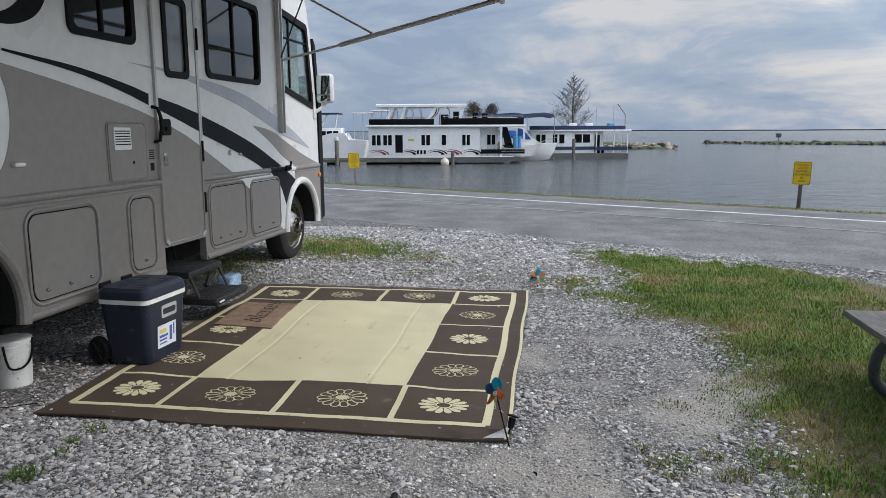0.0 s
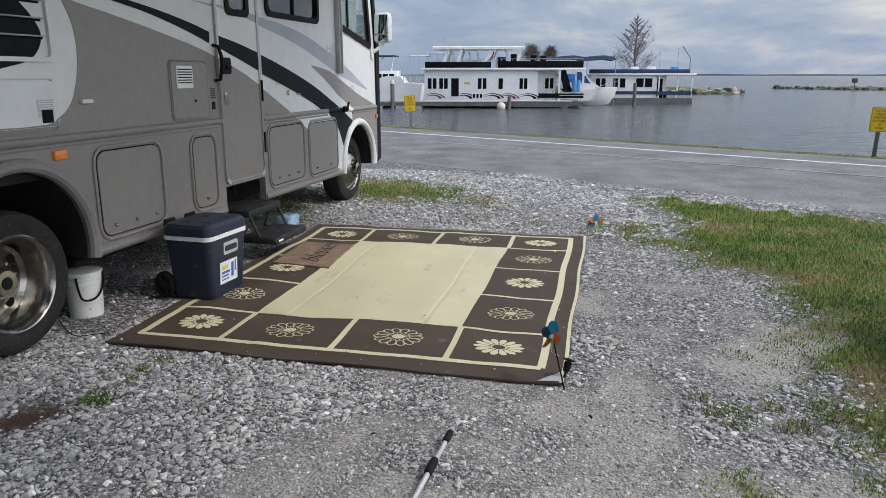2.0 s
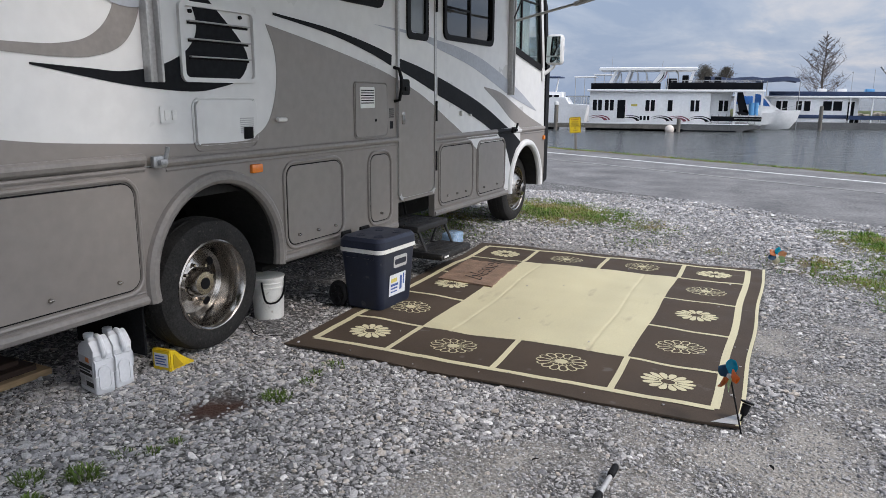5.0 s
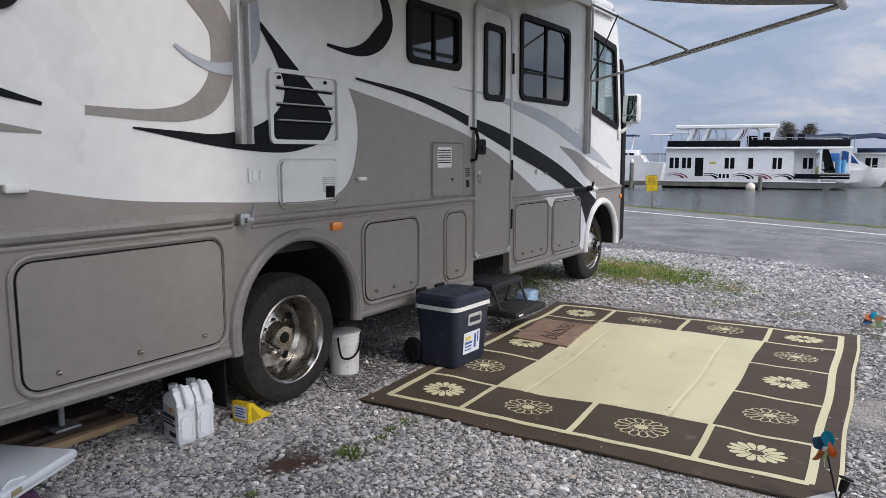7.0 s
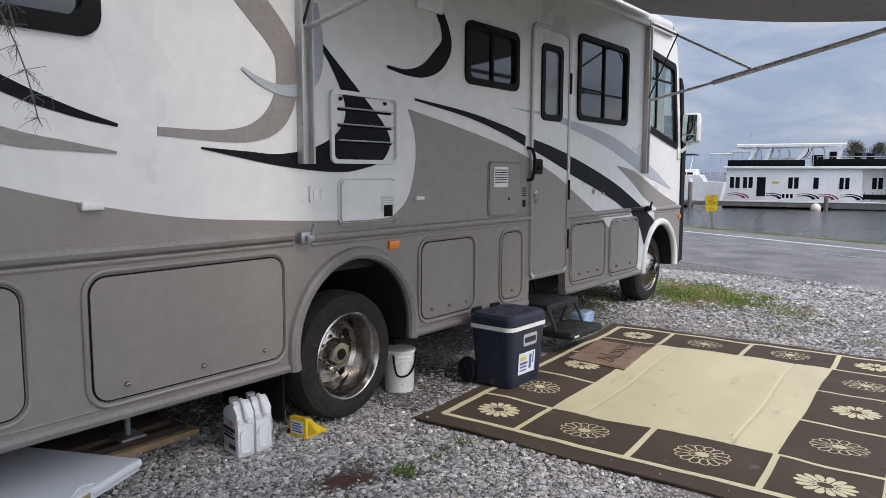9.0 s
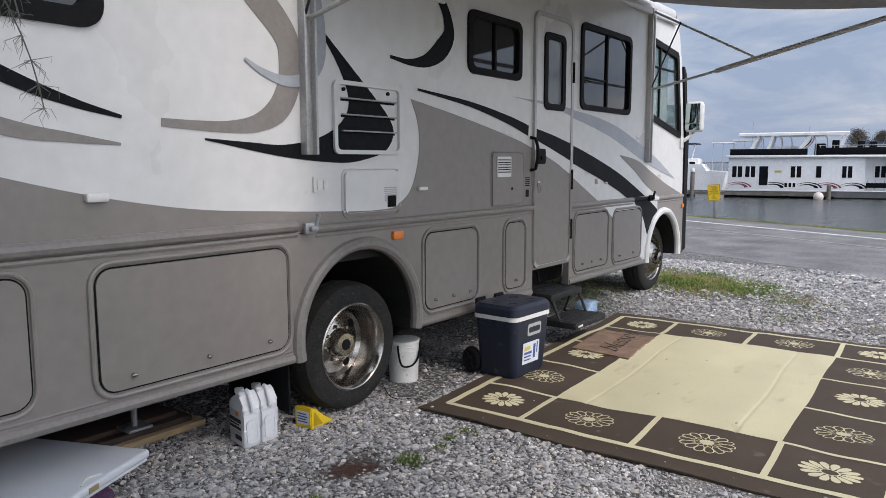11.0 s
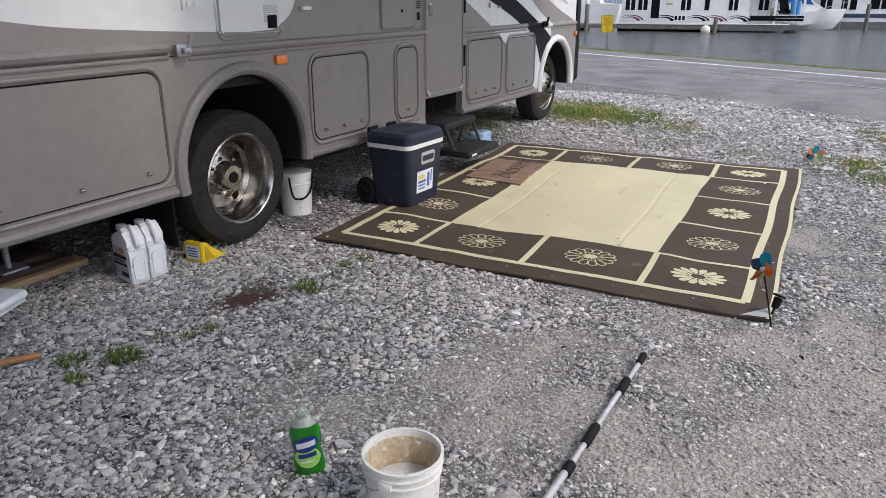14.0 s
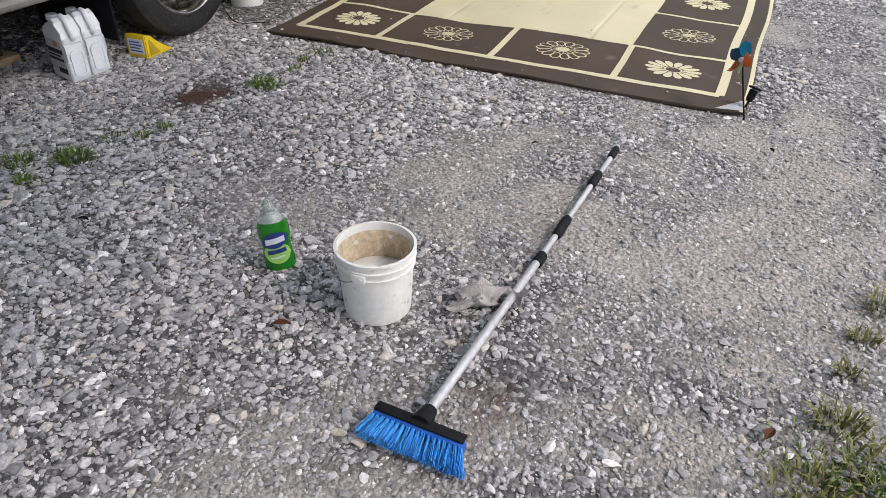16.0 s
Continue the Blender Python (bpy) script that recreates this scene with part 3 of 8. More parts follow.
def band(name, ctr, x, mat, label, n=8):
    """A tapering swoosh along (y, z, half width)."""
    p = spline(ctr, n)
    L_, R_ = [], []
    for i, (y, z, w) in enumerate(p):
        a, b = p[max(0, i - 1)], p[min(len(p) - 1, i + 1)]
        d = Vector((b[0] - a[0], b[1] - a[1])).normalized()
        L_.append((y - d.y * w, z + d.x * w))
        R_.append((y + d.y * w, z - d.x * w))
    bm = bmesh.new()
    slab_x(bm, L_ + R_[::-1], x - 0.002, x)
    part(name, bm, mat, rv, label, angle=20)


edge = spline([(REAR, 2.2), (0.4, 1.82), (1.41, 1.50), (2.15, 1.345), (2.8, 1.29), (3.4, 1.262), (3.7, 1.27), (3.89, 1.36), (3.985, 1.58), (3.985, 1.80), (3.91, 1.97)], 7)
edge2 = spline([(3.91, 1.97), (4.45, 1.885), (5.0, 1.785), (5.46, 1.68), (6.11, 1.46), (6.78, 1.165)], 6)[1:]
full = edge + edge2
in_rear = [p for p in full if p[0] < 5.48] + [(5.485, 1.675), (5.485, 1.166), (REAR, 1.166)]
decal("taupe_field", in_rear, 0.003, TAUPE, "taupe painted field with a curved edge")
decal("taupe_field", [(6.16, 1.44), (6.4, 1.335), (6.78, 1.168), (6.16, 1.168)], 0.003, TAUPE, "taupe painted field with a curved edge")
decal("white_flash", spline([(6.82, 1.132), (7.2, 0.93), (7.55, 0.7), (7.9, 0.47)], 6) + [(8.03, 0.5), (8.05, 0.66), (8.12, 0.8), (8.3, 0.97), (8.3, 1.11), (7.9, 1.13)], 0.015, WHITE, "white flash on the lower panel")
decal("charcoal_wedge", spline([(7.62, 1.13), (7.85, 0.98), (8.03, 0.72)], 5) + spline([(8.06, 0.78), (8.16, 0.92), (8.3, 1.0), (8.2, 1.06), (8.05, 1.13)], 4), 0.017, CHARCOAL, "charcoal wedge behind the front wheel")
up = spline([(3.98, 2.045), (4.60, 1.995), (5.14, 1.915), (5.5, 1.84), (6.1, 1.73), (6.7, 1.59), (7.3, 1.42), (7.95, 1.18)], 5)
dn = spline([(3.98, 2.03), (4.6, 1.955), (5.1, 1.855), (5.5, 1.745), (6.1, 1.575), (6.7, 1.415), (7.2, 1.27), (7.45, 1.18)], 5)


def between(lo, hi):
    a, b = [p for p in up if lo <= p[0] <= hi], [p for p in dn if lo <= p[0] <= hi]
    return a + b[::-1]


decal("charcoal_swoosh", between(3.9, 5.48), 0.006, CHARCOAL, "charcoal vinyl swoosh")
decal("charcoal_swoosh", between(6.16, 8.0), 0.006, CHARCOAL, "charcoal vinyl swoosh")
decal("grey_wing", spline([(7.26, 1.63), (7.7, 1.575), (8.11, 1.45), (8.55, 1.31), (9.1, 1.17)], 5) + spline([(8.35, 1.168), (8.0, 1.29), (7.65, 1.46), (7.26, 1.62)], 5), 0.004, GREYV, "warm grey vinyl wing")
decal("slate_stripe", spline([(6.16, 2.03), (6.7, 1.985), (7.31, 1.88), (8.2, 1.62), (8.86, 1.36)], 6) + spline([(8.8, 1.365), (8.3, 1.47), (7.94, 1.55), (7.0, 1.81), (6.16, 1.965)], 6), 0.003, SLATE, "pale slate vinyl stripe")
decal("slate_stripe", [(5.16, 2.075), (5.48, 2.07), (5.48, 2.05)], 0.003, SLATE, "pale slate vinyl stripe")
band("grey_swoosh", [(2.11, 1.742, 0.02), (2.3, 1.735, 0.024), (2.48, 1.735, 0.03), (2.65, 1.758, 0.045), (2.79, 1.83, 0.068), (2.87, 1.95, 0.075), (2.89, 2.1, 0.075), (2.86, 2.24, 0.08), (2.68, 2.42, 0.085), (2.43, 2.63, 0.09), (2.1, 2.85, 0.09)], 0.004, GREYV, "warm grey vinyl swoosh")
band("slate_swoosh", [(2.59, 2.085, 0.008), (2.7, 2.03, 0.018), (2.85, 1.995, 0.028), (3.0, 2.02, 0.036), (3.1, 2.12, 0.04), (3.12, 2.3, 0.035), (3.1, 2.5, 0.02)], 0.007, SLATE, "pale slate vinyl swoosh")
decal("charcoal_crescent", spline([(2.34, 1.675), (2.62, 1.66), (2.84, 1.652), (3.10, 1.70), (3.28, 1.80), (3.335, 1.93), (3.25, 2.12), (3.085, 2.33)], 6) + spline([(3.1, 2.33), (3.3, 2.17), (3.52, 1.99), (3.68, 1.85), (3.735, 1.74), (3.66, 1.63), (3.5, 1.58), (3.27, 1.553), (2.84, 1.585), (2.34, 1.665)], 6), 0.004, CHARCOAL, "charcoal vinyl crescent behind the vent")
band("charcoal_hook", [(3.71, 2.22, 0.01), (3.9, 2.205, 0.02), (4.08, 2.235, 0.045), (4.23, 2.32, 0.07), (4.325, 2.43, 0.062), (4.31, 2.55, 0.045), (4.24, 2.66, 0.04)], 0.004, CHARCOAL, "charcoal vinyl hook")
band("charcoal_tail", [(1.92, 1.757, 0.008), (1.7, 1.81, 0.02), (1.43, 1.905, 0.032), (0.8, 2.18, 0.05), (0.0, 2.6, 0.06)], 0.004, CHARCOAL, "charcoal vinyl tail")
band("grey_tail", [(1.91, 1.637, 0.006), (1.7, 1.66, 0.02), (1.42, 1.7, 0.035), (0.8, 1.88, 0.05), (0.0, 2.2, 0.06)], 0.004, GREYV, "warm grey vinyl tail")


# windows
def window(loop, inner, bars, glass, label):
    fr = bmesh.new()
    ring_x(fr, loop, inner, -0.03, 0.02)
    f = part("window", fr, BLACKP, rv, label)
    bm = bmesh.new()
    slab_x(bm, inner, -0.014, -0.008)
    part("pane", bm, glass, f)
    for y0, y1, z0, z1 in bars:
        bm = bmesh.new()
        box(bm, (-0.012, y0, z0), (0.008, y1, z1), 0.004)
        part("mullion", bm, BLACKP, f)
    return f


window(rounded(0.32, 1.86, 2.12, 2.75, 0.1), rounded(0.4, 1.78, 2.2, 2.67, 0.07), [(1.05, 1.09, 2.2, 2.67)], TINT, "black-framed tinted rear window")
window(rounded(4.55, 5.285, 2.2, 2.655, 0.07), rounded(4.6, 5.235, 2.25, 2.605, 0.05), [(4.9, 4.93, 2.25, 2.605)], TINT, "black-framed tinted sliding window")
window(rounded(6.325, 7.46, 2.04, 2.83, 0.08), rounded(6.375, 7.41, 2.09, 2.78, 0.06), [(6.88, 6.915, 2.09, 2.78), (6.375, 6.88, 2.33, 2.345)], TINT, "black-framed tinted sliding window")
cab_in = [(8.05, 2.09), (8.91, 1.92), (8.92, 1.94), (8.79, 2.73), (8.76, 2.77), (8.05, 2.85)]
cw = window([(8.01, 2.03), (8.97, 1.845), (8.99, 1.9), (8.84, 2.8), (8.8, 2.84), (8.01, 2.92)], cab_in, [(8.27, 8.305, 2.06, 2.83), (8.05, 8.82, 2.6, 2.62)], GLASS, "black-framed cab window")
# curtain's pale blue-green stands in for bright sky seen through the cab
bm = bmesh.new()
pts = [(-0.16 + 0.035 * math.sin(i * 1.7), 8.32 + i * 0.045) for i in range(14)]
for (xa, ya), (xb, yb) in zip(pts, pts[1:]):
    bm.faces.new([bm.verts.new(p) for p in ((xa, ya, 1.8), (xb, yb, 1.8), (xb, yb, 2.95), (xa, ya, 2.95))])
bmesh.ops.remove_doubles(bm, verts=bm.verts, dist=0.001)
part("curtain", bm, CURTAIN, cw, "pale cab curtain coloured for the bright sky beyond it")

# entry door
bm = bmesh.new()
holed_x(bm, rounded(5.51, 6.13, 0.67, 2.765, 0.085), [rounded(5.66, 5.98, 2.03, 2.62, 0.05)], -0.03, 0.016)
door = part("entry_door", bm, WHITE, rv, "narrow entry door painted white above and taupe below")
bm = bmesh.new()
ring_x(bm, rounded(5.485, 6.165, 0.645, 2.8, 0.1), rounded(5.512, 6.128, 0.672, 2.763, 0.083), -0.02, 0.024)
part("door_frame", bm, ALU, door, "aluminium door frame")
bm = bmesh.new()
box(bm, (0.0245, 5.484, 0.7), (0.027, 5.514, 1.66))
box(bm, (0.0245, 6.126, 0.7), (0.027, 6.166, 1.45))
box(bm, (0.0245, 5.56, 0.644), (0.027, 6.09, 0.673))
part("painted_frame", bm, TAUPE, door, "taupe painted lower door frame")
bm = bmesh.new()
slab_x(bm, [(5.515, 0.69), (5.6, 0.675), (6.1, 0.675), (6.125, 0.7), (6.125, 1.45), (5.9, 1.54), (5.515, 1.665)], 0.016, 0.019)
part("taupe_panel", bm, TAUPE, door, "taupe painted lower door skin")
bm = bmesh.new()
slab_x(bm, [(5.515, 1.835), (5.8, 1.79), (6.125, 1.725), (6.125, 1.572), (5.8, 1.665), (5.515, 1.742)], 0.017, 0.02)
part("charcoal_swoosh", bm, CHARCOAL, door, "charcoal vinyl swoosh")
bm = bmesh.new()
slab_x(bm, [(5.515, 2.07), (5.8, 2.06), (6.125, 2.035), (6.125, 1.97), (5.8, 2.03), (5.515, 2.05)], 0.016, 0.0185)
part("slate_stripe", bm, SLATE, door)
bm = bmesh.new()
ring_x(bm, rounded(5.635, 6.005, 2.0, 2.645, 0.06), rounded(5.69, 5.95, 2.055, 2.59, 0.035), 0.0, 0.03)
part("window_frame", bm, BLACKP, door)
bm = bmesh.new()
slab_x(bm, rounded(5.69, 5.95, 2.055, 2.59, 0.035), 0.005, 0.012)
part("pane", bm, DOORGLASS, door, "grey frosted door pane")
bm = bmesh.new()
slab_x(bm, rounded(5.545, 5.665, 1.54, 1.67, 0.025), 0.016, 0.03)
box(bm, (0.03, 5.575, 1.575), (0.045, 5.65, 1.61), 0.006)
part("latch", bm, BLACKP, door, "black door latch")
bm = bmesh.new()
rod(bm, (0.016, 5.565, 1.36), (0.028, 5.565, 1.36), 0.022)
box(bm, (0.016, 5.55, 1.3), (0.024, 5.6, 1.4), 0.006)
part("deadbolt", bm, CHROME, door)
for z in (0.95, 1.4, 2.35):
    bm = bmesh.new()
    rod(bm, (0.03, 6.15, z - 0.09), (0.03, 6.15, z + 0.09), 0.011)
    part("hinge", bm, BLACKP, door)
bm = bmesh.new()
tube(bm, [(0.0, 5.455, 1.76), (0.05, 5.455, 1.75), (0.07, 5.458, 1.68), (0.07, 5.46, 1.6), (0.05, 5.46, 1.5), (0.0, 5.46, 1.49)], 0.014, 10)
part("grab_handle", bm, BLACKP, rv, "black grab handle beside the door")


# storage compartments with locks
def compartment(y0, y1, z0, z1, locks, mat=TAUPE):
    bm = bmesh.new()
    slab_x(bm, rounded(y0 + 0.027, y1 - 0.027, z0 + 0.027, z1 - 0.027, 0.072), 0.011, 0.02)
    d = part("compartment_door", bm, mat, rv, "storage compartment door with rounded corners")
    bm = bmesh.new()
    ring_x(bm, rounded(y0 + 0.019, y1 - 0.019, z0 + 0.019, z1 - 0.019, 0.08), rounded(y0 + 0.0265, y1 - 0.0265, z0 + 0.0265, z1 - 0.0265, 0.073), 0.01, 0.0155)
    part("seal", bm, BLACK, d)
    bm = bmesh.new()
    tube(bm, [(0.014, y, z) for y, z in rounded(y0, y1, z0, z1, 0.1)], 0.013, 8, closed=True)
    part("rim", bm, mat, d)
    for ly in locks:
        bm = bmesh.new()
        rod(bm, (0.018, ly, z0 + 0.085), (0.032, ly, z0 + 0.085), 0.011)
        box(bm, (0.03, ly - 0.014, z0 + 0.08), (0.038, ly + 0.014, z0 + 0.09), 0.003)
        part("lock", bm, CHROME, d, "chrome thumb lock")


compartment(1.725, 2.84, 0.505, 1.115, (1.9, 2.3, 2.68))
compartment(0.3, 1.49, 0.53, 1.12, (0.6, 1.2))
compartment(4.01, 4.68, 0.51, 1.095, (4.14, 4.35, 4.56))
compartment(5.03, 5.37, 0.51, 1.095, (5.2,))
compartment(6.23, 6.98, 0.51, 1.09, (6.4, 6.6, 6.8))
compartment(7.09, 7.83, 0.5, 1.075, (7.25, 7.6))

# refrigerator vent
bm = bmesh.new()
ring_x(bm, rounded(3.2, 3.8, 1.605, 2.035, 0.04), rounded(3.225, 3.775, 1.63, 2.01, 0.03), 0.0, 0.022)
vent = part("refrigerator_vent", bm, WHITE, rv, "white slatted refrigerator vent over the charcoal crescent")
for z in (1.735, 1.83, 1.925):
    # no opening is cut; a black slab paints the shade inside the slot
    bm = bmesh.new()
    slab_x(bm, [(3.27, z - 0.008), (3.74, z - 0.008), (3.74, z + 0.012), (3.27, z + 0.012)], 0.0, 0.009)
    part("vent_slot", bm, BLACK, vent, "dark vent slot")
    bm = bmesh.new()
    box(bm, (0.004, 3.265, z + 0.004), (0.03, 3.745, z + 0.012), 0.003, m=None)
    part("slat", bm, GREYP, vent)
for y in (3.29, 3.68):
    bm = bmesh.new()
    rod(bm, (0.0, y, 1.985), (0.014, y, 1.985), 0.011)
    part("knob", bm, BLACKP, vent)
# water heater cover
bm = bmesh.new()
slab_x(bm, rounded(3.28, 3.775, 1.25, 1.5, 0.03), 0.0, 0.02)
wh = part("water_heater_door", bm, WHITE, rv, "white water heater door with a small vent grille")
rim = rounded(3.268, 3.785, 1.222, 1.515, 0.05, 8)
k0 = max(range(len(rim)), key=lambda i: rim[i][0] + 2 * rim[i][1] if rim[i][0] > 3.7 else -9)
for mat_, keep in ((WHITE, lambda z: z > 1.262), (TAUPE, lambda z: z <= 1.29)):
    run = [q for q in rim[k0:] + rim[:k0] if keep(q[1])] if mat_ is WHITE else [q for q in rim[27:] + rim[:9] if keep(q[1])]
    bm = bmesh.new()
    tube(bm, [(0.004, y, z) for y, z in run], 0.007, 6)
    part("rim", bm, mat_, wh)
bm = bmesh.new()
slab_x(bm, [(3.29, 1.252), (3.4, 1.2515), (3.765, 1.2515), (3.772, 1.27), (3.773, 1.3), (3.74, 1.274), (3.68, 1.262), (3.5, 1.258), (3.3, 1.263)], 0.02, 0.0215)
part("taupe_edge", bm, TAUPE, wh, "taupe painted lower edge of the door")
for i in range(8):
    bm = bmesh.new()
    box(bm, (0.02, 3.625, 1.31 + i * 0.012), (0.024, 3.74, 1.316 + i * 0.012))
    part("louvre", bm, GREYP, wh)
# opening is a raised black box, the dark inside put into its colour
bm = bmesh.new()
box(bm, (0.02, 3.65, 1.272), (0.027, 3.73, 1.345), 0.01)
part("exhaust", bm, BLACK, wh, "black exhaust opening")
# outlet plate, furnace hatch, small clips and lamps
bm = bmesh.new()
slab_x(bm, rounded(3.035, 3.165, 1.385, 1.475, 0.01), 0.0, 0.012)
ol = part("hookup_plate", bm, WHITE, rv, "white double outlet plate")
for y in (3.075, 3.125):
    bm = bmesh.new()
    slab_x(bm, rounded(y - 0.016, y + 0.016, 1.4, 1.455, 0.008), 0.012, 0.018)
    part("outlet", bm, PLASTIC, ol)
bm = bmesh.new()
slab_x(bm, rounded(4.875, 5.32, 1.225, 1.625, 0.03), 0.003, 0.014)
fh = part("furnace_hatch", bm, TAUPE, rv, "taupe furnace hatch with a white grille")
bm = bmesh.new()
tube(bm, [(0.006, y, z) for y, z in rounded(4.865, 5.33, 1.215, 1.635, 0.035)], 0.007, 6, closed=True)
part("rim", bm, TRIM, fh)
bm = bmesh.new()
slab_x(bm, rounded(4.93, 5.13, 1.44, 1.6, 0.01), 0.014, 0.02)
gr = part("grille", bm, PLASTIC, fh, "white grille")
for i in range(6):
    bm = bmesh.new()
    box(bm, (0.02, 4.94, 1.475 + i * 0.019), (0.0215, 5.12, 1.483 + i * 0.019))
    part("grille_slot", bm, BLACKP, gr)
bm = bmesh.new()
rod(bm, (0.012, 5.15, 1.345), (0.018, 5.15, 1.345), 0.012)
part("lock", bm, BLACKP, fh)
bm = bmesh.new()
for i in range(5):
    box(bm, (0.004, 5.37, 1.36 + i * 0.016), (0.0055, 5.44, 1.368 + i * 0.016))
box(bm, (0.004, 5.38, 1.27), (0.0055, 5.43, 1.33))
part("notice_sticker", bm, CHARCOAL, rv, "small dark notice sticker")
for y, z, w, h, m in ((4.01, 1.38, 0.045, 0.013, PLASTIC), (1.78, 1.405, 0.05, 0.02, PLASTIC), (3.745, 1.085, 0.05, 0.028, AMBER), (9.12, 1.02, 0.03, 0.026, AMBER), (6.7, 1.37, 0.02, 0.025, PLASTIC), (6.9, 1.35, 0.014, 0.01, PLASTIC)):
    bm = bmesh.new()
    box(bm, (0.0, y - w, z - h), (0.035, y + w, z + h), 0.01)
    part("marker_lamp" if m is AMBER else "cable_clip", bm, m, rv, "amber marker lamp" if m is AMBER else "")
for y, z in ((2.97, 1.19), (8.02, 1.16)):
    bm = bmesh.new()
    box(bm, (0.03, y - 0.045, z - 0.035), (0.06, y + 0.045, z + 0.03), 0.008)
    box(bm, (0.055, y - 0.02, z - 0.02), (0.085, y + 0.03, z + 0.01), 0.006)
    rod(bm, (0.06, y + 0.03, z), (0.075, y + 0.04, z + 0.075), 0.012)
    part("latch_bracket", bm, GALV if y < 5 else BLACKP, rv)
bm = bmesh.new()
box(bm, (0.0, 3.99, 2.63), (0.025, 4.27, 2.95), 0.012)
part("wall_vent_cover", bm, WHITE, rv, "white square vent cover")
bm = bmesh.new()
box(bm, (0.0, REAR, 3.13), (0.05, 8.7, 3.2), 0.015)
part("drip_rail", bm, WHITE, rv)


# wheels
def wheel(name, cy, x, dish, label):
    w = new(name)
    w.parent = rv
    w.empty_display_size = 0.1
    w.matrix_basis = Matrix.Translation((x, cy, 0.41)) @ pose(0, 0, 0, 0, 90, 0)
    w["label"] = label
    bm = bmesh.new()
    lathe(bm, [(0.27, 0.0), (0.3, 0.008), (0.36, 0.004), (0.388, -0.014), (0.4, -0.045), (0.405, -0.075), (0.396, -0.08), (0.396, -0.09), (0.405, -0.095), (0.405, -0.14), (0.396, -0.145), (0.396, -0.155), (0.405, -0.16), (0.4, -0.19), (0.386, -0.215), (0.3, -0.225), (0.27, -0.22)], 56, close=True)
    part("tyre", bm, TYRE, w, "black worn road tyre")
    bm = bmesh.new()
    if dish:
        lathe(bm, [(0.278, -0.1), (0.277, 0.006), (0.268, 0.012), (0.258, 0.006), (0.25, -0.01), (0.238, -0.03), (0.228, -0.08), (0.218, -0.15), (0.195, -0.172), (0.16, -0.17), (0.125, -0.15), (0.095, -0.14), (0.085, -0.09), (0.07, -0.068), (0.0, -0.065)], 48)
    else:
        lathe(bm, [(0.278, -0.1), (0.277, 0.004), (0.266, 0.01), (0.255, 0.0), (0.25, -0.03), (0.235, -0.035), (0.19, 0.01), (0.14, 0.045), (0.12, 0.05), (0.1, 0.05), (0.08, 0.055), (0.075, 0.1), (0.05, 0.11), (0.0, 0.112)], 48)
    part("rim", bm, CHROME, w, "polished steel rim")
    for k in range(8):
        a = 6.28318 * k / 8 + 0.2
        bm = bmesh.new()
        r = 0.112 if dish else 0.105
        z0 = -0.152 if dish else 0.05
        rod(bm, (r * math.cos(a), r * math.sin(a), z0), (r * math.cos(a), r * math.sin(a), z0 + 0.035), 0.012, 0.01, 6)
        part("lug_nut", bm, CHROME, w)
        if k % 2 == 0 and dish:
            # rim stays whole; a black disc paints the dark inside of the hole
            bm = bmesh.new()
            m = Matrix.Translation((0.178 * math.cos(a + 0.4), 0.178 * math.sin(a + 0.4), -0.170)) @ pose(0, 0, 0, 0, 0, math.degrees(a + 0.4))
            lathe(bm, [(0.03, 0.0), (0.028, 0.004), (0.0, 0.004)], 16, m @ Matrix.Diagonal((0.75, 1, 1, 1)))
            part("hand_hole", bm, BLACK, w)
    bm = bmesh.new()
    lathe(bm, [(0.036, 0.0), (0.034, 0.004), (0.0, 0.006)], 24, Matrix.Translation((0, 0, -0.065 if dish else 0.112)))
    part("hub_cap", bm, BLACKP, w)
    return w


wheel("rear_wheel", 3.375, -0.03, True, "dual rear wheel with a deep polished dish")
wheel("front_wheel", 8.6, -0.15, False, "front wheel with a protruding polished hub")
bm = bmesh.new()
box(bm, (-0.62, 2.86, 0.12), (-0.05, 2.875, 0.5), 0.004)
part("mud_flap", bm, BLACK, rv)
bm = bmesh.new()
rod(bm, (-0.55, 2.2, 0.12), (-0.55, 2.2, 0.62), 0.016)
box(bm, (-0.62, 2.13, 0.115), (-0.48, 2.27, 0.13), 0.004)
part("levelling_jack", bm, GALV, rv, "steel levelling jack")
bm = bmesh.new()
box(bm, (-0.75, 4.0, 0.33), (-0.2, 4.7, 0.37), 0.01)
box(bm, (-0.75, 4.05, 0.37), (-0.6, 4.12, 0.6))
part("spare_carrier", bm, UNDER, rv)

# door mirror
mir = new("door_mirror")
mir.parent = rv
mir["label"] = "white door mirror on a bracket arm"
bm = bmesh.new()
box(bm, (0.0, 9.12, 1.92), (0.22, 9.25, 2.29), 0.05, 4)
part("housing", bm, WHITE, mir)
bm = bmesh.new()
box(bm, (0.022, 9.105, 2.03), (0.198, 9.118, 2.262), 0.005)
box(bm, (0.022, 9.105, 1.945), (0.198, 9.118, 2.018), 0.005)
part("mirror_glass", bm, material("mirror_glass", (0.42, 0.5, 0.5), 0.03, metal=1, vary=0.02, bump=0), mir)
bm = bmesh.new()
tube(bm, [(0.0, 9.06, 1.8), (0.05, 9.1, 1.84), (0.1, 9.17, 1.9), (0.11, 9.18, 1.95)], 0.022, 10)
box(bm, (0.0, 9.0, 1.72), (0.02, 9.1, 1.86), 0.01)
part("bracket", bm, WHITE, mir)

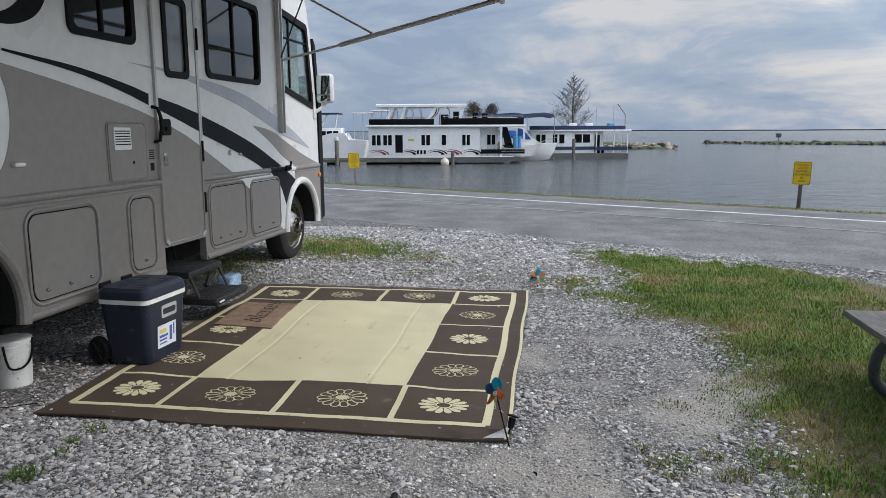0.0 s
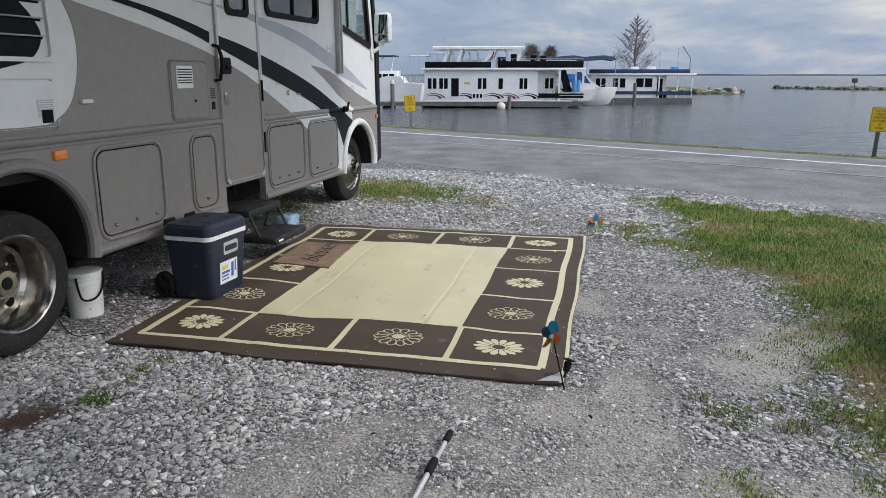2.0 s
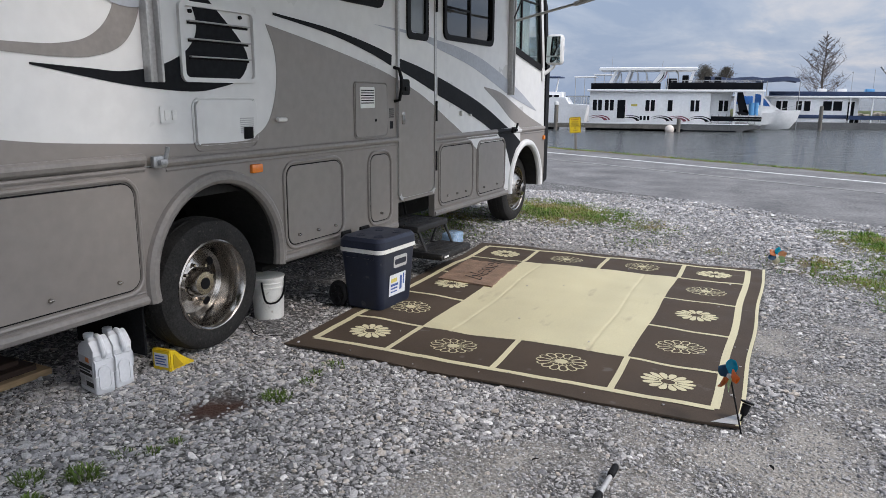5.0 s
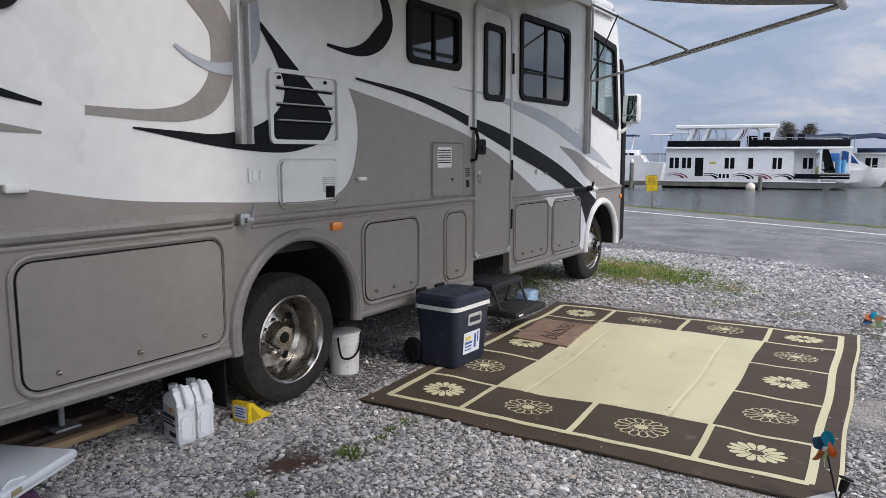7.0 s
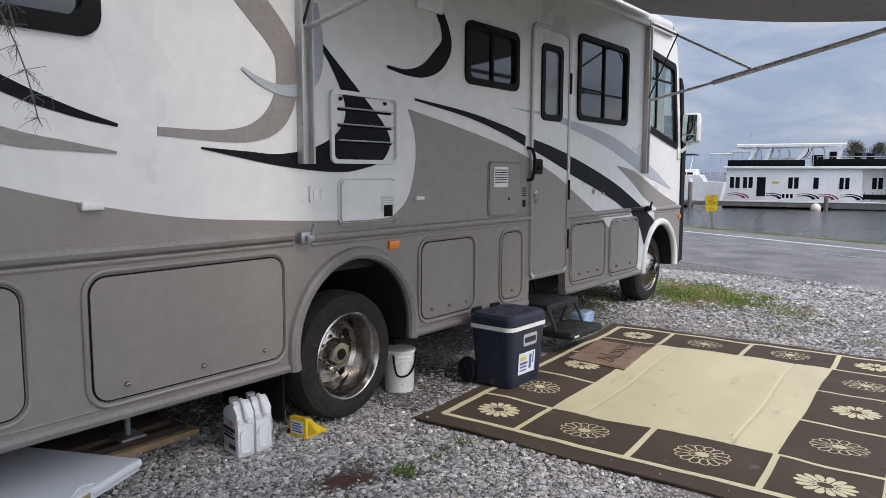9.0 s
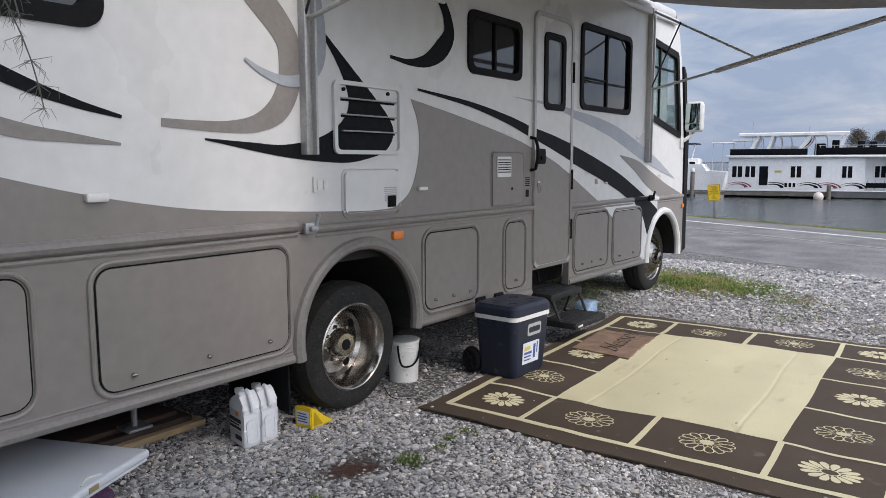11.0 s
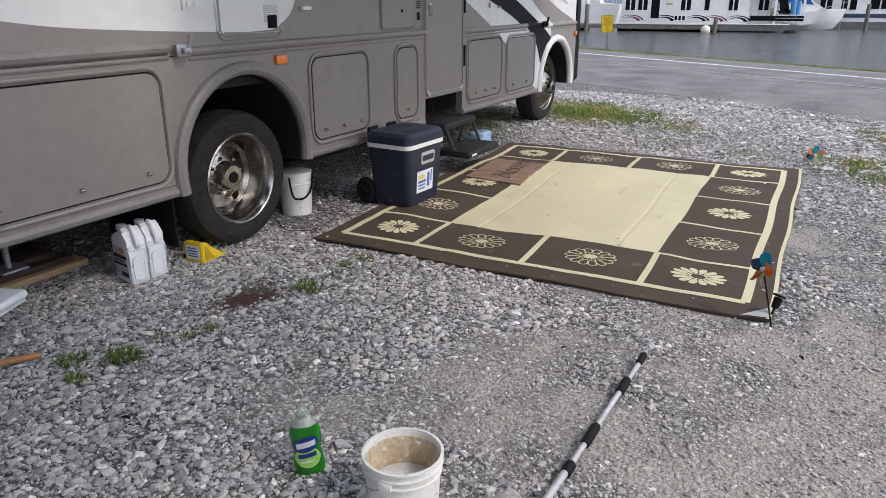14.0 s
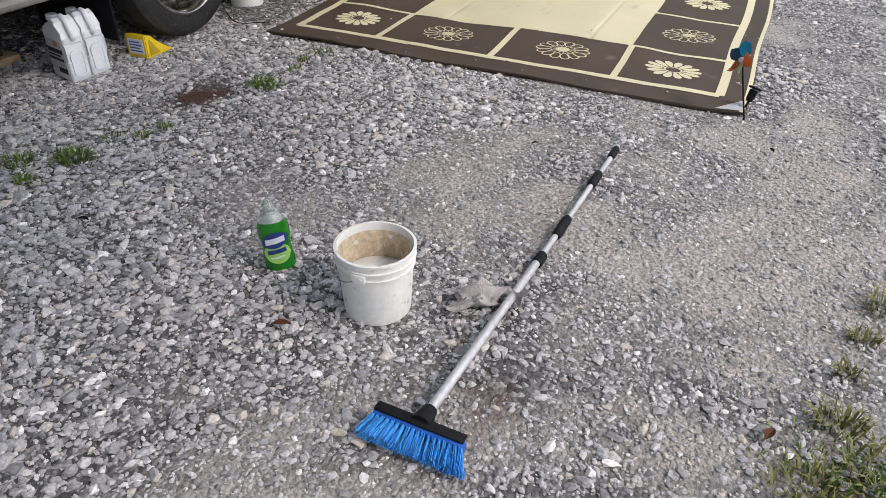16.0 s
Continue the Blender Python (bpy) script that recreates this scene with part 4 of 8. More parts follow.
# awning, rolled out
aw = new("awning")
aw.parent = rv
aw["label"] = "extended patio awning on aluminium arms"
bm = bmesh.new()
rows = []
for i in range(13):
    t = i / 12
    x, z = 0.03 + 2.42 * t, 3.27 - 0.36 * t - 0.05 * math.sin(math.pi * t)
    rows.append([bm.verts.new((x, 2.95 + 5.0 * j / 10, z - 0.02 * math.sin(math.pi * j / 10) * math.sin(math.pi * t))) for j in range(11)])
for A, B in zip(rows, rows[1:]):
    for j in range(10):
        bm.faces.new((A[j], A[j + 1], B[j + 1], B[j]))
bmesh.ops.solidify(bm, geom=bm.faces[:], thickness=0.004)
part("canopy", bm, FABRIC, aw, "dark grey vinyl awning fabric")
bm = bmesh.new()
rod(bm, (2.47, 2.85, 2.9), (2.47, 8.0, 2.9), 0.04, seg=16)
part("roller", bm, ALU, aw)
for y in (3.0, 7.95):
    bm = bmesh.new()
    box(bm, (0.0, y - 0.045, 1.6 if y < 5 else 1.55), (0.018, y + 0.045, 3.2), 0.003)
    for dy in (-0.037, 0.037):
        box(bm, (0.016, y + dy - 0.008, 1.6 if y < 5 else 1.55), (0.055, y + dy + 0.008, 3.2), 0.003)
    part("wall_rail", bm, ALU, aw, "aluminium rail on the side wall")
    bm = bmesh.new()
    rod(bm, (0.04, y, 2.34), (0.8, y, 2.505), 0.014)
    rod(bm, (0.72, y, 2.488), (2.45, y, 2.9), 0.026)
    part("support_arm", bm, ALU, aw)
    bm = bmesh.new()
    rod(bm, (0.04, y, 3.17), (1.09, y, 2.6), 0.013)
    part("rafter", bm, ALU, aw)
    bm = bmesh.new()
    rod(bm, (0.05, y - 0.03, 2.36), (0.35, y - 0.03, 3.02), 0.008)
    part("lift_rod", bm, STEELBK, aw)

# folding entry steps
stp = new("entry_step")
stp.parent = rv
stp["label"] = "black two-tread folding entry step"
for x0, x1, z in ((-0.32, 0.13, 0.42), (0.03, 0.37, 0.2)):
    bm = bmesh.new()
    box(bm, (x0, 5.62, z - 0.06), (x1, 6.2, z), 0.015)
    for i in range(6):
        box(bm, (x0 + 0.03 + i * (x1 - x0) / 7, 5.66, z), (x0 + 0.04 + i * (x1 - x0) / 7, 6.16, z + 0.004))
    part("tread", bm, STEELBK, stp)
for y in (5.66, 6.16):
    bm = bmesh.new()
    tube(bm, [(-0.35, y, 0.62), (-0.3, y, 0.4), (0.05, y, 0.4), (-0.03, y, 0.18), (0.2, y, 0.18), (0.1, y, 0.4)], 0.015, 8)
    part("side_link", bm, STEELBK, stp)
bm = bmesh.new()
box(bm, (0.38, 5.64, 0.165), (0.384, 5.72, 0.18))
part("tread_label", bm, PLASTIC, stp)


# ---- patio mat ----
BROWN = material("brown_woven_plastic", (0.074, 0.055, 0.041), 0.75, ior=1.3, vary=0.16, scale=3, fine=160, bump=0.25, spots=0.04, spot_color=(0.13, 0.115, 0.1), depth=0.002)
CREAM = material("cream_woven_plastic", (0.60, 0.55, 0.36), 0.7, vary=0.06, scale=2.2, fine=160, bump=0.25, spots=0.1, spot_color=(0.42, 0.37, 0.25), depth=0.002, stretch=(1, 0.35, 1))
# the mat's corner, its two sides and how far they are out of parallel
RO, RU, RV_, RX = Vector((0.295, 3.612)), Vector((2.651, 0.084)), Vector((-0.195, 3.468)), Vector((0.093, 0.007))
FOLDS = (0.315, 0.655)


def mat_at(u, v, lift=0.0):
    p = RO + RU * u + RV_ * v + RX * (u * v)
    wav = 0.006 * noise.noise((u * 3.2, v * 4.2, 3)) + 0.004 * noise.noise((u * 9, v * 9, 8))
    fold = sum((-0.0035 * math.exp(-((u - f - 0.006 * math.sin(v * 5)) / 0.0028) ** 2)) for f in FOLDS)
    rim = 0.012 * max(0, 1 - min(v, 1 - v) / 0.05) * (0.5 + 0.5 * math.sin(u * 15))
    p2 = p + Vector((0.006 * math.sin(v * 17), 0.008 * math.sin(u * 13)))
    return (p2.x, p2.y, height(p.x, p.y) + 0.016 + wav + fold + 0.5 * rim + lift)


def mat_uv(x, y):
    """Where a place lies on the mat, as shares of its width and length."""
    w, u, v = Vector((x, y)) - RO, 0.0, 0.0
    det = RU.x * RV_.y - RU.y * RV_.x
    for _ in range(3):
        q = w - RX * (u * v)
        u, v = (q.x * RV_.y - q.y * RV_.x) / det, (RU.x * q.y - RU.y * q.x) / det
    return u, v


rug = thing("outdoor_mat", "brown and cream woven patio mat with daisy motifs on gravel", "mat")


def draped(name, u0, u1, v0, v1, lift, mat, label="", du=0.02, thick=0.0):
    nu, nv = max(1, round((u1 - u0) / du)), max(1, round((v1 - v0) / du))
    bm = bmesh.new()
    g = [[bm.verts.new(mat_at(u0 + (u1 - u0) * i / nu, v0 + (v1 - v0) * j / nv, lift)) for i in range(nu + 1)] for j in range(nv + 1)]
    for j in range(nv):
        for i in range(nu):
            bm.faces.new((g[j][i], g[j][i + 1], g[j + 1][i + 1], g[j + 1][i]))
    if thick:
        r = bmesh.ops.extrude_face_region(bm, geom=bm.faces[:])
        bmesh.ops.translate(bm, vec=(0, 0, -thick), verts=[v for v in r["geom"] if isinstance(v, bmesh.types.BMVert)])
    return part(name, bm, mat, rug, label, angle=60)


draped("mat_base", 0, 1, 0, 1, 0.0, BROWN, "brown woven border", 0.006, 0.012)
US, VS = (0.04, 0.238, 0.497, 0.752, 0.95), (0.05, 0.197, 0.4, 0.615, 0.818, 0.965)
draped("cream_field", US[1], US[3], VS[1], VS[4], 0.0022, CREAM, "plain cream centre field", 0.0035)
hw, hv = 0.0085, 0.0062
for u in (US[0], US[4]):
    draped("stripe", u - hw, u + hw, VS[0], VS[5], 0.0025, CREAM, du=0.011)
for v in (VS[0], VS[5]):
    draped("stripe", US[0], US[4], v - hv, v + hv, 0.003, CREAM, du=0.011)
for u in US[1:4]:
    draped("stripe", u - hw * 0.8, u + hw * 0.8, VS[0], VS[1], 0.0028, CREAM, du=0.011)
    draped("stripe", u - hw * 0.8, u + hw * 0.8, VS[4], VS[5], 0.0028, CREAM, du=0.011)
for v in VS[1:5]:
    draped("stripe", US[0], US[1], v - hv * 0.7, v + hv * 0.7, 0.0028, CREAM, du=0.011)
    draped("stripe", US[3], US[4], v - hv * 0.7, v + hv * 0.7, 0.0028, CREAM, du=0.011)
draped("edge_binding", 0.992, 1.0, 0.0, 1.0, 0.002, CREAM, du=0.01)


def motif(cu, cv, solid):
    """A daisy: petals as plain or outlined drops round a heart."""
    bm = bmesh.new()
    k = 14

    def pt(r, a):
        return bm.verts.new(mat_at(cu + r * math.cos(a) / 2.75, cv + 0.86 * r * math.sin(a) / 3.61, 0.003))
    for i in range(k):
        a = 6.28318 * i / k + 0.1
        r0, r1, w = (0.048, 0.152, 0.0215) if solid else (0.06, 0.158, 0.029)

        def drop(s, inset):
            out = []
            for j in range(12):
                t = 6.28318 * j / 12
                rr = (r0 + r1) / 2 + ((r1 - r0) / 2 - inset) * math.cos(t)
                ww = (w - inset) * math.sin(t) * (0.55 + 0.45 * (rr - r0) / (r1 - r0) * 2 * 0.9)
                out.append((math.hypot(rr, ww), a + math.atan2(ww, rr)))
            return [pt(*q) for q in out]
        if solid:
            bm.faces.new(drop(1, 0.0))
        else:
            A, B = drop(1, 0.0), drop(1, 0.0075)
            for j in range(12):
                bm.faces.new((A[j], A[(j + 1) % 12], B[(j + 1) % 12], B[j]))
    if solid:
        A, B = [pt(0.05, 6.28318 * j / 20) for j in range(20)], [pt(0.04, 6.28318 * j / 20) for j in range(20)]
        for j in range(20):
            bm.faces.new((A[j], A[(j + 1) % 20], B[(j + 1) % 20], B[j]))
    else:
        bm.faces.new([pt(0.04, 6.28318 * j / 16) for j in range(16)])
        for i in range(k):
            a = 6.28318 * i / k + 0.1
            bm.faces.new([pt(0.035, a - 0.08), pt(0.075, a - 0.02), pt(0.075, a + 0.02), pt(0.035, a + 0.08)])
    part("flower_motif", bm, CREAM, rug, angle=60)


uc, vc = [(a + b) / 2 for a, b in zip(US, US[1:])], [(a + b) / 2 for a, b in zip(VS, VS[1:])]
for i, u in enumerate(uc):
    for j, v in enumerate(vc):
        if i in (0, 3) or j in (0, 4):
            motif(u, v, (i in (0, 3)) and (j in (0, 2, 4)))

# ---- writing ----
INK = material("dark_ink", (0.02, 0.018, 0.016), 0.7, vary=0.2, scale=9, fine=60, bump=0)


def writing(text, size, m, mat, parent, name="lettering", thick=0.0008, shear=0.0, squeeze=1.0, swell=0.0):
    c = bpy.data.curves.new(name, "FONT")
    c.body, c.size, c.extrude, c.align_x, c.align_y, c.shear, c.offset = text, size, thick, "CENTER", "CENTER", shear, swell
    tmp = new(name + "_tmp", c)
    me = bpy.data.meshes.new_from_object(tmp.evaluated_get(bpy.context.evaluated_depsgraph_get()))
    bpy.data.objects.remove(tmp)
    bpy.data.curves.remove(c)
    me.materials.clear()
    me.materials.append(mat)
    ob = new(name, me)
    ob.parent = parent
    ob.matrix_basis = m @ Matrix.Diagonal((squeeze, 1, 1, 1))
    return ob


# ---- doormat ----
COIR = material("coir", (0.25, 0.165, 0.115), 0.95, vary=0.3, scale=9, fine=240, bump=0.8, depth=0.004)
dm = thing("doormat", "small brown coir doormat with dark script lettering", "doormat")
bm = bmesh.new()
c0, cu, cv = Vector((0.41, 5.47)), Vector((0.50, -0.02)), Vector((-0.1, 0.81))
top, bot = [], []
for j in range(25):
    for i in range(17):
        p = c0 + cu * (i / 16) + cv * (j / 24)
        p += Vector((noise.noise((i * 0.9, j * 0.9, 1)), noise.noise((i * 0.9, j * 0.9, 5)))) * (0.01 if i in (0, 16) or j in (0, 24) else 0)
        u, v = mat_uv(p.x, p.y)
        z = mat_at(u, v)[2]
        top.append(bm.verts.new((p.x, p.y, z + 0.014 + 0.002 * noise.noise((i * 1.3, j * 1.3, 9)))))
        bot.append(bm.verts.new((p.x, p.y, z + 0.001)))
for j in range(24):
    for i in range(16):
        a = j * 17 + i
        bm.faces.new((top[a], top[a + 1], top[a + 18], top[a + 17]))
        bm.faces.new((bot[a + 17], bot[a + 18], bot[a + 1], bot[a]))
ring = [i for i in range(17)] + [j * 17 + 16 for j in range(1, 25)] + [24 * 17 + i for i in range(15, -1, -1)] + [j * 17 for j in range(23, 0, -1)]
for a, b in zip(ring, ring[1:] + ring[:1]):
    bm.faces.new((top[b], top[a], bot[a], bot[b]))
part("mat_body", bm, COIR, dm, angle=50)
mz = mat_at(0.2, 0.6)[2] + 0.0165
writing("blessed", 0.26, pose(0.65, 5.88, mz + 0.004, 0, 0, 97), INK, dm, "lettering", 0.001, 0.6, 0.95, -0.006)

# ---- cooler on wheels ----
NAVY = material("navy_plastic", (0.021, 0.026, 0.044), 0.42, ior=1.33, vary=0.12, scale=5, fine=120, bump=0.12, spots=0.1, spot_color=(0.08, 0.08, 0.09), depth=0.003)
PAPER = material("paper_label", (0.62, 0.64, 0.68), 0.6, vary=0.05, bump=0)
BLUEINK = material("blue_ink", (0.05, 0.1, 0.3), 0.6, vary=0.1, bump=0)
YELINK = material("yellow_ink", (0.6, 0.5, 0.12), 0.6, vary=0.1, bump=0)
cooler_z = mat_at(0.05, 0.3)[2]
cool = thing("wheeled_cooler", "navy plastic wheeled cooler with a white lid band", "cooler", at=Matrix.Translation((0.322, 4.68, cooler_z)) @ pose(0, 0, 0, 0, 0, -2) @ Matrix.Diagonal((0.96, 0.97, 1.17, 1)))
bm = bmesh.new()
bt, tp = rounded(-0.165, 0.165, -0.215, 0.215, 0.05), rounded(-0.19, 0.19, -0.245, 0.245, 0.055)
B0, B1, B2 = [[bm.verts.new((x, y, z)) for x, y in q] for q, z in ((rounded(-0.155, 0.155, -0.205, 0.205, 0.045), 0.0), (bt, 0.02), (tp, 0.36))]
for A, B in ((B0, B1), (B1, B2)):
    for i in range(len(A)):
        bm.faces.new((A[i], A[(i + 1) % len(A)], B[(i + 1) % len(A)], B[i]))
bm.faces.new(B0)
bm.faces.new(B2[::-1])
box(bm, (-0.13, -0.252, 0.325), (-0.02, -0.235, 0.352), 0.008)
box(bm, (0.02, -0.252, 0.325), (0.13, -0.235, 0.352), 0.008)
part("body", bm, NAVY, cool)
bm = bmesh.new()
B1, B2 = [[bm.verts.new((x, y, z)) for x, y in rounded(-0.2, 0.2, -0.255, 0.255, 0.06)] for z in (0.36, 0.385)]
for i in range(len(B1)):
    bm.faces.new((B1[i], B1[(i + 1) % len(B1)], B2[(i + 1) % len(B1)], B2[i]))
bm.faces.new(B1)
bm.faces.new(B2[::-1])
part("lid_band", bm, PLASTIC, cool, "white band under the lid")
bm = bmesh.new()
L0, L1, L2 = [[bm.verts.new((x, y, z)) for x, y in rounded(-w, w, -w - 0.055, w + 0.055, 0.06)] for w, z in ((0.2, 0.386), (0.198, 0.43), (0.178, 0.452))]
for A, B in ((L0, L1), (L1, L2)):
    for i in range(len(A)):
        bm.faces.new((A[i], A[(i + 1) % len(A)], B[(i + 1) % len(A)], B[i]))
bm.faces.new(L0)
bm.faces.new(L2[::-1])
lid = part("lid", bm, NAVY, cool)
for x, y in ((0.1, -0.14), (0.1, 0.1), (-0.06, -0.14), (-0.06, 0.1)):
    bm = bmesh.new()
    lathe(bm, [(0.038, 0.45), (0.04, 0.4535), (0.036, 0.4545), (0.033, 0.453), (0.0, 0.453)], 20, Matrix.Translation((x, y, 0)))
    part("cup_ring", bm, NAVY, lid)
for y in (-0.12, 0.12):
    bm = bmesh.new()
    tube(bm, [(-0.19, y - 0.05, 0.41), (-0.215, y - 0.05, 0.43), (-0.215, y - 0.05, 0.452), (-0.215, y + 0.05, 0.452), (-0.215, y + 0.05, 0.43), (-0.19, y + 0.05, 0.41)], 0.014, 8)
    part("handle", bm, BLACKP, cool, "black swing handle")
for y in (-0.215, 0.215):
    bm = bmesh.new()
    lathe(bm, [(0.0, -0.028), (0.066, -0.028), (0.08, -0.018), (0.084, 0.0), (0.08, 0.018), (0.066, 0.028), (0.05, 0.018), (0.02, 0.02), (0.015, 0.034), (0.0, 0.034)], 28, Matrix.Translation((-0.225, y, 0.075)) @ pose(0, 0, 0, 90 if y < 0 else -90, 0, 0))
    cw = part("wheel", bm, BLACKP, cool, "black plastic wheel")
    for k in range(6):
        a, s = k * 1.0472, -1 if y < 0 else 1
        bm = bmesh.new()
        rod(bm, (-0.225 + 0.018 * math.cos(a), y + s * 0.024, 0.075 + 0.018 * math.sin(a)), (-0.225 + 0.058 * math.cos(a), y + s * 0.024, 0.075 + 0.058 * math.sin(a)), 0.007, 0.006, 6)
        part("spoke", bm, BLACKP, cw)
bm = bmesh.new()
rod(bm, (-0.225, -0.2, 0.075), (-0.225, 0.2, 0.075), 0.01)
for y in (-0.14, 0.14):
    box(bm, (-0.24, y - 0.015, 0.06), (-0.15, y + 0.015, 0.09), 0.004)
part("axle", bm, GALV, cool)
SLOPE = pose(0, 0, 0, 0, 4.2, 0)
bd = bmesh.new()
slab_x(bd, rounded(-0.07, 0.11, 0.25, 0.325, 0.015), 0.0, 0.005)
badge = part("badge", bd, GREYP, cool, "grey badge plate", at=Matrix.Translation((0.163, 0, 0)) @ SLOPE)
bm = bmesh.new()
slab_x(bm, rounded(-0.055, 0.095, 0.27, 0.305, 0.012), 0.005, 0.007)
part("badge_bar", bm, NAVY, badge)
bm = bmesh.new()
slab_x(bm, rounded(-0.12, 0.1, 0.075, 0.21, 0.004), 0.0, 0.002)
lab = part("paper_label", bm, PAPER, cool, "white paper label with blue print", at=Matrix.Translation((0.166, 0, 0)) @ SLOPE)
for y0, y1, z0, z1, m in ((-0.1, -0.02, 0.16, 0.185, YELINK), (-0.1, 0.0, 0.135, 0.15, BLUEINK), (-0.1, -0.01, 0.115, 0.125, BLUEINK), (-0.1, -0.01, 0.095, 0.103, BLUEINK), (0.02, 0.05, 0.1, 0.19, BLUEINK), (0.065, 0.08, 0.13, 0.2, BLUEINK)):
    bm = bmesh.new()
    box(bm, (0.002, y0, z0), (0.0028, y1, z1))
    part("print_bar", bm, m, lab)

# ---- pails ----
PAIL = material("scuffed_white_plastic", (0.72, 0.71, 0.67), 0.45, vary=0.06, scale=14, fine=80, bump=0.06, spots=0.16, spot_color=(0.38, 0.34, 0.28))
RESIDUE = material("dried_tan_residue", (0.56, 0.45, 0.31), 0.85, vary=0.2, scale=14, fine=60, bump=0.3, spots=0.55, spot_color=(0.74, 0.71, 0.66))
SUDS = material("cloudy_wash_water", (0.6, 0.6, 0.58), 0.25, vary=0.06, scale=18, fine=70, bump=0.05)
WIRE = material("bail_wire", (0.3, 0.3, 0.3), 0.35, metal=0.9, vary=0.2, scale=30, fine=90, bump=0)


def pail(x, y, r0, r1, h, label, turn=0):
    p = thing("pail", label, "bucket", at=Matrix.Translation((x, y, height(x, y))) @ pose(0, 0, 0, 0, 0, turn))
    bm = bmesh.new()

    def R(z):
        return r0 + (r1 - r0) * z / h
    prof = [(0.0, 0.004), (r0 - 0.006, 0.004), (r0, 0.0), (r0 + 0.002, 0.006), (R(h * 0.74), h * 0.74), (R(h * 0.74) + 0.005, h * 0.745), (R(h * 0.76) + 0.005, h * 0.765), (R(h * 0.77), h * 0.77),
            (R(h * 0.85), h * 0.85), (R(h * 0.86) + 0.006, h * 0.855), (R(h * 0.88) + 0.006, h * 0.88), (R(h * 0.89), h * 0.885), (R(h * 0.96), h * 0.965), (r1 + 0.005, h * 0.97), (r1 + 0.005, h), (r1 - 0.003, h + 0.001),
            (r1 - 0.004, h * 0.95), (R(0.02) - 0.004, 0.012), (0.0, 0.012)]
    lathe(bm, prof, 48)
    part("shell", bm, PAIL, p)
    return p, R


wash, R = pail(2.148, 1.742, 0.097, 0.113, 0.222, "scuffed white plastic wash bucket with cloudy water", -84)
bm = bmesh.new()
lathe(bm, [(R(0.1) - 0.0048, 0.085), (R(0.19) - 0.0052, 0.2)], 48)
part("dried_residue", bm, RESIDUE, wash, "dried tan residue on the inside")
bm = bmesh.new()
lathe(bm, [(0.0, 0.11), (R(0.11) - 0.0055, 0.11)], 40)
part("wash_water", bm, SUDS, wash, "cloudy grey wash water")
for s in (-1, 1):
    bm = bmesh.new()
    rod(bm, (s * 0.108, 0, 0.175), (s * 0.121, 0, 0.175), 0.011)
    box(bm, (s * 0.112 - 0.008, -0.02, 0.166), (s * 0.112 + 0.008, 0.02, 0.19), 0.004)
    part("handle_boss", bm, PAIL, wash)
bm = bmesh.new()
tube(bm, spline([(-0.118, 0, 0.175), (-0.108, -0.05, 0.15), (-0.065, -0.112, 0.14), (0, -0.135, 0.132), (0.065, -0.112, 0.14), (0.108, -0.05, 0.15), (0.118, 0, 0.175)], 5), 0.0016, 6)
part("bail", bm, WIRE, wash, "wire bail handle")
stored, R = pail(-0.2, 4.05, 0.1, 0.115, 0.3, "white bucket with a black strap stored under the motorhome", 0)
bm = bmesh.new()
tube(bm, spline([(0.045, -0.115, 0.28), (0.06, -0.118, 0.2), (0.08, -0.11, 0.14), (0.11, -0.06, 0.13), (0.125, -0.01, 0.16), (0.122, 0.03, 0.22), (0.11, 0.05, 0.3)], 5), 0.007, 8)
part("strap", bm, BLACK, stored, "black carrying strap")
bm = bmesh.new()
lathe(bm, [(0.0, 0.302), (0.116, 0.302), (0.12, 0.296), (0.12, 0.285), (0.117, 0.284)], 40)
part("lid", bm, PAIL, stored)

# ---- dish soap ----
SOAP = material("green_soap", (0.008, 0.19, 0.01), 0.08, vary=0.12, scale=12, fine=40, bump=0, trans=0.12, coat=0.5)
CLEARP = material("clear_plastic", (0.75, 0.8, 0.76), 0.08, vary=0.03, bump=0, trans=0.8)
sz = height(1.79, 1.75)
soap = thing("dish_soap_bottle", "clear plastic bottle half full of green dish soap", "soap bottle", at=Matrix.Translation((1.772, 1.772, sz)) @ pose(0, 0, 0, 0, -4, 38) @ Matrix.Diagonal((1.12, 1.12, 0.98, 1)))


def oval(bm, prof, n=28):
    rings = [[bm.verts.new((a * math.cos(6.28318 * k / n), b * math.sin(6.28318 * k / n), z)) for k in range(n)] for a, b, z in prof]
    for A, B in zip(rings, rings[1:]):
        for k in range(n):
            bm.faces.new((A[k], A[(k + 1) % n], B[(k + 1) % n], B[k]))
    bm.faces.new(rings[0][::-1])
    bm.faces.new(rings[-1])


bm = bmesh.new()
oval(bm, [(0.034, 0.022, 0.0), (0.042, 0.027, 0.006), (0.044, 0.028, 0.04), (0.039, 0.027, 0.09), (0.044, 0.028, 0.13), (0.044, 0.028, 0.16), (0.038, 0.026, 0.184)])
part("soap_fill", bm, SOAP, soap, "green liquid soap")
bm = bmesh.new()
oval(bm, [(0.0375, 0.0258, 0.1845), (0.028, 0.021, 0.2), (0.017, 0.016, 0.214), (0.0145, 0.0145, 0.222)])
part("shoulder", bm, CLEARP, soap)
bm = bmesh.new()
lathe(bm, [(0.0, 0.222), (0.017, 0.222), (0.017, 0.238), (0.012, 0.246), (0.009, 0.256), (0.0, 0.257)], 20)
part("cap", bm, CLEARP, soap, "translucent cap")
LIME = material("lime_label", (0.3, 0.58, 0.12), 0.4, bump=0)
DEEPB = material("deep_blue_print", (0.012, 0.035, 0.17), 0.4, bump=0)


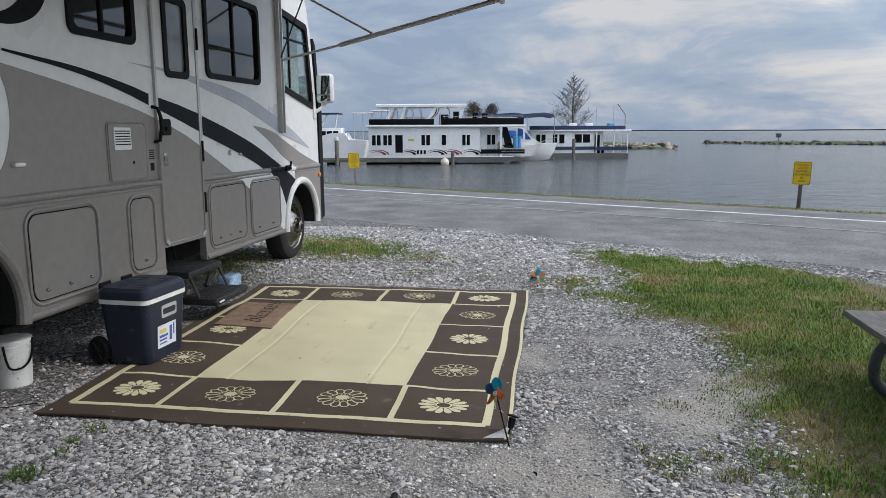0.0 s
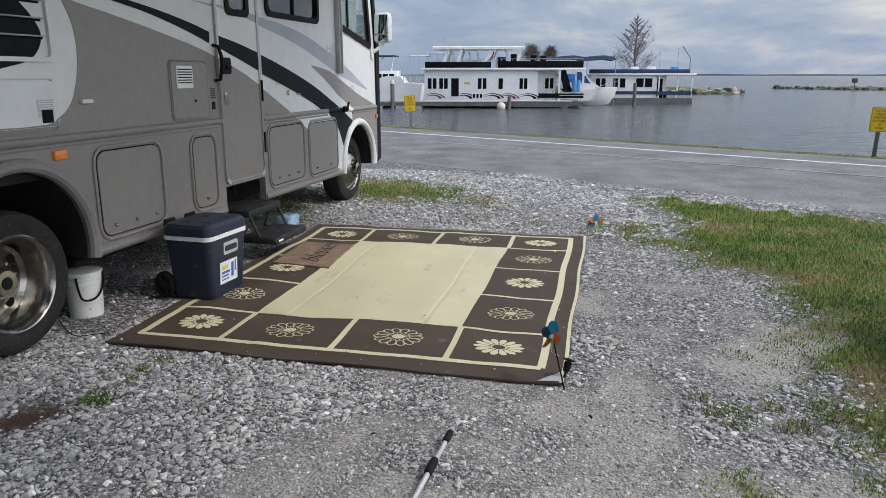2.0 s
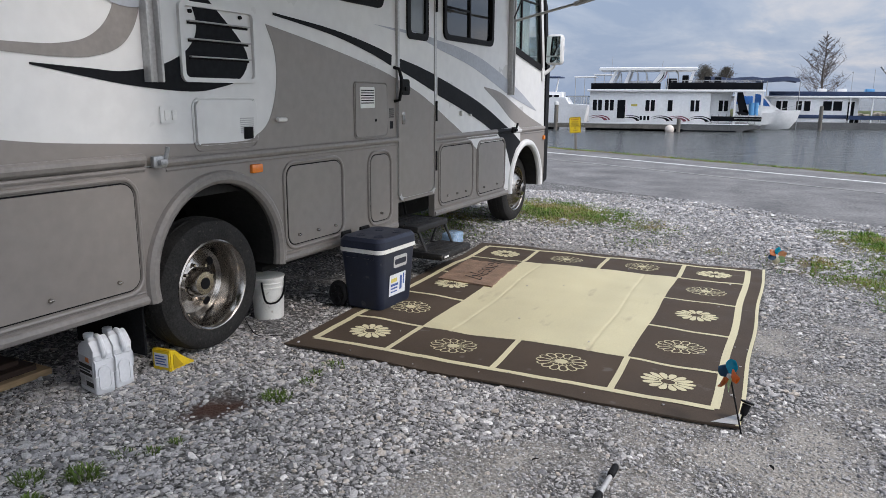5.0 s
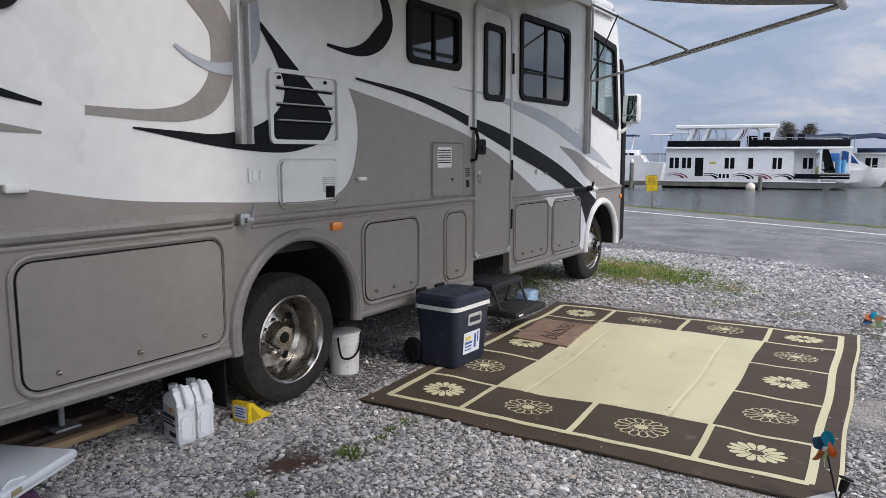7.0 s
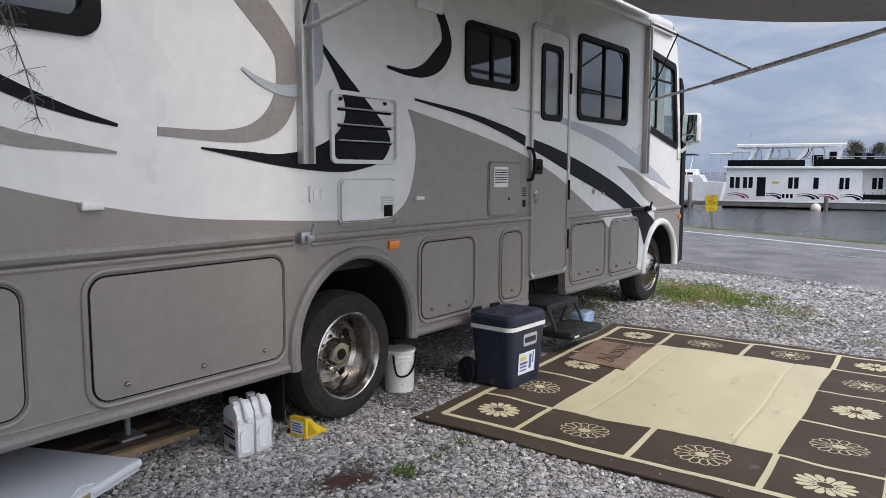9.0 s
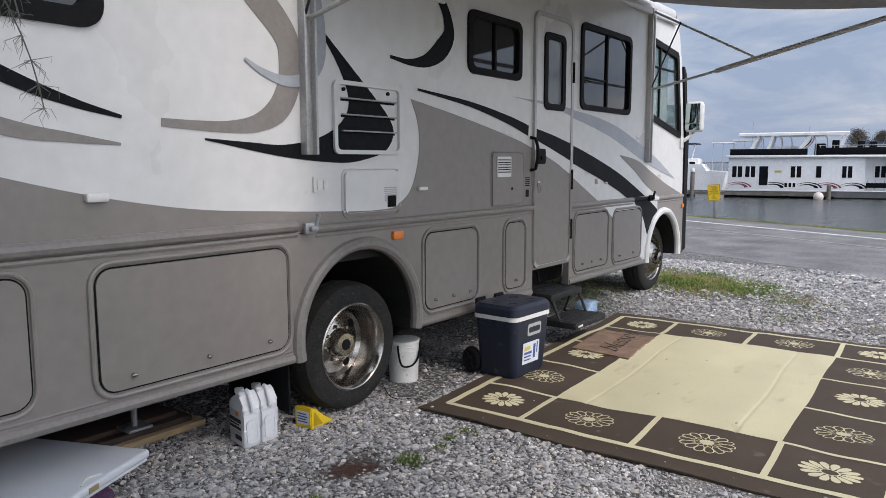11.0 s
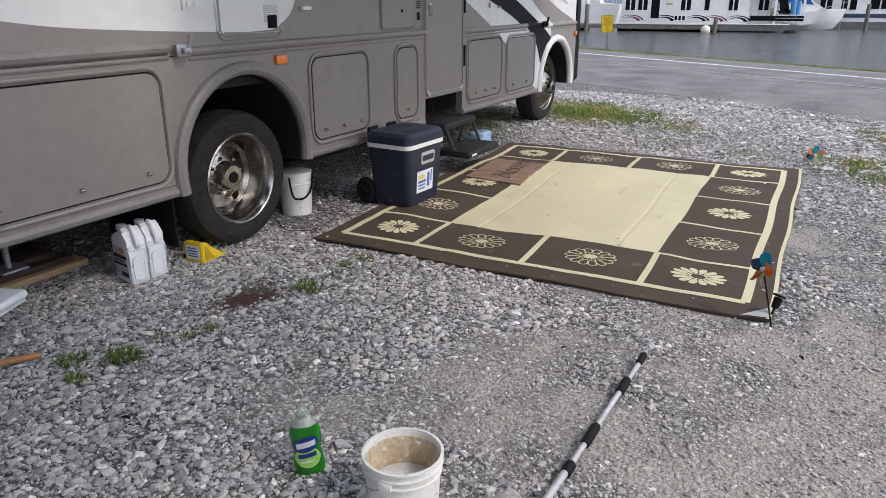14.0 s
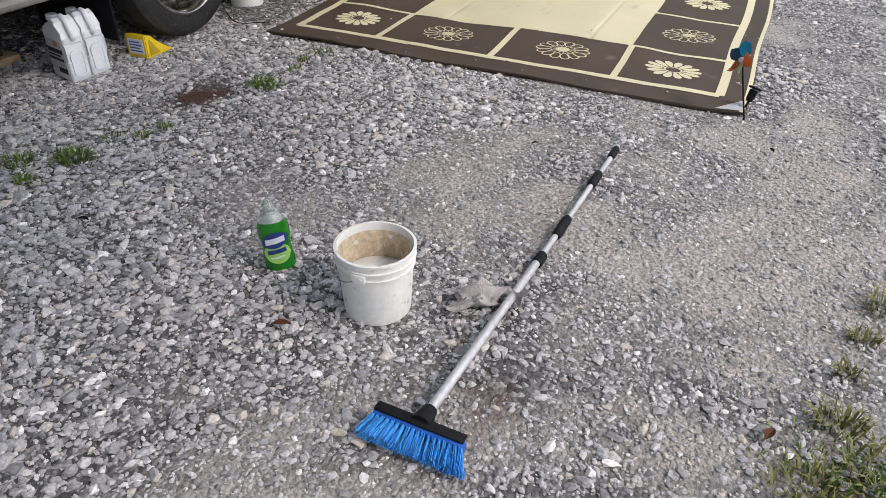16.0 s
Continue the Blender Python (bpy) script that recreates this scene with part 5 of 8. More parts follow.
def wrap(name, z0, z1, w, lift, mat, tilt=0.0, oval_=True):
    """A printed patch that follows the bottle's round front."""
    bm = bmesh.new()
    g = []
    for i in range(15):
        x = -w + 2 * w * i / 14
        h = (z1 - z0) / 2 * (math.sqrt(max(0.02, 1 - (x / (w * 1.01)) ** 2)) if oval_ else 1.0)
        c = (z0 + z1) / 2 + tilt * x
        y = -(0.0282 * math.sqrt(max(0.05, 1 - (x / 0.046) ** 2)) + lift)
        g.append([bm.verts.new((x, y, z)) for z in (c - h, c, c + h)])
    for A, B in zip(g, g[1:]):
        for k in range(2):
            bm.faces.new((A[k], B[k], B[k + 1], A[k + 1]))
    return part(name, bm, mat, soap)


wrap("label", 0.034, 0.112, 0.036, 0.001, LIME)
wrap("logo_patch", 0.094, 0.152, 0.036, 0.0018, DEEPB, 0.2)
wrap("logo_bar", 0.113, 0.133, 0.027, 0.0026, PAPER, 0.2, False)
wrap("print_bar", 0.074, 0.09, 0.026, 0.0018, DEEPB, 0.15, False)
wrap("print_bar", 0.056, 0.062, 0.02, 0.0018, PAPER, 0.15, False)

# ---- wash brush on a pole ----
BLUE = material("blue_plastic", (0.01, 0.09, 0.42), 0.4, vary=0.1, scale=12, fine=60, bump=0.06)
BRIST = material("blue_bristle", (0.04, 0.3, 0.72), 0.5, vary=0.2, scale=30, fine=120, bump=0.1, per="island")
brush = thing("wash_brush", "telescopic aluminium wash brush with blue bristles lying on gravel", "brush", at=Matrix.Translation((2.5, 1.362, 0.0)) @ pose(0, 0, 0, 0, 0, -0.2))
BH = 0.9
gz = 0.03
bm = bmesh.new()
rod(bm, (0, 0.02, gz + 0.028), (0.008, 0.78, gz + 0.006), 0.013)
part("outer_tube", bm, ALU, brush, "grey aluminium tube")
bm = bmesh.new()
rod(bm, (0.008, 0.78, gz + 0.006), (0.018, 1.6, gz), 0.0105)
part("inner_tube", bm, ALU, brush)
for y0, y1, r in ((0.75, 0.81, 0.019), (0.93, 1.06, 0.018), (1.32, 1.43, 0.018), (1.58, 1.67, 0.016)):
    bm = bmesh.new()
    n = 7
    lathe(bm, [(0.0, 0.0), (r * 0.8, 0.0)] + [(r * (1 if i % 2 else 0.93), (y1 - y0) * (i + 0.5) / n) for i in range(n)] + [(r * 0.8, y1 - y0), (0.0, y1 - y0)], 18, Matrix.Translation((0.0115 * y0, y0, gz + 0.004)) @ pose(0, 0, 0, -90, 0, 0))
    part("grip" if r > 0.016 else "end_cap", bm, BLACKP, brush, "black foam grip")
bm = bmesh.new()
box(bm, (-0.135 * BH, -0.042, 0.032), (0.135 * BH, -0.016, 0.064), 0.008)
head = part("head_block", bm, BLUE, brush, "blue brush block")
bm = bmesh.new()
box(bm, (-0.132 * BH, -0.034, 0.0645), (0.132 * BH, -0.006, 0.072), 0.003)
lathe(bm, [(0.0, -0.02), (0.03, -0.02), (0.026, 0.0), (0.018, 0.035), (0.0, 0.035)], 18, Matrix.Translation((0, 0.0, 0.058)) @ pose(0, 0, 0, -90, 0, 0))
part("bumper", bm, BLACKP, head, "black rubber bumper and socket")
rng = random.Random(5)
vv, ff = [], []
for i in range(18):
    for j in range(5):
        bx_, bz = BH * (-0.128 + 0.256 * i / 17), 0.036 + 0.006 * j
        for s in range(9):
            spread = (bx_ / 0.128) * 0.022 + rng.uniform(-0.008, 0.008)
            L_ = rng.uniform(0.032, 0.045)
            x0, z0 = bx_ + rng.uniform(-0.004, 0.004), bz + rng.uniform(-0.002, 0.002)
            x1, y1, z1 = x0 + spread, -0.045 - L_, max(0.012, z0 - 0.024 + rng.uniform(-0.006, 0.006))
            k = len(vv)
            w = 0.0011
            vv += [(x0 - w, -0.04, z0), (x0 + w, -0.04, z0), (x0, -0.04, z0 + 2 * w), (x1 - w, y1, z1), (x1 + w, y1, z1), (x1, y1, z1 + 2 * w)]
            ff += [(k, k + 1, k + 4, k + 3), (k + 1, k + 2, k + 5, k + 4), (k + 2, k, k + 3, k + 5)]
br = raw("bristles", vv, ff, BRIST, head, "soft blue bristles")
br["kind"] = "stuff"

# ---- crumpled rag ----
CLOTH = material("dirty_grey_cloth", (0.38, 0.355, 0.34), 0.95, vary=0.2, scale=18, fine=200, bump=0.4, spots=0.3, spot_color=(0.16, 0.14, 0.12))
bm = bmesh.new()
g = []
for j in range(29):
    row = []
    for i in range(29):
        u, v = i / 28 - 0.5, j / 28 - 0.5
        s = 1 + 0.3 * noise.noise((u * 3, v * 3, 2))
        x = u * 0.19 * s + 0.03 * math.sin(v * 7 + 2) + 0.012 * noise.noise((u * 7, v * 7, 11))
        y = v * 0.12 * (0.75 + 0.5 * math.cos(u * 6 + 0.8)) + 0.03 * math.sin(u * 6) + 0.05 * u
        z = 0.02 + 0.014 * (1 + math.sin(u * 13 + 2.5 * math.sin(v * 6))) + 0.012 * (1 + math.sin(v * 17 + 2 * math.sin(u * 7)))
        row.append(bm.verts.new((2.425 + x, 1.875 + y, height(2.42, 1.87) + z * (1 - 1.2 * max(0, math.hypot(u, v) - 0.3)))))
    g.append(row)
for j in range(28):
    for i in range(28):
        if math.hypot(i / 28 - 0.5, j / 28 - 0.5) < 0.5 + 0.16 * noise.noise((i * 0.2, j * 0.2, 3)):
            bm.faces.new((g[j][i], g[j][i + 1], g[j + 1][i + 1], g[j + 1][i]))
bmesh.ops.delete(bm, geom=[v for v in bm.verts if not v.link_faces], context="VERTS")
bmesh.ops.solidify(bm, geom=bm.faces[:], thickness=0.0025)
tagged(part("cleaning_rag", bm, CLOTH, angle=80), "crumpled dirty grey cleaning rag on gravel", "rag")

# ---- oil jugs ----
JUG = material("white_jug_plastic", (0.68, 0.69, 0.71), 0.4, vary=0.05, scale=8, fine=60, bump=0.08)
LABEL = material("jug_label", (0.5, 0.5, 0.52), 0.4, vary=0.05, bump=0)
RED = material("orange_print", (0.65, 0.2, 0.05), 0.5, vary=0.1, bump=0)


def jug(x, y, turn, tag):
    j = thing("oil_jug", tag, "jug", group="oil jugs by the wheel", at=Matrix.Translation((x, y, height(x, y))) @ pose(0, 0, 0, 0, 0, turn))
    bm = bmesh.new()
    side = [(-0.085, 0.0), (0.082, 0.0), (0.09, 0.012), (0.09, 0.10), (0.084, 0.105), (0.084, 0.185), (0.09, 0.19), (0.09, 0.215), (0.075, 0.235), (0.055, 0.29), (0.03, 0.305), (0.0, 0.29), (-0.02, 0.265), (-0.07, 0.255), (-0.09, 0.23), (-0.09, 0.012)]
    A = [bm.verts.new((x_, -0.05, z)) for x_, z in side]
    B = [bm.verts.new((x_, 0.05, z)) for x_, z in side]
    fa, fb = bm.faces.new(A), bm.faces.new(B[::-1])
    for i in range(len(side)):
        k = (i + 1) % len(side)
        bm.faces.new((A[i], A[k], B[k], B[i]))
    bmesh.ops.bevel(bm, geom=[e for e in bm.edges if abs(e.verts[0].co.y - e.verts[1].co.y) < 0.01], offset=0.012, segments=3, affect="EDGES", profile=0.5)
    part("body", bm, JUG, j)
    bm = bmesh.new()
    slab_x(bm, rounded(-0.03, 0.03, 0.03, 0.15, 0.02), 0.086, 0.0925)
    ring_x(bm, rounded(-0.034, 0.034, 0.026, 0.155, 0.024), rounded(-0.026, 0.026, 0.036, 0.145, 0.018), 0.088, 0.0955)
    part("grip_panel", bm, JUG, j, "moulded grip recess")
    bm = bmesh.new()
    tube(bm, spline([(0.085, 0, 0.205), (0.1, 0, 0.225), (0.085, 0, 0.262), (0.06, 0, 0.3), (0.03, 0, 0.306)], 4), 0.014, 10)
    part("handle", bm, JUG, j)
    bm = bmesh.new()
    lathe(bm, [(0.022, 0.25), (0.022, 0.275), (0.026, 0.276), (0.026, 0.3), (0.0, 0.302)], 20, Matrix.Translation((-0.055, 0, 0)))
    part("cap", bm, JUG, j)
    bm = bmesh.new()
    box(bm, (-0.075, -0.0525, 0.03), (0.07, -0.05, 0.2), 0.001)
    lb = part("label", bm, LABEL, j, "printed front label")
    for x0, x1, z0, z1, m in ((-0.072, 0.062, 0.136, 0.158, INK), (-0.072, 0.04, 0.12, 0.129, INK), (-0.072, 0.058, 0.098, 0.113, INK), (-0.072, -0.02, 0.05, 0.088, GREYP), (0.0, 0.035, 0.172, 0.197, RED), (-0.01, 0.066, 0.04, 0.066, INK), (-0.015, 0.06, 0.074, 0.09, GREYP)):
        bm = bmesh.new()
        box(bm, (x0, -0.0535, z0), (x1, -0.0525, z1))
        part("print_bar", bm, m, lb)
    return j


jug(-0.119, 2.603, -11, "white plastic oil jug with a printed label on gravel")
jug(-0.115, 2.717, -9, "plain white side of an oil jug on gravel")

# ---- wheel chock ----
YEL = material("yellow_plastic", (0.72, 0.5, 0.015), 0.45, vary=0.1, scale=12, fine=60, bump=0.08, spots=0.15, spot_color=(0.4, 0.3, 0.1))
ch = thing("wheel_chock", "yellow plastic wheel chock against the rear tyre", "wheel chock", at=Matrix.Translation((-0.045, 2.955, height(0, 3) + 0.002)) @ pose(0, 0, 0, 0, 0, 4) @ Matrix.Diagonal((1.15, 1.15, 1.2, 1)))
bm = bmesh.new()
slab_x(bm, [(0.0, 0.0), (0.17, 0.0), (0.155, 0.015), (0.09, 0.045), (0.045, 0.095), (0.0, 0.105)], -0.055, 0.06)
bmesh.ops.bevel(bm, geom=bm.edges[:], offset=0.005, segments=2, affect="EDGES")
part("wedge", bm, YEL, ch)
# pocket is a proud slab; its recess shade is the darker yellow
bm = bmesh.new()
slab_x(bm, [(0.02, 0.012), (0.085, 0.012), (0.06, 0.04), (0.03, 0.08), (0.02, 0.08)], 0.06, 0.0625)
part("side_pocket", bm, material("shaded_yellow_plastic", (0.42, 0.28, 0.01), 0.5, bump=0.05), ch)
bm = bmesh.new()
box(bm, (-0.04, -0.0015, 0.02), (0.045, 0.0, 0.085))
cl = part("sticker", bm, PAPER, ch, "white instruction sticker")
for i in range(4):
    bm = bmesh.new()
    box(bm, (-0.033, -0.0025, 0.03 + i * 0.013), (0.036 - 0.01 * (i % 2), -0.0015, 0.036 + i * 0.013))
    part("print_bar", bm, BLUEINK, cl)

# ---- folding table slid under the motorhome ----
TABLE = material("white_table_top", (0.62, 0.64, 0.67), 0.5, vary=0.05, scale=3, fine=120, bump=0.1, depth=0.002)
ft = thing("folding_table", "white moulded plastic folding table lying flat under the motorhome", "folding table", at=Matrix.Translation((-0.02, 1.985, 0.0)) @ pose(0, 0, 0, 0, 0, 24.5))
bm = bmesh.new()
box(bm, (-1.2, -1.5, 0.158), (0.0, 0.0, 0.2), 0.016, 3)
part("table_top", bm, TABLE, ft)
bm = bmesh.new()
box(bm, (-1.17, -1.48, 0.142), (-0.012, -0.012, 0.158), 0.004)
part("rim", bm, TABLE, ft)
for y in (-0.25, -1.2):
    bm = bmesh.new()
    tube(bm, [(-1.0, y, 0.15), (-1.0, y, 0.02), (-0.35, y, 0.02), (-0.35, y, 0.15)], 0.014, 8)
    part("leg_frame", bm, GALV, ft)
bm = bmesh.new()
box(bm, (-0.001, -0.42, 0.165), (0.003, -0.36, 0.192), 0.002)
part("catch", bm, material("brass_catch", (0.45, 0.36, 0.2), 0.4, metal=0.6, bump=0.05), ft, "small rusty metal catch")
bm = bmesh.new()
tube(bm, spline([(-0.03, -0.3, 0.203), (-0.055, -0.36, 0.205), (-0.03, -0.43, 0.203)], 5), 0.004, 6)
part("carry_handle", bm, PLASTIC, ft)
PURPLE = material("purple_cloth", (0.09, 0.035, 0.085), 0.9, vary=0.25, scale=14, fine=120, bump=0.4)
bm = bmesh.new()
r = bmesh.ops.create_icosphere(bm, subdivisions=4, radius=1.0)
for v in r["verts"]:
    n_ = 0.25 * noise.noise(v.co * 2.2) + 0.12 * noise.noise(v.co * 5)
    v.co = Vector((v.co.x * 0.2, v.co.y * 0.16, max(-0.06, v.co.z * 0.075))) * (1 + n_)
    v.co += Vector((-0.06, 1.62, 0.062))
tagged(part("cloth_bag", bm, PURPLE, angle=80), "crumpled dark purple cloth bag under the table", "bag")

# ---- timber ----
STICK = material("orange_brown_stick", (0.36, 0.17, 0.07), 0.6, vary=0.25, scale=18, fine=90, bump=0.2, stretch=(1, 0.2, 1))
PINE = material("pine_board", (0.42, 0.3, 0.17), 0.7, vary=0.2, scale=12, fine=90, bump=0.2, stretch=(1, 0.12, 1))
DARKW = material("dark_stained_board", (0.055, 0.035, 0.028), 0.7, vary=0.3, scale=12, fine=90, bump=0.25, stretch=(1, 0.12, 1))
bm = bmesh.new()
tube(bm, spline([(-0.32, 0.98, 0.03), (-0.1, 1.2, 0.032), (0.1, 1.47, 0.028), (0.31, 1.8, 0.03)], 6), 0.014, 10)
tagged(part("broom_stick", bm, STICK, angle=60), "reddish wooden stick lying on gravel", "stick")
for x0, x1, y0, y1, z0, z1, m, nm in ((-0.78, -0.52, 1.7, 2.62, 0.012, 0.05, PINE, "pale pine board on the ground under the motorhome"), (-0.8, -0.56, 1.65, 2.56, 0.051, 0.085, DARKW, "dark stained board stacked on a pine board"), (-0.86, -0.62, 1.6, 2.5, 0.086, 0.115, DARKW, "dark stained board on top of the stack")):
    bm = bmesh.new()
    box(bm, (x0, y0, z0), (x1, y1, z1), 0.004)
    tagged(part("board", bm, m), nm, "board", group="boards under the motorhome")

# ---- water bottle pack behind the step ----
PACK = material("printed_film", (0.35, 0.5, 0.68), 0.25, vary=0.2, scale=10, fine=40, bump=0.3, coat=0.3, spots=0.5, spot_color=(0.7, 0.74, 0.78))
bm = bmesh.new()
box(bm, (-0.24, 6.78, 0.0), (-0.08, 7.0, 0.13), 0.025, 3)
bmesh.ops.subdivide_edges(bm, edges=bm.edges[:], cuts=2, use_grid_fill=True)
for v in bm.verts:
    v.co += v.normal * 0.012 * noise.noise(v.co * 22)
    v.co.z = max(v.co.z, 0.0) + 0.012
tagged(part("water_pack", bm, PACK, angle=80), "blue and white film-wrapped pack of water bottles behind the step", "water pack")


# ---- pinwheels and the stake light ----
def pinwheel(x, y, hub, facing, cols, label, stake=True):
    p = thing("pinwheel", label, "pinwheel", group="pinwheels at the mat corners", at=Matrix.Translation((x, y, height(x, y))))
    bm = bmesh.new()
    rod(bm, (0, 0, -0.02), (hub[0], hub[1], hub[2]), 0.004, seg=8)
    part("stake", bm, BLACKP, p)
    m = Matrix.Translation(hub) @ pose(0, 0, 0, *facing)
    bm = bmesh.new()
    lathe(bm, [(0.0, -0.012), (0.012, -0.012), (0.014, 0.0), (0.01, 0.014), (0.0, 0.016)], 14, m)
    part("hub", bm, PLASTIC, p)
    for k, c in enumerate(cols):
        a = 6.28318 * k / len(cols) + 0.35
        bm = bmesh.new()
        g = []
        for i in range(8):
            t = i / 7
            r_, w = 0.012 + 0.07 * t, 0.029 * math.sin(math.pi * min(1, 0.12 + t * 0.84)) + 0.003
            g.append([bm.verts.new(m @ Matrix.Rotation(a, 4, "Z") @ Vector((r_, s * w, 0.004 + 0.014 * s * math.sin(t * 2.4) + 0.01 * t))) for s in (-1, -0.4, 0.3, 1)])
        for A, B in zip(g, g[1:]):
            for i in range(3):
                bm.faces.new((A[i], A[i + 1], B[i + 1], B[i]))
        bmesh.ops.solidify(bm, geom=bm.faces[:], thickness=0.0012)
        part("petal", bm, c, p)
    return p


TEAL = material("teal_film", (0.01, 0.33, 0.46), 0.25, vary=0.1, bump=0.02, coat=0.4)
ORNG = material("orange_film", (0.55, 0.15, 0.025), 0.3, vary=0.1, bump=0.02, coat=0.4)
NAVF = material("dark_blue_film", (0.015, 0.07, 0.14), 0.3, vary=0.1, bump=0.02, coat=0.4)
GRNF = material("pale_green_film", (0.4, 0.55, 0.32), 0.3, vary=0.1, bump=0.02, coat=0.4)
CRMF = material("cream_film", (0.65, 0.6, 0.45), 0.3, vary=0.1, bump=0.02, coat=0.4)
PEAF = material("peach_film", (0.7, 0.38, 0.2), 0.3, vary=0.1, bump=0.02, coat=0.4)
pinwheel(2.961, 3.665, (-0.081, 0.070, 0.25), (75, 0, -55), (ORNG, TEAL, NAVF, ORNG, GRNF), "teal and orange plastic pinwheel staked at the mat corner")
pinwheel(2.915, 7.38, (0.0, 0.0, 0.11), (70, 0, 10), (PEAF, TEAL, ORNG, NAVF, CRMF, GRNF), "cream, orange and blue pinwheel staked beside the mat")
lt = thing("stake_light", "small black solar stake light tipped over at the mat corner", "garden light", at=Matrix.Translation((2.943, 3.767, 0.02)) @ pose(0, 0, 0, -12, 18, 20))
bm = bmesh.new()
lathe(bm, [(0.0, 0.03), (0.014, 0.03), (0.018, 0.045), (0.02, 0.085), (0.0, 0.087)], 16)
part("lamp_body", bm, BLACKP, lt)
bm = bmesh.new()
lathe(bm, [(0.0, 0.087), (0.03, 0.09), (0.031, 0.098), (0.0, 0.104)], 16)
part("cap", bm, BLACKP, lt)
bm = bmesh.new()
rod(bm, (0, 0, -0.03), (0, 0, 0.03), 0.004, 0.006, 8)
part("spike", bm, BLACKP, lt)
bm = bmesh.new()
A = [bm.verts.new(p) for p in (mat_at(0.95, 0.002, 0.004), mat_at(0.998, 0.004, 0.004), mat_at(0.996, 0.045, 0.006))]
bm.faces.new(A)
part("turned_corner", bm, GREYP, rug, "folded grey corner of the mat")

# ---- cable along the ground ----
bm = bmesh.new()
cab = spline([(-0.22, 3.75, 0.2), (-0.08, 3.72, 0.03), (0.05, 3.66, 0.014), (0.16, 3.7, 0.02), (0.24, 3.72, 0.03)], 8)
tube(bm, cab, 0.0025, 6)
tagged(part("tie_cord", bm, BLACK), "thin black tie cord from mat corner to chassis", "cord")

# ---- dry leaf ----
LEAF = material("dry_leaf", (0.2, 0.07, 0.03), 0.7, vary=0.3, scale=30, fine=120, bump=0.2)
for i, (x, y, a, s) in enumerate(((1.96, 1.52, 30, 1.0), (3.25, 1.72, 70, 0.9), (1.02, 1.66, 10, 0.8), (3.1, 3.35, 120, 0.7), (2.2, 2.95, 50, 0.6))):
    bm = bmesh.new()
    g = []
    for k in range(7):
        t = k / 6
        w = 0.012 * math.sin(math.pi * t) + 0.0008
        g.append([bm.verts.new(((t - 0.5) * 0.055, q * w, 0.004 + 0.006 * abs(q) + 0.006 * math.sin(3 * t))) for q in (-1, 0, 1)])
    for A, B in zip(g, g[1:]):
        for q in range(2):
            bm.faces.new((A[q], A[q + 1], B[q + 1], B[q]))
    bmesh.ops.solidify(bm, geom=bm.faces[:], thickness=0.0006)
    tagged(part("leaf", bm, LEAF if i < 2 else UNDER, at=Matrix.Translation((x, y, height(x, y) + 0.014)) @ pose(0, 0, 0, 0, 0, a) @ Matrix.Diagonal((s, s, s, 1))), "curled dry brown leaf on gravel" if i < 2 else "dark dry leaf on gravel", "leaf", group="fallen leaves")

# ---- picnic table ----
GREYW = material("weathered_grey_wood", (0.2, 0.185, 0.17), 0.85, vary=0.3, scale=6, fine=60, bump=0.4, stretch=(1, 0.1, 1), spots=0.3, spot_color=(0.07, 0.065, 0.06))
STEELG = material("dark_grey_pipe", (0.07, 0.075, 0.08), 0.5, vary=0.2, scale=9, fine=60, bump=0.1)
pt_ = thing("picnic_table", "weathered wooden picnic table on bent steel legs", "picnic table")
for k, (x0, z) in enumerate(((4.93, 0.45), (6.46, 0.45))):
    bm = bmesh.new()
    box(bm, (x0, 3.0, z - 0.04), (x0 + 0.27, 5.02, z), 0.006)
    part("seat", bm, GREYW, pt_, "weathered plank seat")
for i in range(3):
    bm = bmesh.new()
    box(bm, (5.36 + i * 0.26, 3.0, 0.72), (5.36 + i * 0.26 + 0.245, 4.93, 0.76), 0.006)
    part("tabletop_plank", bm, GREYW, pt_)
for y in (3.35, 4.6):
    bm = bmesh.new()
    tube(bm, spline([(5.06, y, 0.41), (4.98, y, 0.28), (4.98, y, 0.14), (5.08, y, 0.05), (5.22, y, 0.035), (5.7, y, 0.035), (6.2, y, 0.035), (6.4, y, 0.06), (6.5, y, 0.16), (6.5, y, 0.28), (6.45, y, 0.41)], 5), 0.032, 12)
    part("leg", bm, STEELG, pt_, "bent steel pipe leg")
    bm = bmesh.new()
    tube(bm, [(5.3, y, 0.05), (5.55, y, 0.7), (6.0, y, 0.7), (6.2, y, 0.05)], 0.028, 10)
    part("top_support", bm, GALV, pt_)


# ---- warning signs ----
SIGNY = material("sign_yellow", (0.66, 0.45, 0.01), 0.5, vary=0.08, scale=9, fine=40, bump=0.02, spots=0.08, spot_color=(0.3, 0.2, 0.05))
POST = material("grey_post", (0.1, 0.095, 0.085), 0.85, vary=0.3, scale=9, fine=60, bump=0.3)
REDINK = material("red_print", (0.32, 0.02, 0.015), 0.6, bump=0)


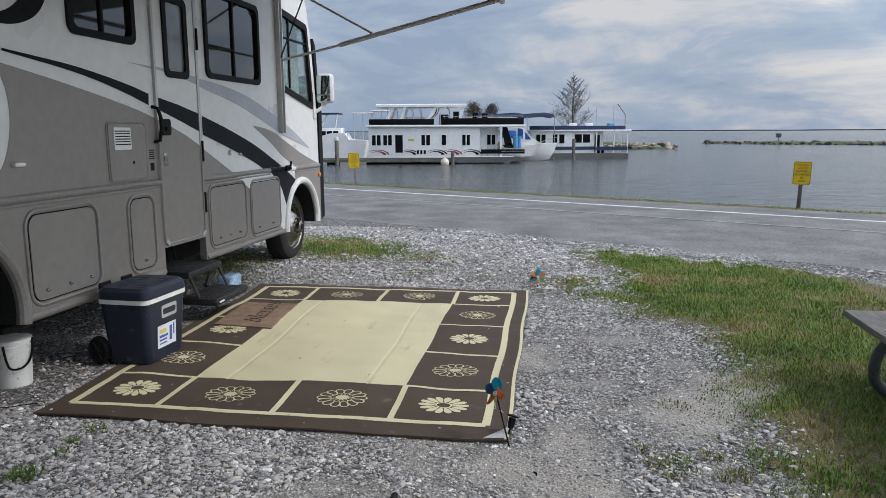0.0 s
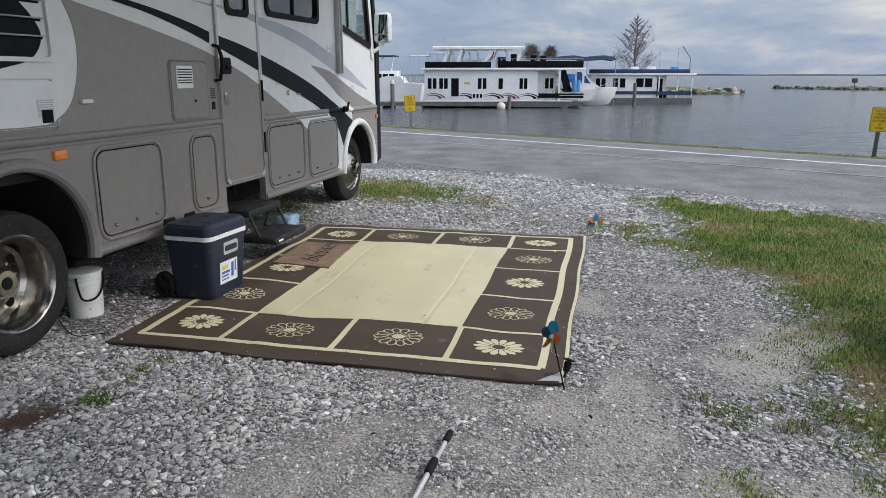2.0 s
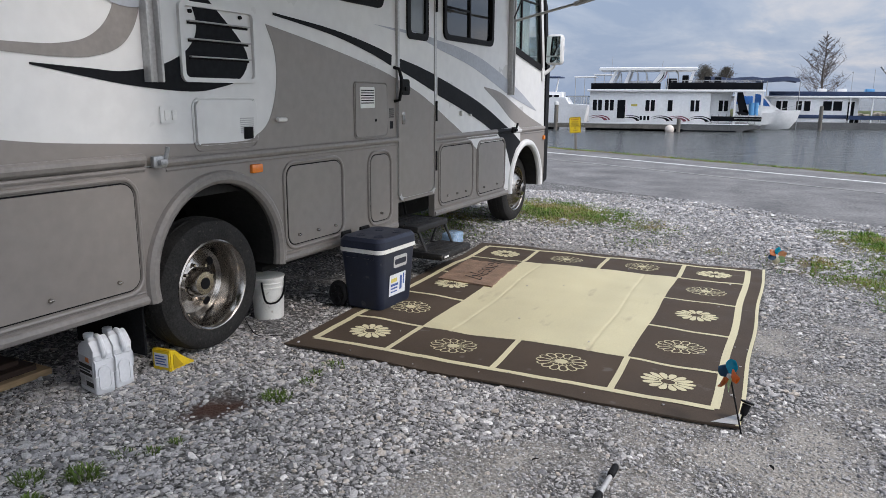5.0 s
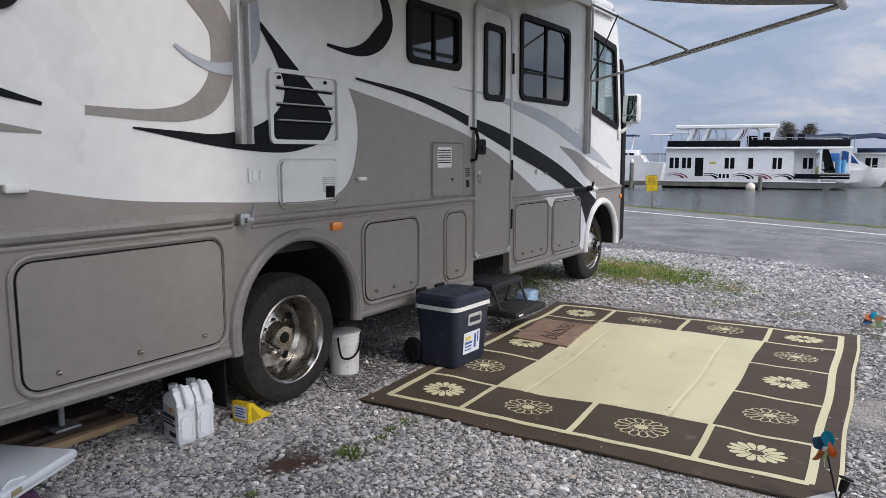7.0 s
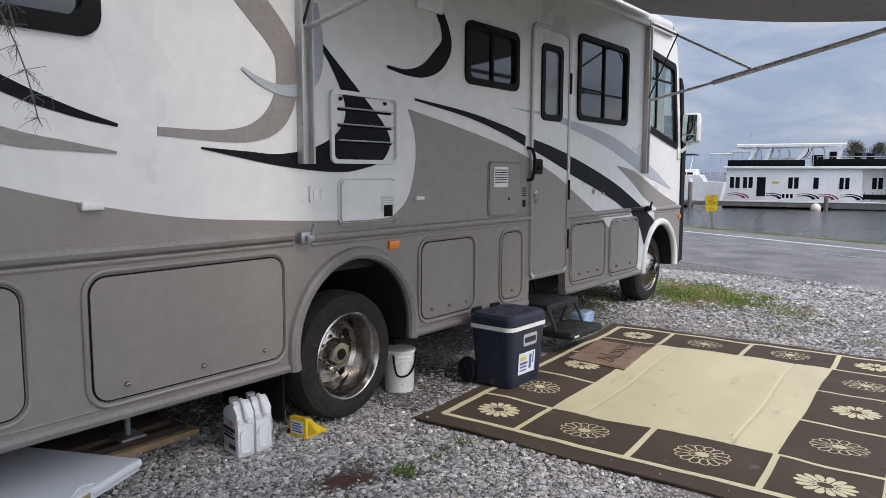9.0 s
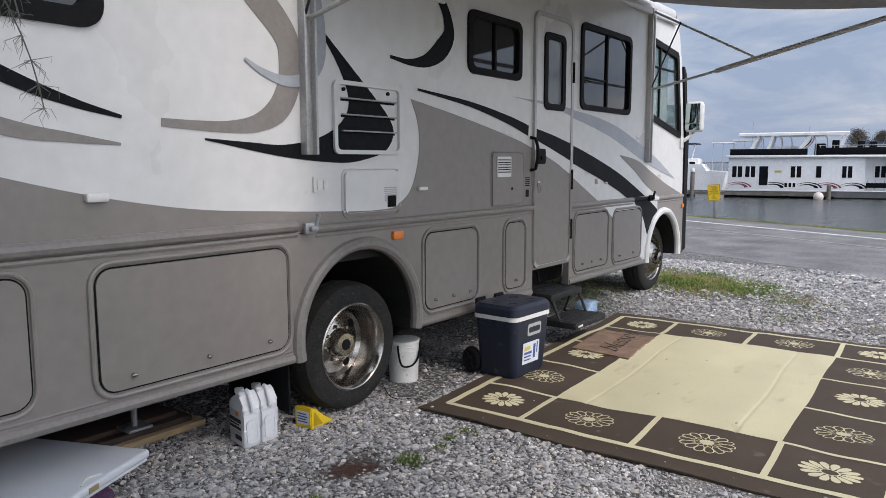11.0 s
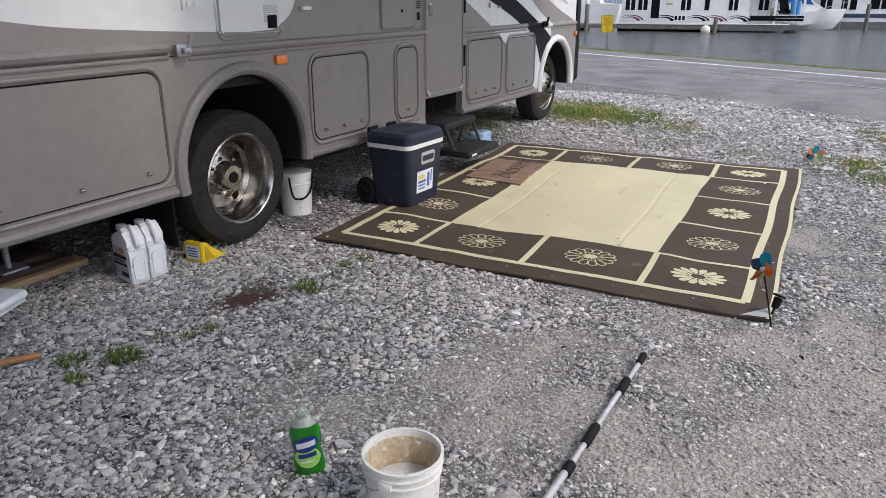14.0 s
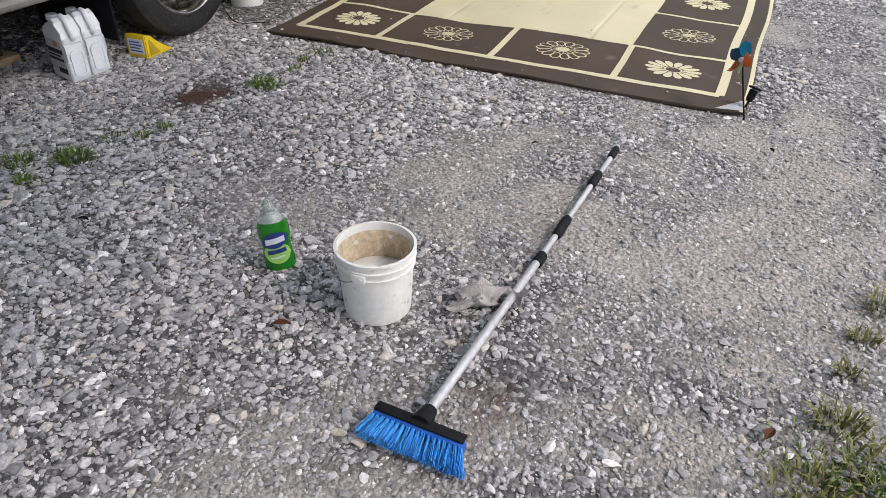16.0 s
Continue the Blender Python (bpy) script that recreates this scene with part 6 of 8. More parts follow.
def sign(x, y, yaw, lean, postmat, label):
    s = thing("warning_sign", label, "sign", group="warning signs along the shore", at=Matrix.Translation((x, y, -0.02)) @ pose(0, 0, 0, 0, lean, yaw))
    bm = bmesh.new()
    box(bm, (-0.035, 0.0, 0), (0.035, 0.05, 0.9), 0.006)
    part("post", bm, postmat, s)
    bm = bmesh.new()
    o = [bm.verts.new((u, -0.006, z)) for u, z in rounded(-0.165, 0.165, 0.5, 0.96, 0.035)]
    bm.faces.new(o)
    r = bmesh.ops.extrude_face_region(bm, geom=bm.faces[:])
    bmesh.ops.translate(bm, vec=(0, 0.004, 0), verts=[v for v in r["geom"] if isinstance(v, bmesh.types.BMVert)])
    bd = part("board", bm, SIGNY, s, "yellow sign board")
    bm = bmesh.new()
    a, b_ = rounded(-0.157, 0.157, 0.508, 0.952, 0.03), rounded(-0.15, 0.15, 0.515, 0.945, 0.026)
    A, B = [[bm.verts.new((u, -0.008, z)) for u, z in q] for q in (a, b_)]
    for i in range(len(A)):
        bm.faces.new((A[i], A[(i + 1) % len(A)], B[(i + 1) % len(A)], B[i]))
    part("border", bm, INK, bd)
    for i, (w, m) in enumerate((("WARNING", REDINK), ("SHALLOW", INK), ("WATER AREA", INK), ("NO SWIMMING", INK), ("OR", INK), ("DIVING", INK))):
        writing(w, 0.062 if i else 0.07, Matrix.Translation((0, -0.0085, 0.892 - i * 0.064)) @ pose(0, 0, 0, 90, 0, 0), m, bd, "lettering", 0.0004, 0, 0.62)
    return s


sign(7.72, 15.68, -8, 1.5, POST, "yellow warning sign on a dark post at the waterside")
sign(-3.15, 21.00, 18, -4, material("grey_wood_post", (0.24, 0.22, 0.2), 0.85, vary=0.3, bump=0.3), "yellow warning sign on a leaning grey post at the waterside")


# ---- marina across the water ----
BOATW = material("boat_white", (0.84, 0.84, 0.84), 0.35, vary=0.06, scale=0.8, fine=6, bump=0.02)
BOATG = material("pontoon_grey", (0.13, 0.13, 0.128), 0.5, vary=0.2, scale=1, fine=8, bump=0.05)
BOATB = material("boat_black_panel", (0.008, 0.009, 0.011), 0.5, ior=1.15, vary=0.2, scale=1, fine=8, bump=0.02)
NAVYC = material("navy_canvas", (0.03, 0.05, 0.11), 0.8, vary=0.2, scale=1, fine=20, bump=0.1)
BLUEC = material("blue_canvas", (0.04, 0.17, 0.5), 0.7, vary=0.15, scale=1, fine=20, bump=0.1)
SKYB = material("blue_drum", (0.1, 0.32, 0.6), 0.5, vary=0.1, scale=2, fine=20, bump=0.05)
DOCKW = material("weathered_dock", (0.15, 0.138, 0.12), 0.85, vary=0.3, scale=2, fine=20, bump=0.3)
MAROON = material("maroon_vinyl", (0.2, 0.05, 0.07), 0.4, vary=0.1, bump=0)
YAW = 10.24


def bpart(name, x0, x1, z0, z1, y0, y1, mat, parent, bev=0.0, label=""):
    bm = bmesh.new()
    box(bm, (x0, y0, z0), (x1, y1, z1), bev)
    return part(name, bm, mat, parent, label)


def bwin(wall, x0, x1, z0, z1, y, panes=2):
    """A black framed window on a cabin side."""
    w = bpart("window", x0 - 0.05, x1 + 0.05, z0 - 0.05, z1 + 0.05, y - 0.02, y + 0.02, BOATW, wall, 0.01)
    d = (x1 - x0 - 0.1 * (panes - 1)) / panes
    for i in range(panes):
        a = x0 + i * (d + 0.1)
        bpart("pane", a, a + d, z0, z1, y - 0.03, y - 0.021, BOATB, w)


def bpost(parent, x0, z0, x1, z1, y, r=0.05, mat=BOATW, name="post"):
    bm = bmesh.new()
    rod(bm, (x0, y, z0), (x1, y, z1), r, seg=8)
    return part(name, bm, mat, parent)


# the long houseboat
hb = thing("houseboat", "long white two-deck houseboat with black upper band moored at a dock", "houseboat", group="moored houseboats", at=pose(-7.76, 61.29, WATER_Z, 0, 0, YAW))
bm = bmesh.new()
A, B = [[bm.verts.new((x, y, z)) for x, z in ((-6.6, -0.2), (5.3, -0.2), (5.9, 0.18), (7.0, 0.3), (7.0, 0.5), (6.1, 0.62), (-6.6, 0.62))] for y in (0.0, 5.0)]
bm.faces.new(A), bm.faces.new(B[::-1])
for i in range(7):
    bm.faces.new((A[i], A[(i + 1) % 7], B[(i + 1) % 7], B[i]))
part("hull", bm, BOATG, hb, "grey pontoon hull")
# this dark strip paints the shadow and reflection at the hull's foot
bpart("hull_shadow_strip", -6.6, 5.2, -0.2, 0.1, -0.03, 0.0, BOATB, hb, 0.0, "dark strip in place of the hull's shadow and reflection")
bpart("rub_rail", -6.6, 6.1, 0.56, 0.64, -0.05, 0.0, BOATW, hb, 0.01)
cab = bpart("cabin", -6.4, 3.15, 0.62, 3.12, 0.35, 4.6, BOATW, hb, 0.04, "white cabin side")
for x0, x1, n in ((-6.1, -5.36, 2), (-5.12, -4.4, 2), (-1.85, -1.12, 2), (-0.1, 0.26, 1), (1.66, 2.32, 2)):
    bwin(cab, x0, x1, 1.58, 2.45, 0.35, n)
bwin(cab, -4.1, -3.46, 0.95, 2.45, 0.35, 1)
bwin(cab, -2.25, -1.48, 0.83, 1.16, 0.35, 3)
for cx in (-5.6, -3.0, -0.6, 0.7, 2.4):
    bm = bmesh.new()
    for r, w in ((0.78, 0.09), (0.58, 0.2)):
        a = [(cx + r * math.cos(radians(q)) * 1.3, 0.7 + r * 0.66 * math.sin(radians(q))) for q in range(12, 162, 10)]
        i_ = [(cx - 0.04 + (r - w * (1 - q / 165)) * math.cos(radians(q)) * 1.3, 0.7 + (r - w * (1 - q / 165)) * 0.62 * math.sin(radians(q))) for q in range(12, 162, 10)]
        A, B = [[bm.verts.new((x, 0.34, z)) for x, z in q] for q in (a, i_)]
        for i in range(len(A) - 1):
            bm.faces.new((A[i], A[i + 1], B[i + 1], B[i]))
    part("arc_stripe", bm, BOATB if cx not in (-5.6, 0.7) else MAROON, cab, "curved vinyl stripe")
bpart("logo_patch", -3.0, -2.5, 1.95, 2.12, 0.34, 0.35, YELINK, cab)
stern = bpart("stern_wall", 3.15, 4.75, 0.62, 3.12, 1.2, 4.6, BOATW, hb)
bwin(stern, 3.85, 4.55, 1.6, 2.45, 1.2, 2)
bpart("upper_deck", -6.6, 7.1, 3.12, 3.3, 0.0, 4.9, BOATW, hb, 0.04)
bpart("deck_band", -6.3, -0.75, 3.31, 3.8, 0.05, 0.12, BOATB, hb, 0.02, "black canvas deck band")
bpart("deck_band", 0.0, 6.9, 3.31, 3.85, 0.05, 0.12, BOATB, hb, 0.02, "black canvas deck band")
bpart("deck_band", 6.84, 6.9, 3.31, 3.85, 0.12, 4.8, BOATB, hb)
bm = bmesh.new()
slab_x(bm, [(0.1, 4.82), (0.1, 5.0), (1.2, 5.1), (3.6, 5.1), (4.7, 5.0), (4.7, 4.82)], -5.7, 2.0)
part("hard_top", bm, BOATW, hb, "white flybridge hard top")
for xa, za, xb, zb, w in ((-1.5, 3.3, -0.5, 4.85, 0.28), (-4.9, 3.4, -4.3, 4.85, 0.16), (-3.6, 3.6, -3.2, 4.85, 0.14), (1.4, 3.5, 1.8, 4.85, 0.1)):
    for y in (0.2, 4.4):
        bm = bmesh.new()
        A = [bm.verts.new((x, y, z)) for x, z in ((xa - w, za), (xa + w, za), (xb + w * 0.7, zb), (xb - w * 0.7, zb))]
        bm.faces.new(A)
        r = bmesh.ops.extrude_face_region(bm, geom=bm.faces[:])
        bmesh.ops.translate(bm, vec=(0, 0.12, 0), verts=[v for v in r["geom"] if isinstance(v, bmesh.types.BMVert)])
        part("arch_leg", bm, BOATW, hb)
for x in (-2.6, -1.9, 0.6, -4.0, -0.2):
    for y in (0.3, 2.6):
        bm = bmesh.new()
        tube(bm, [(x, y, 3.3), (x, y, 4.3), (x - 0.05, y, 4.6), (x - 0.25, y, 4.82)], 0.035, 6)
        part("hoop", bm, ALU, hb, "bent tube hoop")
for dx, w, m in ((-0.1, 0.1, BOATB), (0.1, 0.07, MAROON)):
    bm = bmesh.new()
    A = [bm.verts.new((-1.1 + 0.62 * t + dx + 0.18 * math.sin(t * 3.1), 0.17, 3.75 + 0.95 * t)) for t in (0, 0.25, 0.5, 0.75, 1)]
    B = [bm.verts.new((-1.1 + 0.62 * t + dx + w * math.sin(0.25 + t * 2.6) + 0.18 * math.sin(t * 3.1), 0.17, 3.75 + 0.95 * t)) for t in (0, 0.25, 0.5, 0.75, 1)]
    for i in range(4):
        bm.faces.new((A[i], B[i], B[i + 1], A[i + 1]))
    part("arch_stripe", bm, m, hb, "curved vinyl stripe")
bpart("flybridge_seat", -3.6, -1.5, 3.3, 4.0, 1.6, 2.4, BOATW, hb, 0.1, "white bench seat")
bpart("helm_console", -0.3, 0.5, 3.3, 4.2, 1.4, 2.2, BOATB, hb, 0.08, "dark helm console")
for z in (1.05, 1.3):
    bpost(hb, 5.0, z, 7.0, z, 0.0, 0.02, ALU, "rail")
for z in (4.02,):
    bpost(hb, 0.0, z, 6.9, z, 0.08, 0.02, ALU, "rail")
for k in range(8):
    bpost(hb, 0.1 + 0.95 * k, 3.8, 0.1 + 0.95 * k, 4.02, 0.08, 0.015, ALU, "rail_post")
for i in range(14):
    bpost(hb, -6.4 + i, 3.3, -6.4 + i, 4.0, 4.7, 0.02, ALU, "rail_post")
for z in (3.98,):
    bpost(hb, -6.4, z, 6.8, z, 4.7, 0.02, ALU, "rail")
for x in (4.9, 6.85):
    bpart("porch_post", x, x + 0.16, 0.62, 3.12, 0.05, 0.2, BOATW, hb)
bpart("porch_rail", 3.25, 7.0, 0.85, 1.22, 0.02, 0.06, BOATB, hb, 0.01)
for x in (3.3, 3.8, 4.4, 5.4, 6.0, 6.5):
    bpart("rail_panel", x, x + 0.05, 0.62, 1.4, 0.06, 0.1, ALU, hb)
bm = bmesh.new()
for i in range(6):
    z0, z1 = 3.1 - 0.3 * i, 2.8 - 0.3 * i
    A = [bm.verts.new(p) for p in ((5.1, 0.3, z0), (5.5 + 0.1 * i, 0.35, z0), (5.6 + 0.1 * i, 0.35, z1), (5.1 + 0.05 * i, 0.3, z1))]
    bm.faces.new(A)
bmesh.ops.remove_doubles(bm, verts=bm.verts, dist=0.2)
bmesh.ops.solidify(bm, geom=bm.faces[:], thickness=0.03)
part("drawn_curtain", bm, BOATB, hb, "black drawn porch curtain")
for x in (6.25, 6.6):
    bm = bmesh.new()
    lathe(bm, [(0, 0), (0.2, 0), (0.22, 0.25), (0.2, 0.5), (0.22, 0.75), (0.2, 1.05), (0, 1.05)], 16, Matrix.Translation((x, 0.6 + (x - 6.2), 1.25)))
    part("drum", bm, SKYB, hb, "blue plastic drum")
for x, h in ((0.9, 0.6), (2.6, 0.5), (3.4, 0.45)):
    bpart("deck_chair", x, x + 0.5, 3.85, 3.85 + h, 1.5, 2.0, BOATB, hb, 0.05)
for x, h, d in ((-4.9, 6.0, 0.1), (-0.9, 5.6, 0.2), (3.4, 5.2, 0.5), (4.2, 5.4, 0.6)):
    bpost(hb, x, 3.8, x + d, h, 2.2, 0.015, GALV, "whip_aerial")

# the cabin cruiser beside it
cr = thing("cabin_cruiser", "white cabin cruiser with blue canvas covers at its mooring", "motor boat", at=pose(-8.53, 65.49, WATER_Z - 0.19, 0, 0, YAW))
bm = bmesh.new()
rows = []
for i in range(9):
    t = i / 8
    x = 5.6 + 4.9 * t
    w = 1.45 * (1 - t ** 2.2) + 0.03
    k, d = 0.05 + 0.95 * t ** 2, 1.5 + 0.35 * t
    rows.append([bm.verts.new(p) for p in ((x - 0.5 * t, 2 - w * 0.15, 0.0 + k * 0.3), (x, 2 - w * 0.8, 0.5 + k * 0.5), (x + 0.25 * t, 2 - w, d), (x + 0.25 * t, 2 + w, d), (x, 2 + w * 0.8, 0.5 + k * 0.5))])
for A, B in zip(rows, rows[1:]):
    for i in range(5):
        bm.faces.new((A[i], A[(i + 1) % 5], B[(i + 1) % 5], B[i]))
bm.faces.new(rows[0])
bm.faces.new(rows[-1][::-1])
part("hull", bm, BOATW, cr)
bm = bmesh.new()
slab = [(5.7, 1.5), (9.2, 1.75), (8.2, 2.4), (7.4, 3.3), (6.0, 3.5), (5.7, 2.6)]
A, B = [[bm.verts.new((x, y, z)) for x, z in slab] for y in (1.0, 3.0)]
bm.faces.new(A), bm.faces.new(B[::-1])
for i in range(6):
    bm.faces.new((A[i], A[(i + 1) % 6], B[(i + 1) % 6], B[i]))
part("cabin", bm, BOATW, cr)
bm = bmesh.new()
A = [bm.verts.new((x, 0.96, z)) for x, z in ((6.95, 2.3), (8.2, 2.15), (7.75, 2.75), (7.3, 3.15), (6.95, 3.2))]
bm.faces.new(A)
bmesh.ops.solidify(bm, geom=bm.faces[:], thickness=0.03)
part("window_cover", bm, BLUEC, cr, "blue canvas window cover")
bpart("cockpit_cover", 5.6, 6.8, 2.3, 3.0, 0.9, 3.1, BLUEC, cr, 0.1, "blue canvas cockpit cover")
bpost(cr, 8.6, 1.8, 10.6, 2.4, 0.9, 0.02, ALU, "bow_rail")

# the smaller houseboat
h2 = thing("houseboat", "smaller white houseboat with navy roof band and open stern porch", "houseboat", group="moored houseboats", at=pose(-9.52, 71.05, WATER_Z - 0.44, 0, 0, YAW) @ Matrix.Diagonal((1.16, 1.16, 1.16, 1)))
bpart("hull", 7.5, 15.9, 0.3, 0.85, 0.0, 4.0, BOATG, h2, 0.0, "grey pontoon hull")
c2 = bpart("cabin", 7.6, 13.0, 0.85, 2.7, 0.25, 3.8, BOATW, h2, 0.03, "white cabin side")
for x0, x1, z0, n in ((8.0, 8.8, 1.75, 2), (9.42, 9.82, 1.7, 1), (9.98, 10.42, 1.7, 1), (11.3, 12.62, 1.75, 2)):
    bwin(c2, x0, x1, z0, 2.45, 0.25, n)
bpart("rub_band", 7.6, 13.0, 1.15, 1.42, 0.2, 0.25, NAVYC, c2, 0.01, "navy band")
bwin(bpart("stern_wall", 13.0, 13.9, 0.85, 2.7, 0.9, 3.8, BOATW, h2), 13.15, 13.6, 1.0, 2.4, 0.9, 1)
bpart("roof", 7.2, 16.1, 2.7, 2.84, 0.0, 4.0, BOATW, h2, 0.03)
bpart("roof_band", 7.4, 15.6, 2.85, 3.18, 0.1, 0.16, NAVYC, h2, 0.02, "navy canvas roof band")
bpart("roof_band", 15.55, 15.6, 2.85, 3.18, 0.16, 3.9, NAVYC, h2)
for x in (13.1, 14.6, 15.75):
    bpart("porch_post", x, x + 0.09, 0.85, 2.7, 0.05, 0.15, BOATW, h2)
bpart("porch_rail", 13.1, 15.8, 1.1, 1.4, 0.03, 0.07, NAVYC, h2)
for x in (13.5, 14.0, 15.2):
    bpart("rail_panel", x, x + 0.05, 0.85, 1.4, 0.08, 0.12, ALU, h2)
bpart("cooler_box", 13.3, 13.9, 0.85, 1.3, 0.4, 0.8, BOATB, h2, 0.05)
for x, h, d in ((14.9, 4.9, 0.0), (13.4, 4.7, 0.0), (12.0, 4.4, 0.05), (11.6, 4.1, 0.0)):
    bpost(h2, x, 2.8, x + d, h, 1.6, 0.016, GALV, "whip_aerial")
bm = bmesh.new()
tube(bm, [(15.6, 0.3, 2.85), (15.6, 0.3, 4.1), (14.95, 0.3, 5.0)], [0.05, 0.05, 0.09], 8)
part("davit", bm, GALV, h2, "dinghy davit")
for x, m in ((11.0, BOATW), (12.4, BOATW), (14.3, SKYB)):
    bpart("roof_box", x, x + 0.6, 3.0, 3.4, 1.0, 1.6, m, h2, 0.08)

# blue boat lift canopy behind
cn = thing("boat_canopy", "long blue canvas boat canopy on thin posts", "canopy", at=pose(-9.01, 68.30, WATER_Z - 0.3, 0, 0, YAW))
bm = bmesh.new()
A = [[bm.verts.new((3.1 + 7.6 * i / 8, y, z + 0.08 * math.sin(i * 2.1))) for y, z in ((0.0, 4.35), (1.5, 4.75), (3.0, 4.35))] for i in range(9)]
for P_, Q in zip(A, A[1:]):
    for i in range(2):
        bm.faces.new((P_[i], P_[i + 1], Q[i + 1], Q[i]))
bmesh.ops.solidify(bm, geom=bm.faces[:], thickness=0.1)
part("canvas", bm, NAVYC, cn, "blue canvas roof")
for x in (3.2, 4.6, 6.2, 8.0, 10.6):
    bpost(cn, x, 0.0, x, 4.4, 0.05, 0.035, GALV)

# moored boats beyond the long houseboat's bow
lb = thing("motor_yacht", "white motor yacht with a canvas top behind the dock", "motor boat", at=pose(-8.91, 67.70, WATER_Z - 0.28, 0, 0, YAW))
bm = bmesh.new()
slab = [(-13.2, 0.0), (-7.6, 0.0), (-7.2, 2.2), (-8.9, 2.3), (-9.3, 2.9), (-10.6, 2.9), (-13.4, 2.1)]
A, B = [[bm.verts.new((x, y, z)) for x, z in slab] for y in (0.0, 3.2)]
bm.faces.new(A), bm.faces.new(B[::-1])
for i in range(7):
    bm.faces.new((A[i], A[(i + 1) % 7], B[(i + 1) % 7], B[i]))
part("hull", bm, BOATW, lb)
bwin(bpart("deckhouse", -12.2, -9.6, 2.3, 3.4, 0.3, 2.9, BOATW, lb, 0.08), -11.6, -9.9, 2.65, 3.1, 0.3, 3)
for xa, xb in ((-11.6, -10.9), (-10.2, -10.0)):
    bpost(lb, xa, 3.4, xb, 4.7, 0.5, 0.07)
bpart("canvas_top", -11.9, -9.8, 4.68, 4.8, 0.1, 3.1, NAVYC, lb, 0.04)
for x in (-9.0, -8.4, -7.8, -7.3):
    bpost(lb, x, 2.2, x, 3.0, 0.1, 0.025, ALU, "rail_post")
bpost(lb, -9.2, 3.0, -7.2, 3.0, 0.1, 0.025, ALU, "rail")
for k, (x, z) in enumerate(((-8.7, 4.75), (-6.9, 4.95))):
    bm_ = thing("bimini_top", "pale blue bimini top on a moored boat", "canopy", group="bimini tops", at=pose(-9.10, 68.90, WATER_Z - 0.3, 0, 0, YAW))
    bpart("canvas", x, x + 2.0, z, z + 0.1, 0.0, 2.0, BOATW, bm_, 0.04)
    for q in (0.15, 1.0, 1.85):
        bpost(bm_, x + q, 0.1, x + q, z, 0.1, 0.03, ALU)
    bpart("side_band", x, x + 2.0, 0.0, 1.9, 1.2, 1.9, BOATW, bm_, 0.1)

# dock, piles and a mooring ball
dk = thing("dock", "weathered low timber dock with a white edge", "dock", at=pose(-7.92, 60.29, WATER_Z, 0, 0, YAW))
for i in range(22):
    x = -16.0 + i * 0.78
    bpart("deck_board", x, x + 0.75, 0.46, 0.54, 0.0, 1.1, DOCKW, dk)
bpart("edge_beam", -16.0, 1.2, 0.2, 0.45, -0.06, 0.04, DOCKW, dk)
bpart("edge_strip", -16.0, 1.2, 0.545, 0.6, -0.04, 0.04, PLASTIC, dk, 0.0, "pale rub strip")
for x in (-15, -12.2, -9.0, -5.5, -2.0, 1.0):
    bpart("float", x - 0.5, x + 0.5, -0.2, 0.2, 0.1, 1.0, BOATB, dk)
for x, y, h, capped in ((-8.75, 60.1, 2.0, 1), (-9.0, 61.0, 2.0, 0), (1.02, 60.1, 1.0, 0), (11.2, 66.6, 2.0, 0)):
    p = thing("dock_pile", "dark round timber dock pile" + (" with a white cap" if capped else ""), "pile", group="dock piles", at=pose(-7.77 + x * 0.984, y + 0.1 + x * 0.178, WATER_Z, 0, 0, 0))
    bm = bmesh.new()
    lathe(bm, [(0, -0.5), (0.16, -0.5), (0.15, h), (0.1, h + 0.03), (0, h + 0.03)], 14)
    part("shaft", bm, DOCKW, p)
    if capped:
        bm = bmesh.new()
        lathe(bm, [(0.17, h + 0.02), (0.19, h + 0.12), (0.14, h + 0.3), (0, h + 0.34)], 14)
        part("cap", bm, PLASTIC, p)
bm = bmesh.new()
lathe(bm, [(0, -0.36), (0.2, -0.3), (0.34, -0.1), (0.36, 0.06), (0.3, 0.24), (0.15, 0.36), (0.06, 0.38), (0.05, 0.44), (0, 0.44)], 24, Matrix.Translation((-7.32, 59.68, WATER_Z + 0.16)))
tagged(part("mooring_buoy", bm, material("buoy_white", (0.7, 0.62, 0.55), 0.5, vary=0.1, scale=3, bump=0.05)), "round off-white mooring buoy floating beside the dock", "buoy")

# ---- rock jetties ----
ROCK = material("jetty_rock", (0.3, 0.26, 0.21), 0.9, vary=0.3, scale=1.2, fine=9, bump=0.6, per="island", depth=0.05)
ROCKD = material("dark_jetty_rock", (0.1, 0.095, 0.085), 0.9, vary=0.3, scale=1.2, fine=9, bump=0.6, per="island", depth=0.05)
BANKG = material("jetty_grass", (0.09, 0.105, 0.04), 0.95, vary=0.35, scale=0.8, fine=9, bump=0.6, depth=0.05)
ICO = bmesh.new()
bmesh.ops.create_icosphere(ICO, subdivisions=1, radius=1)
ICO_V = np.array([v.co[:] for v in ICO.verts])
ICO_F = np.array([[v.index for v in f.verts] for f in ICO.faces])
ICO.free()


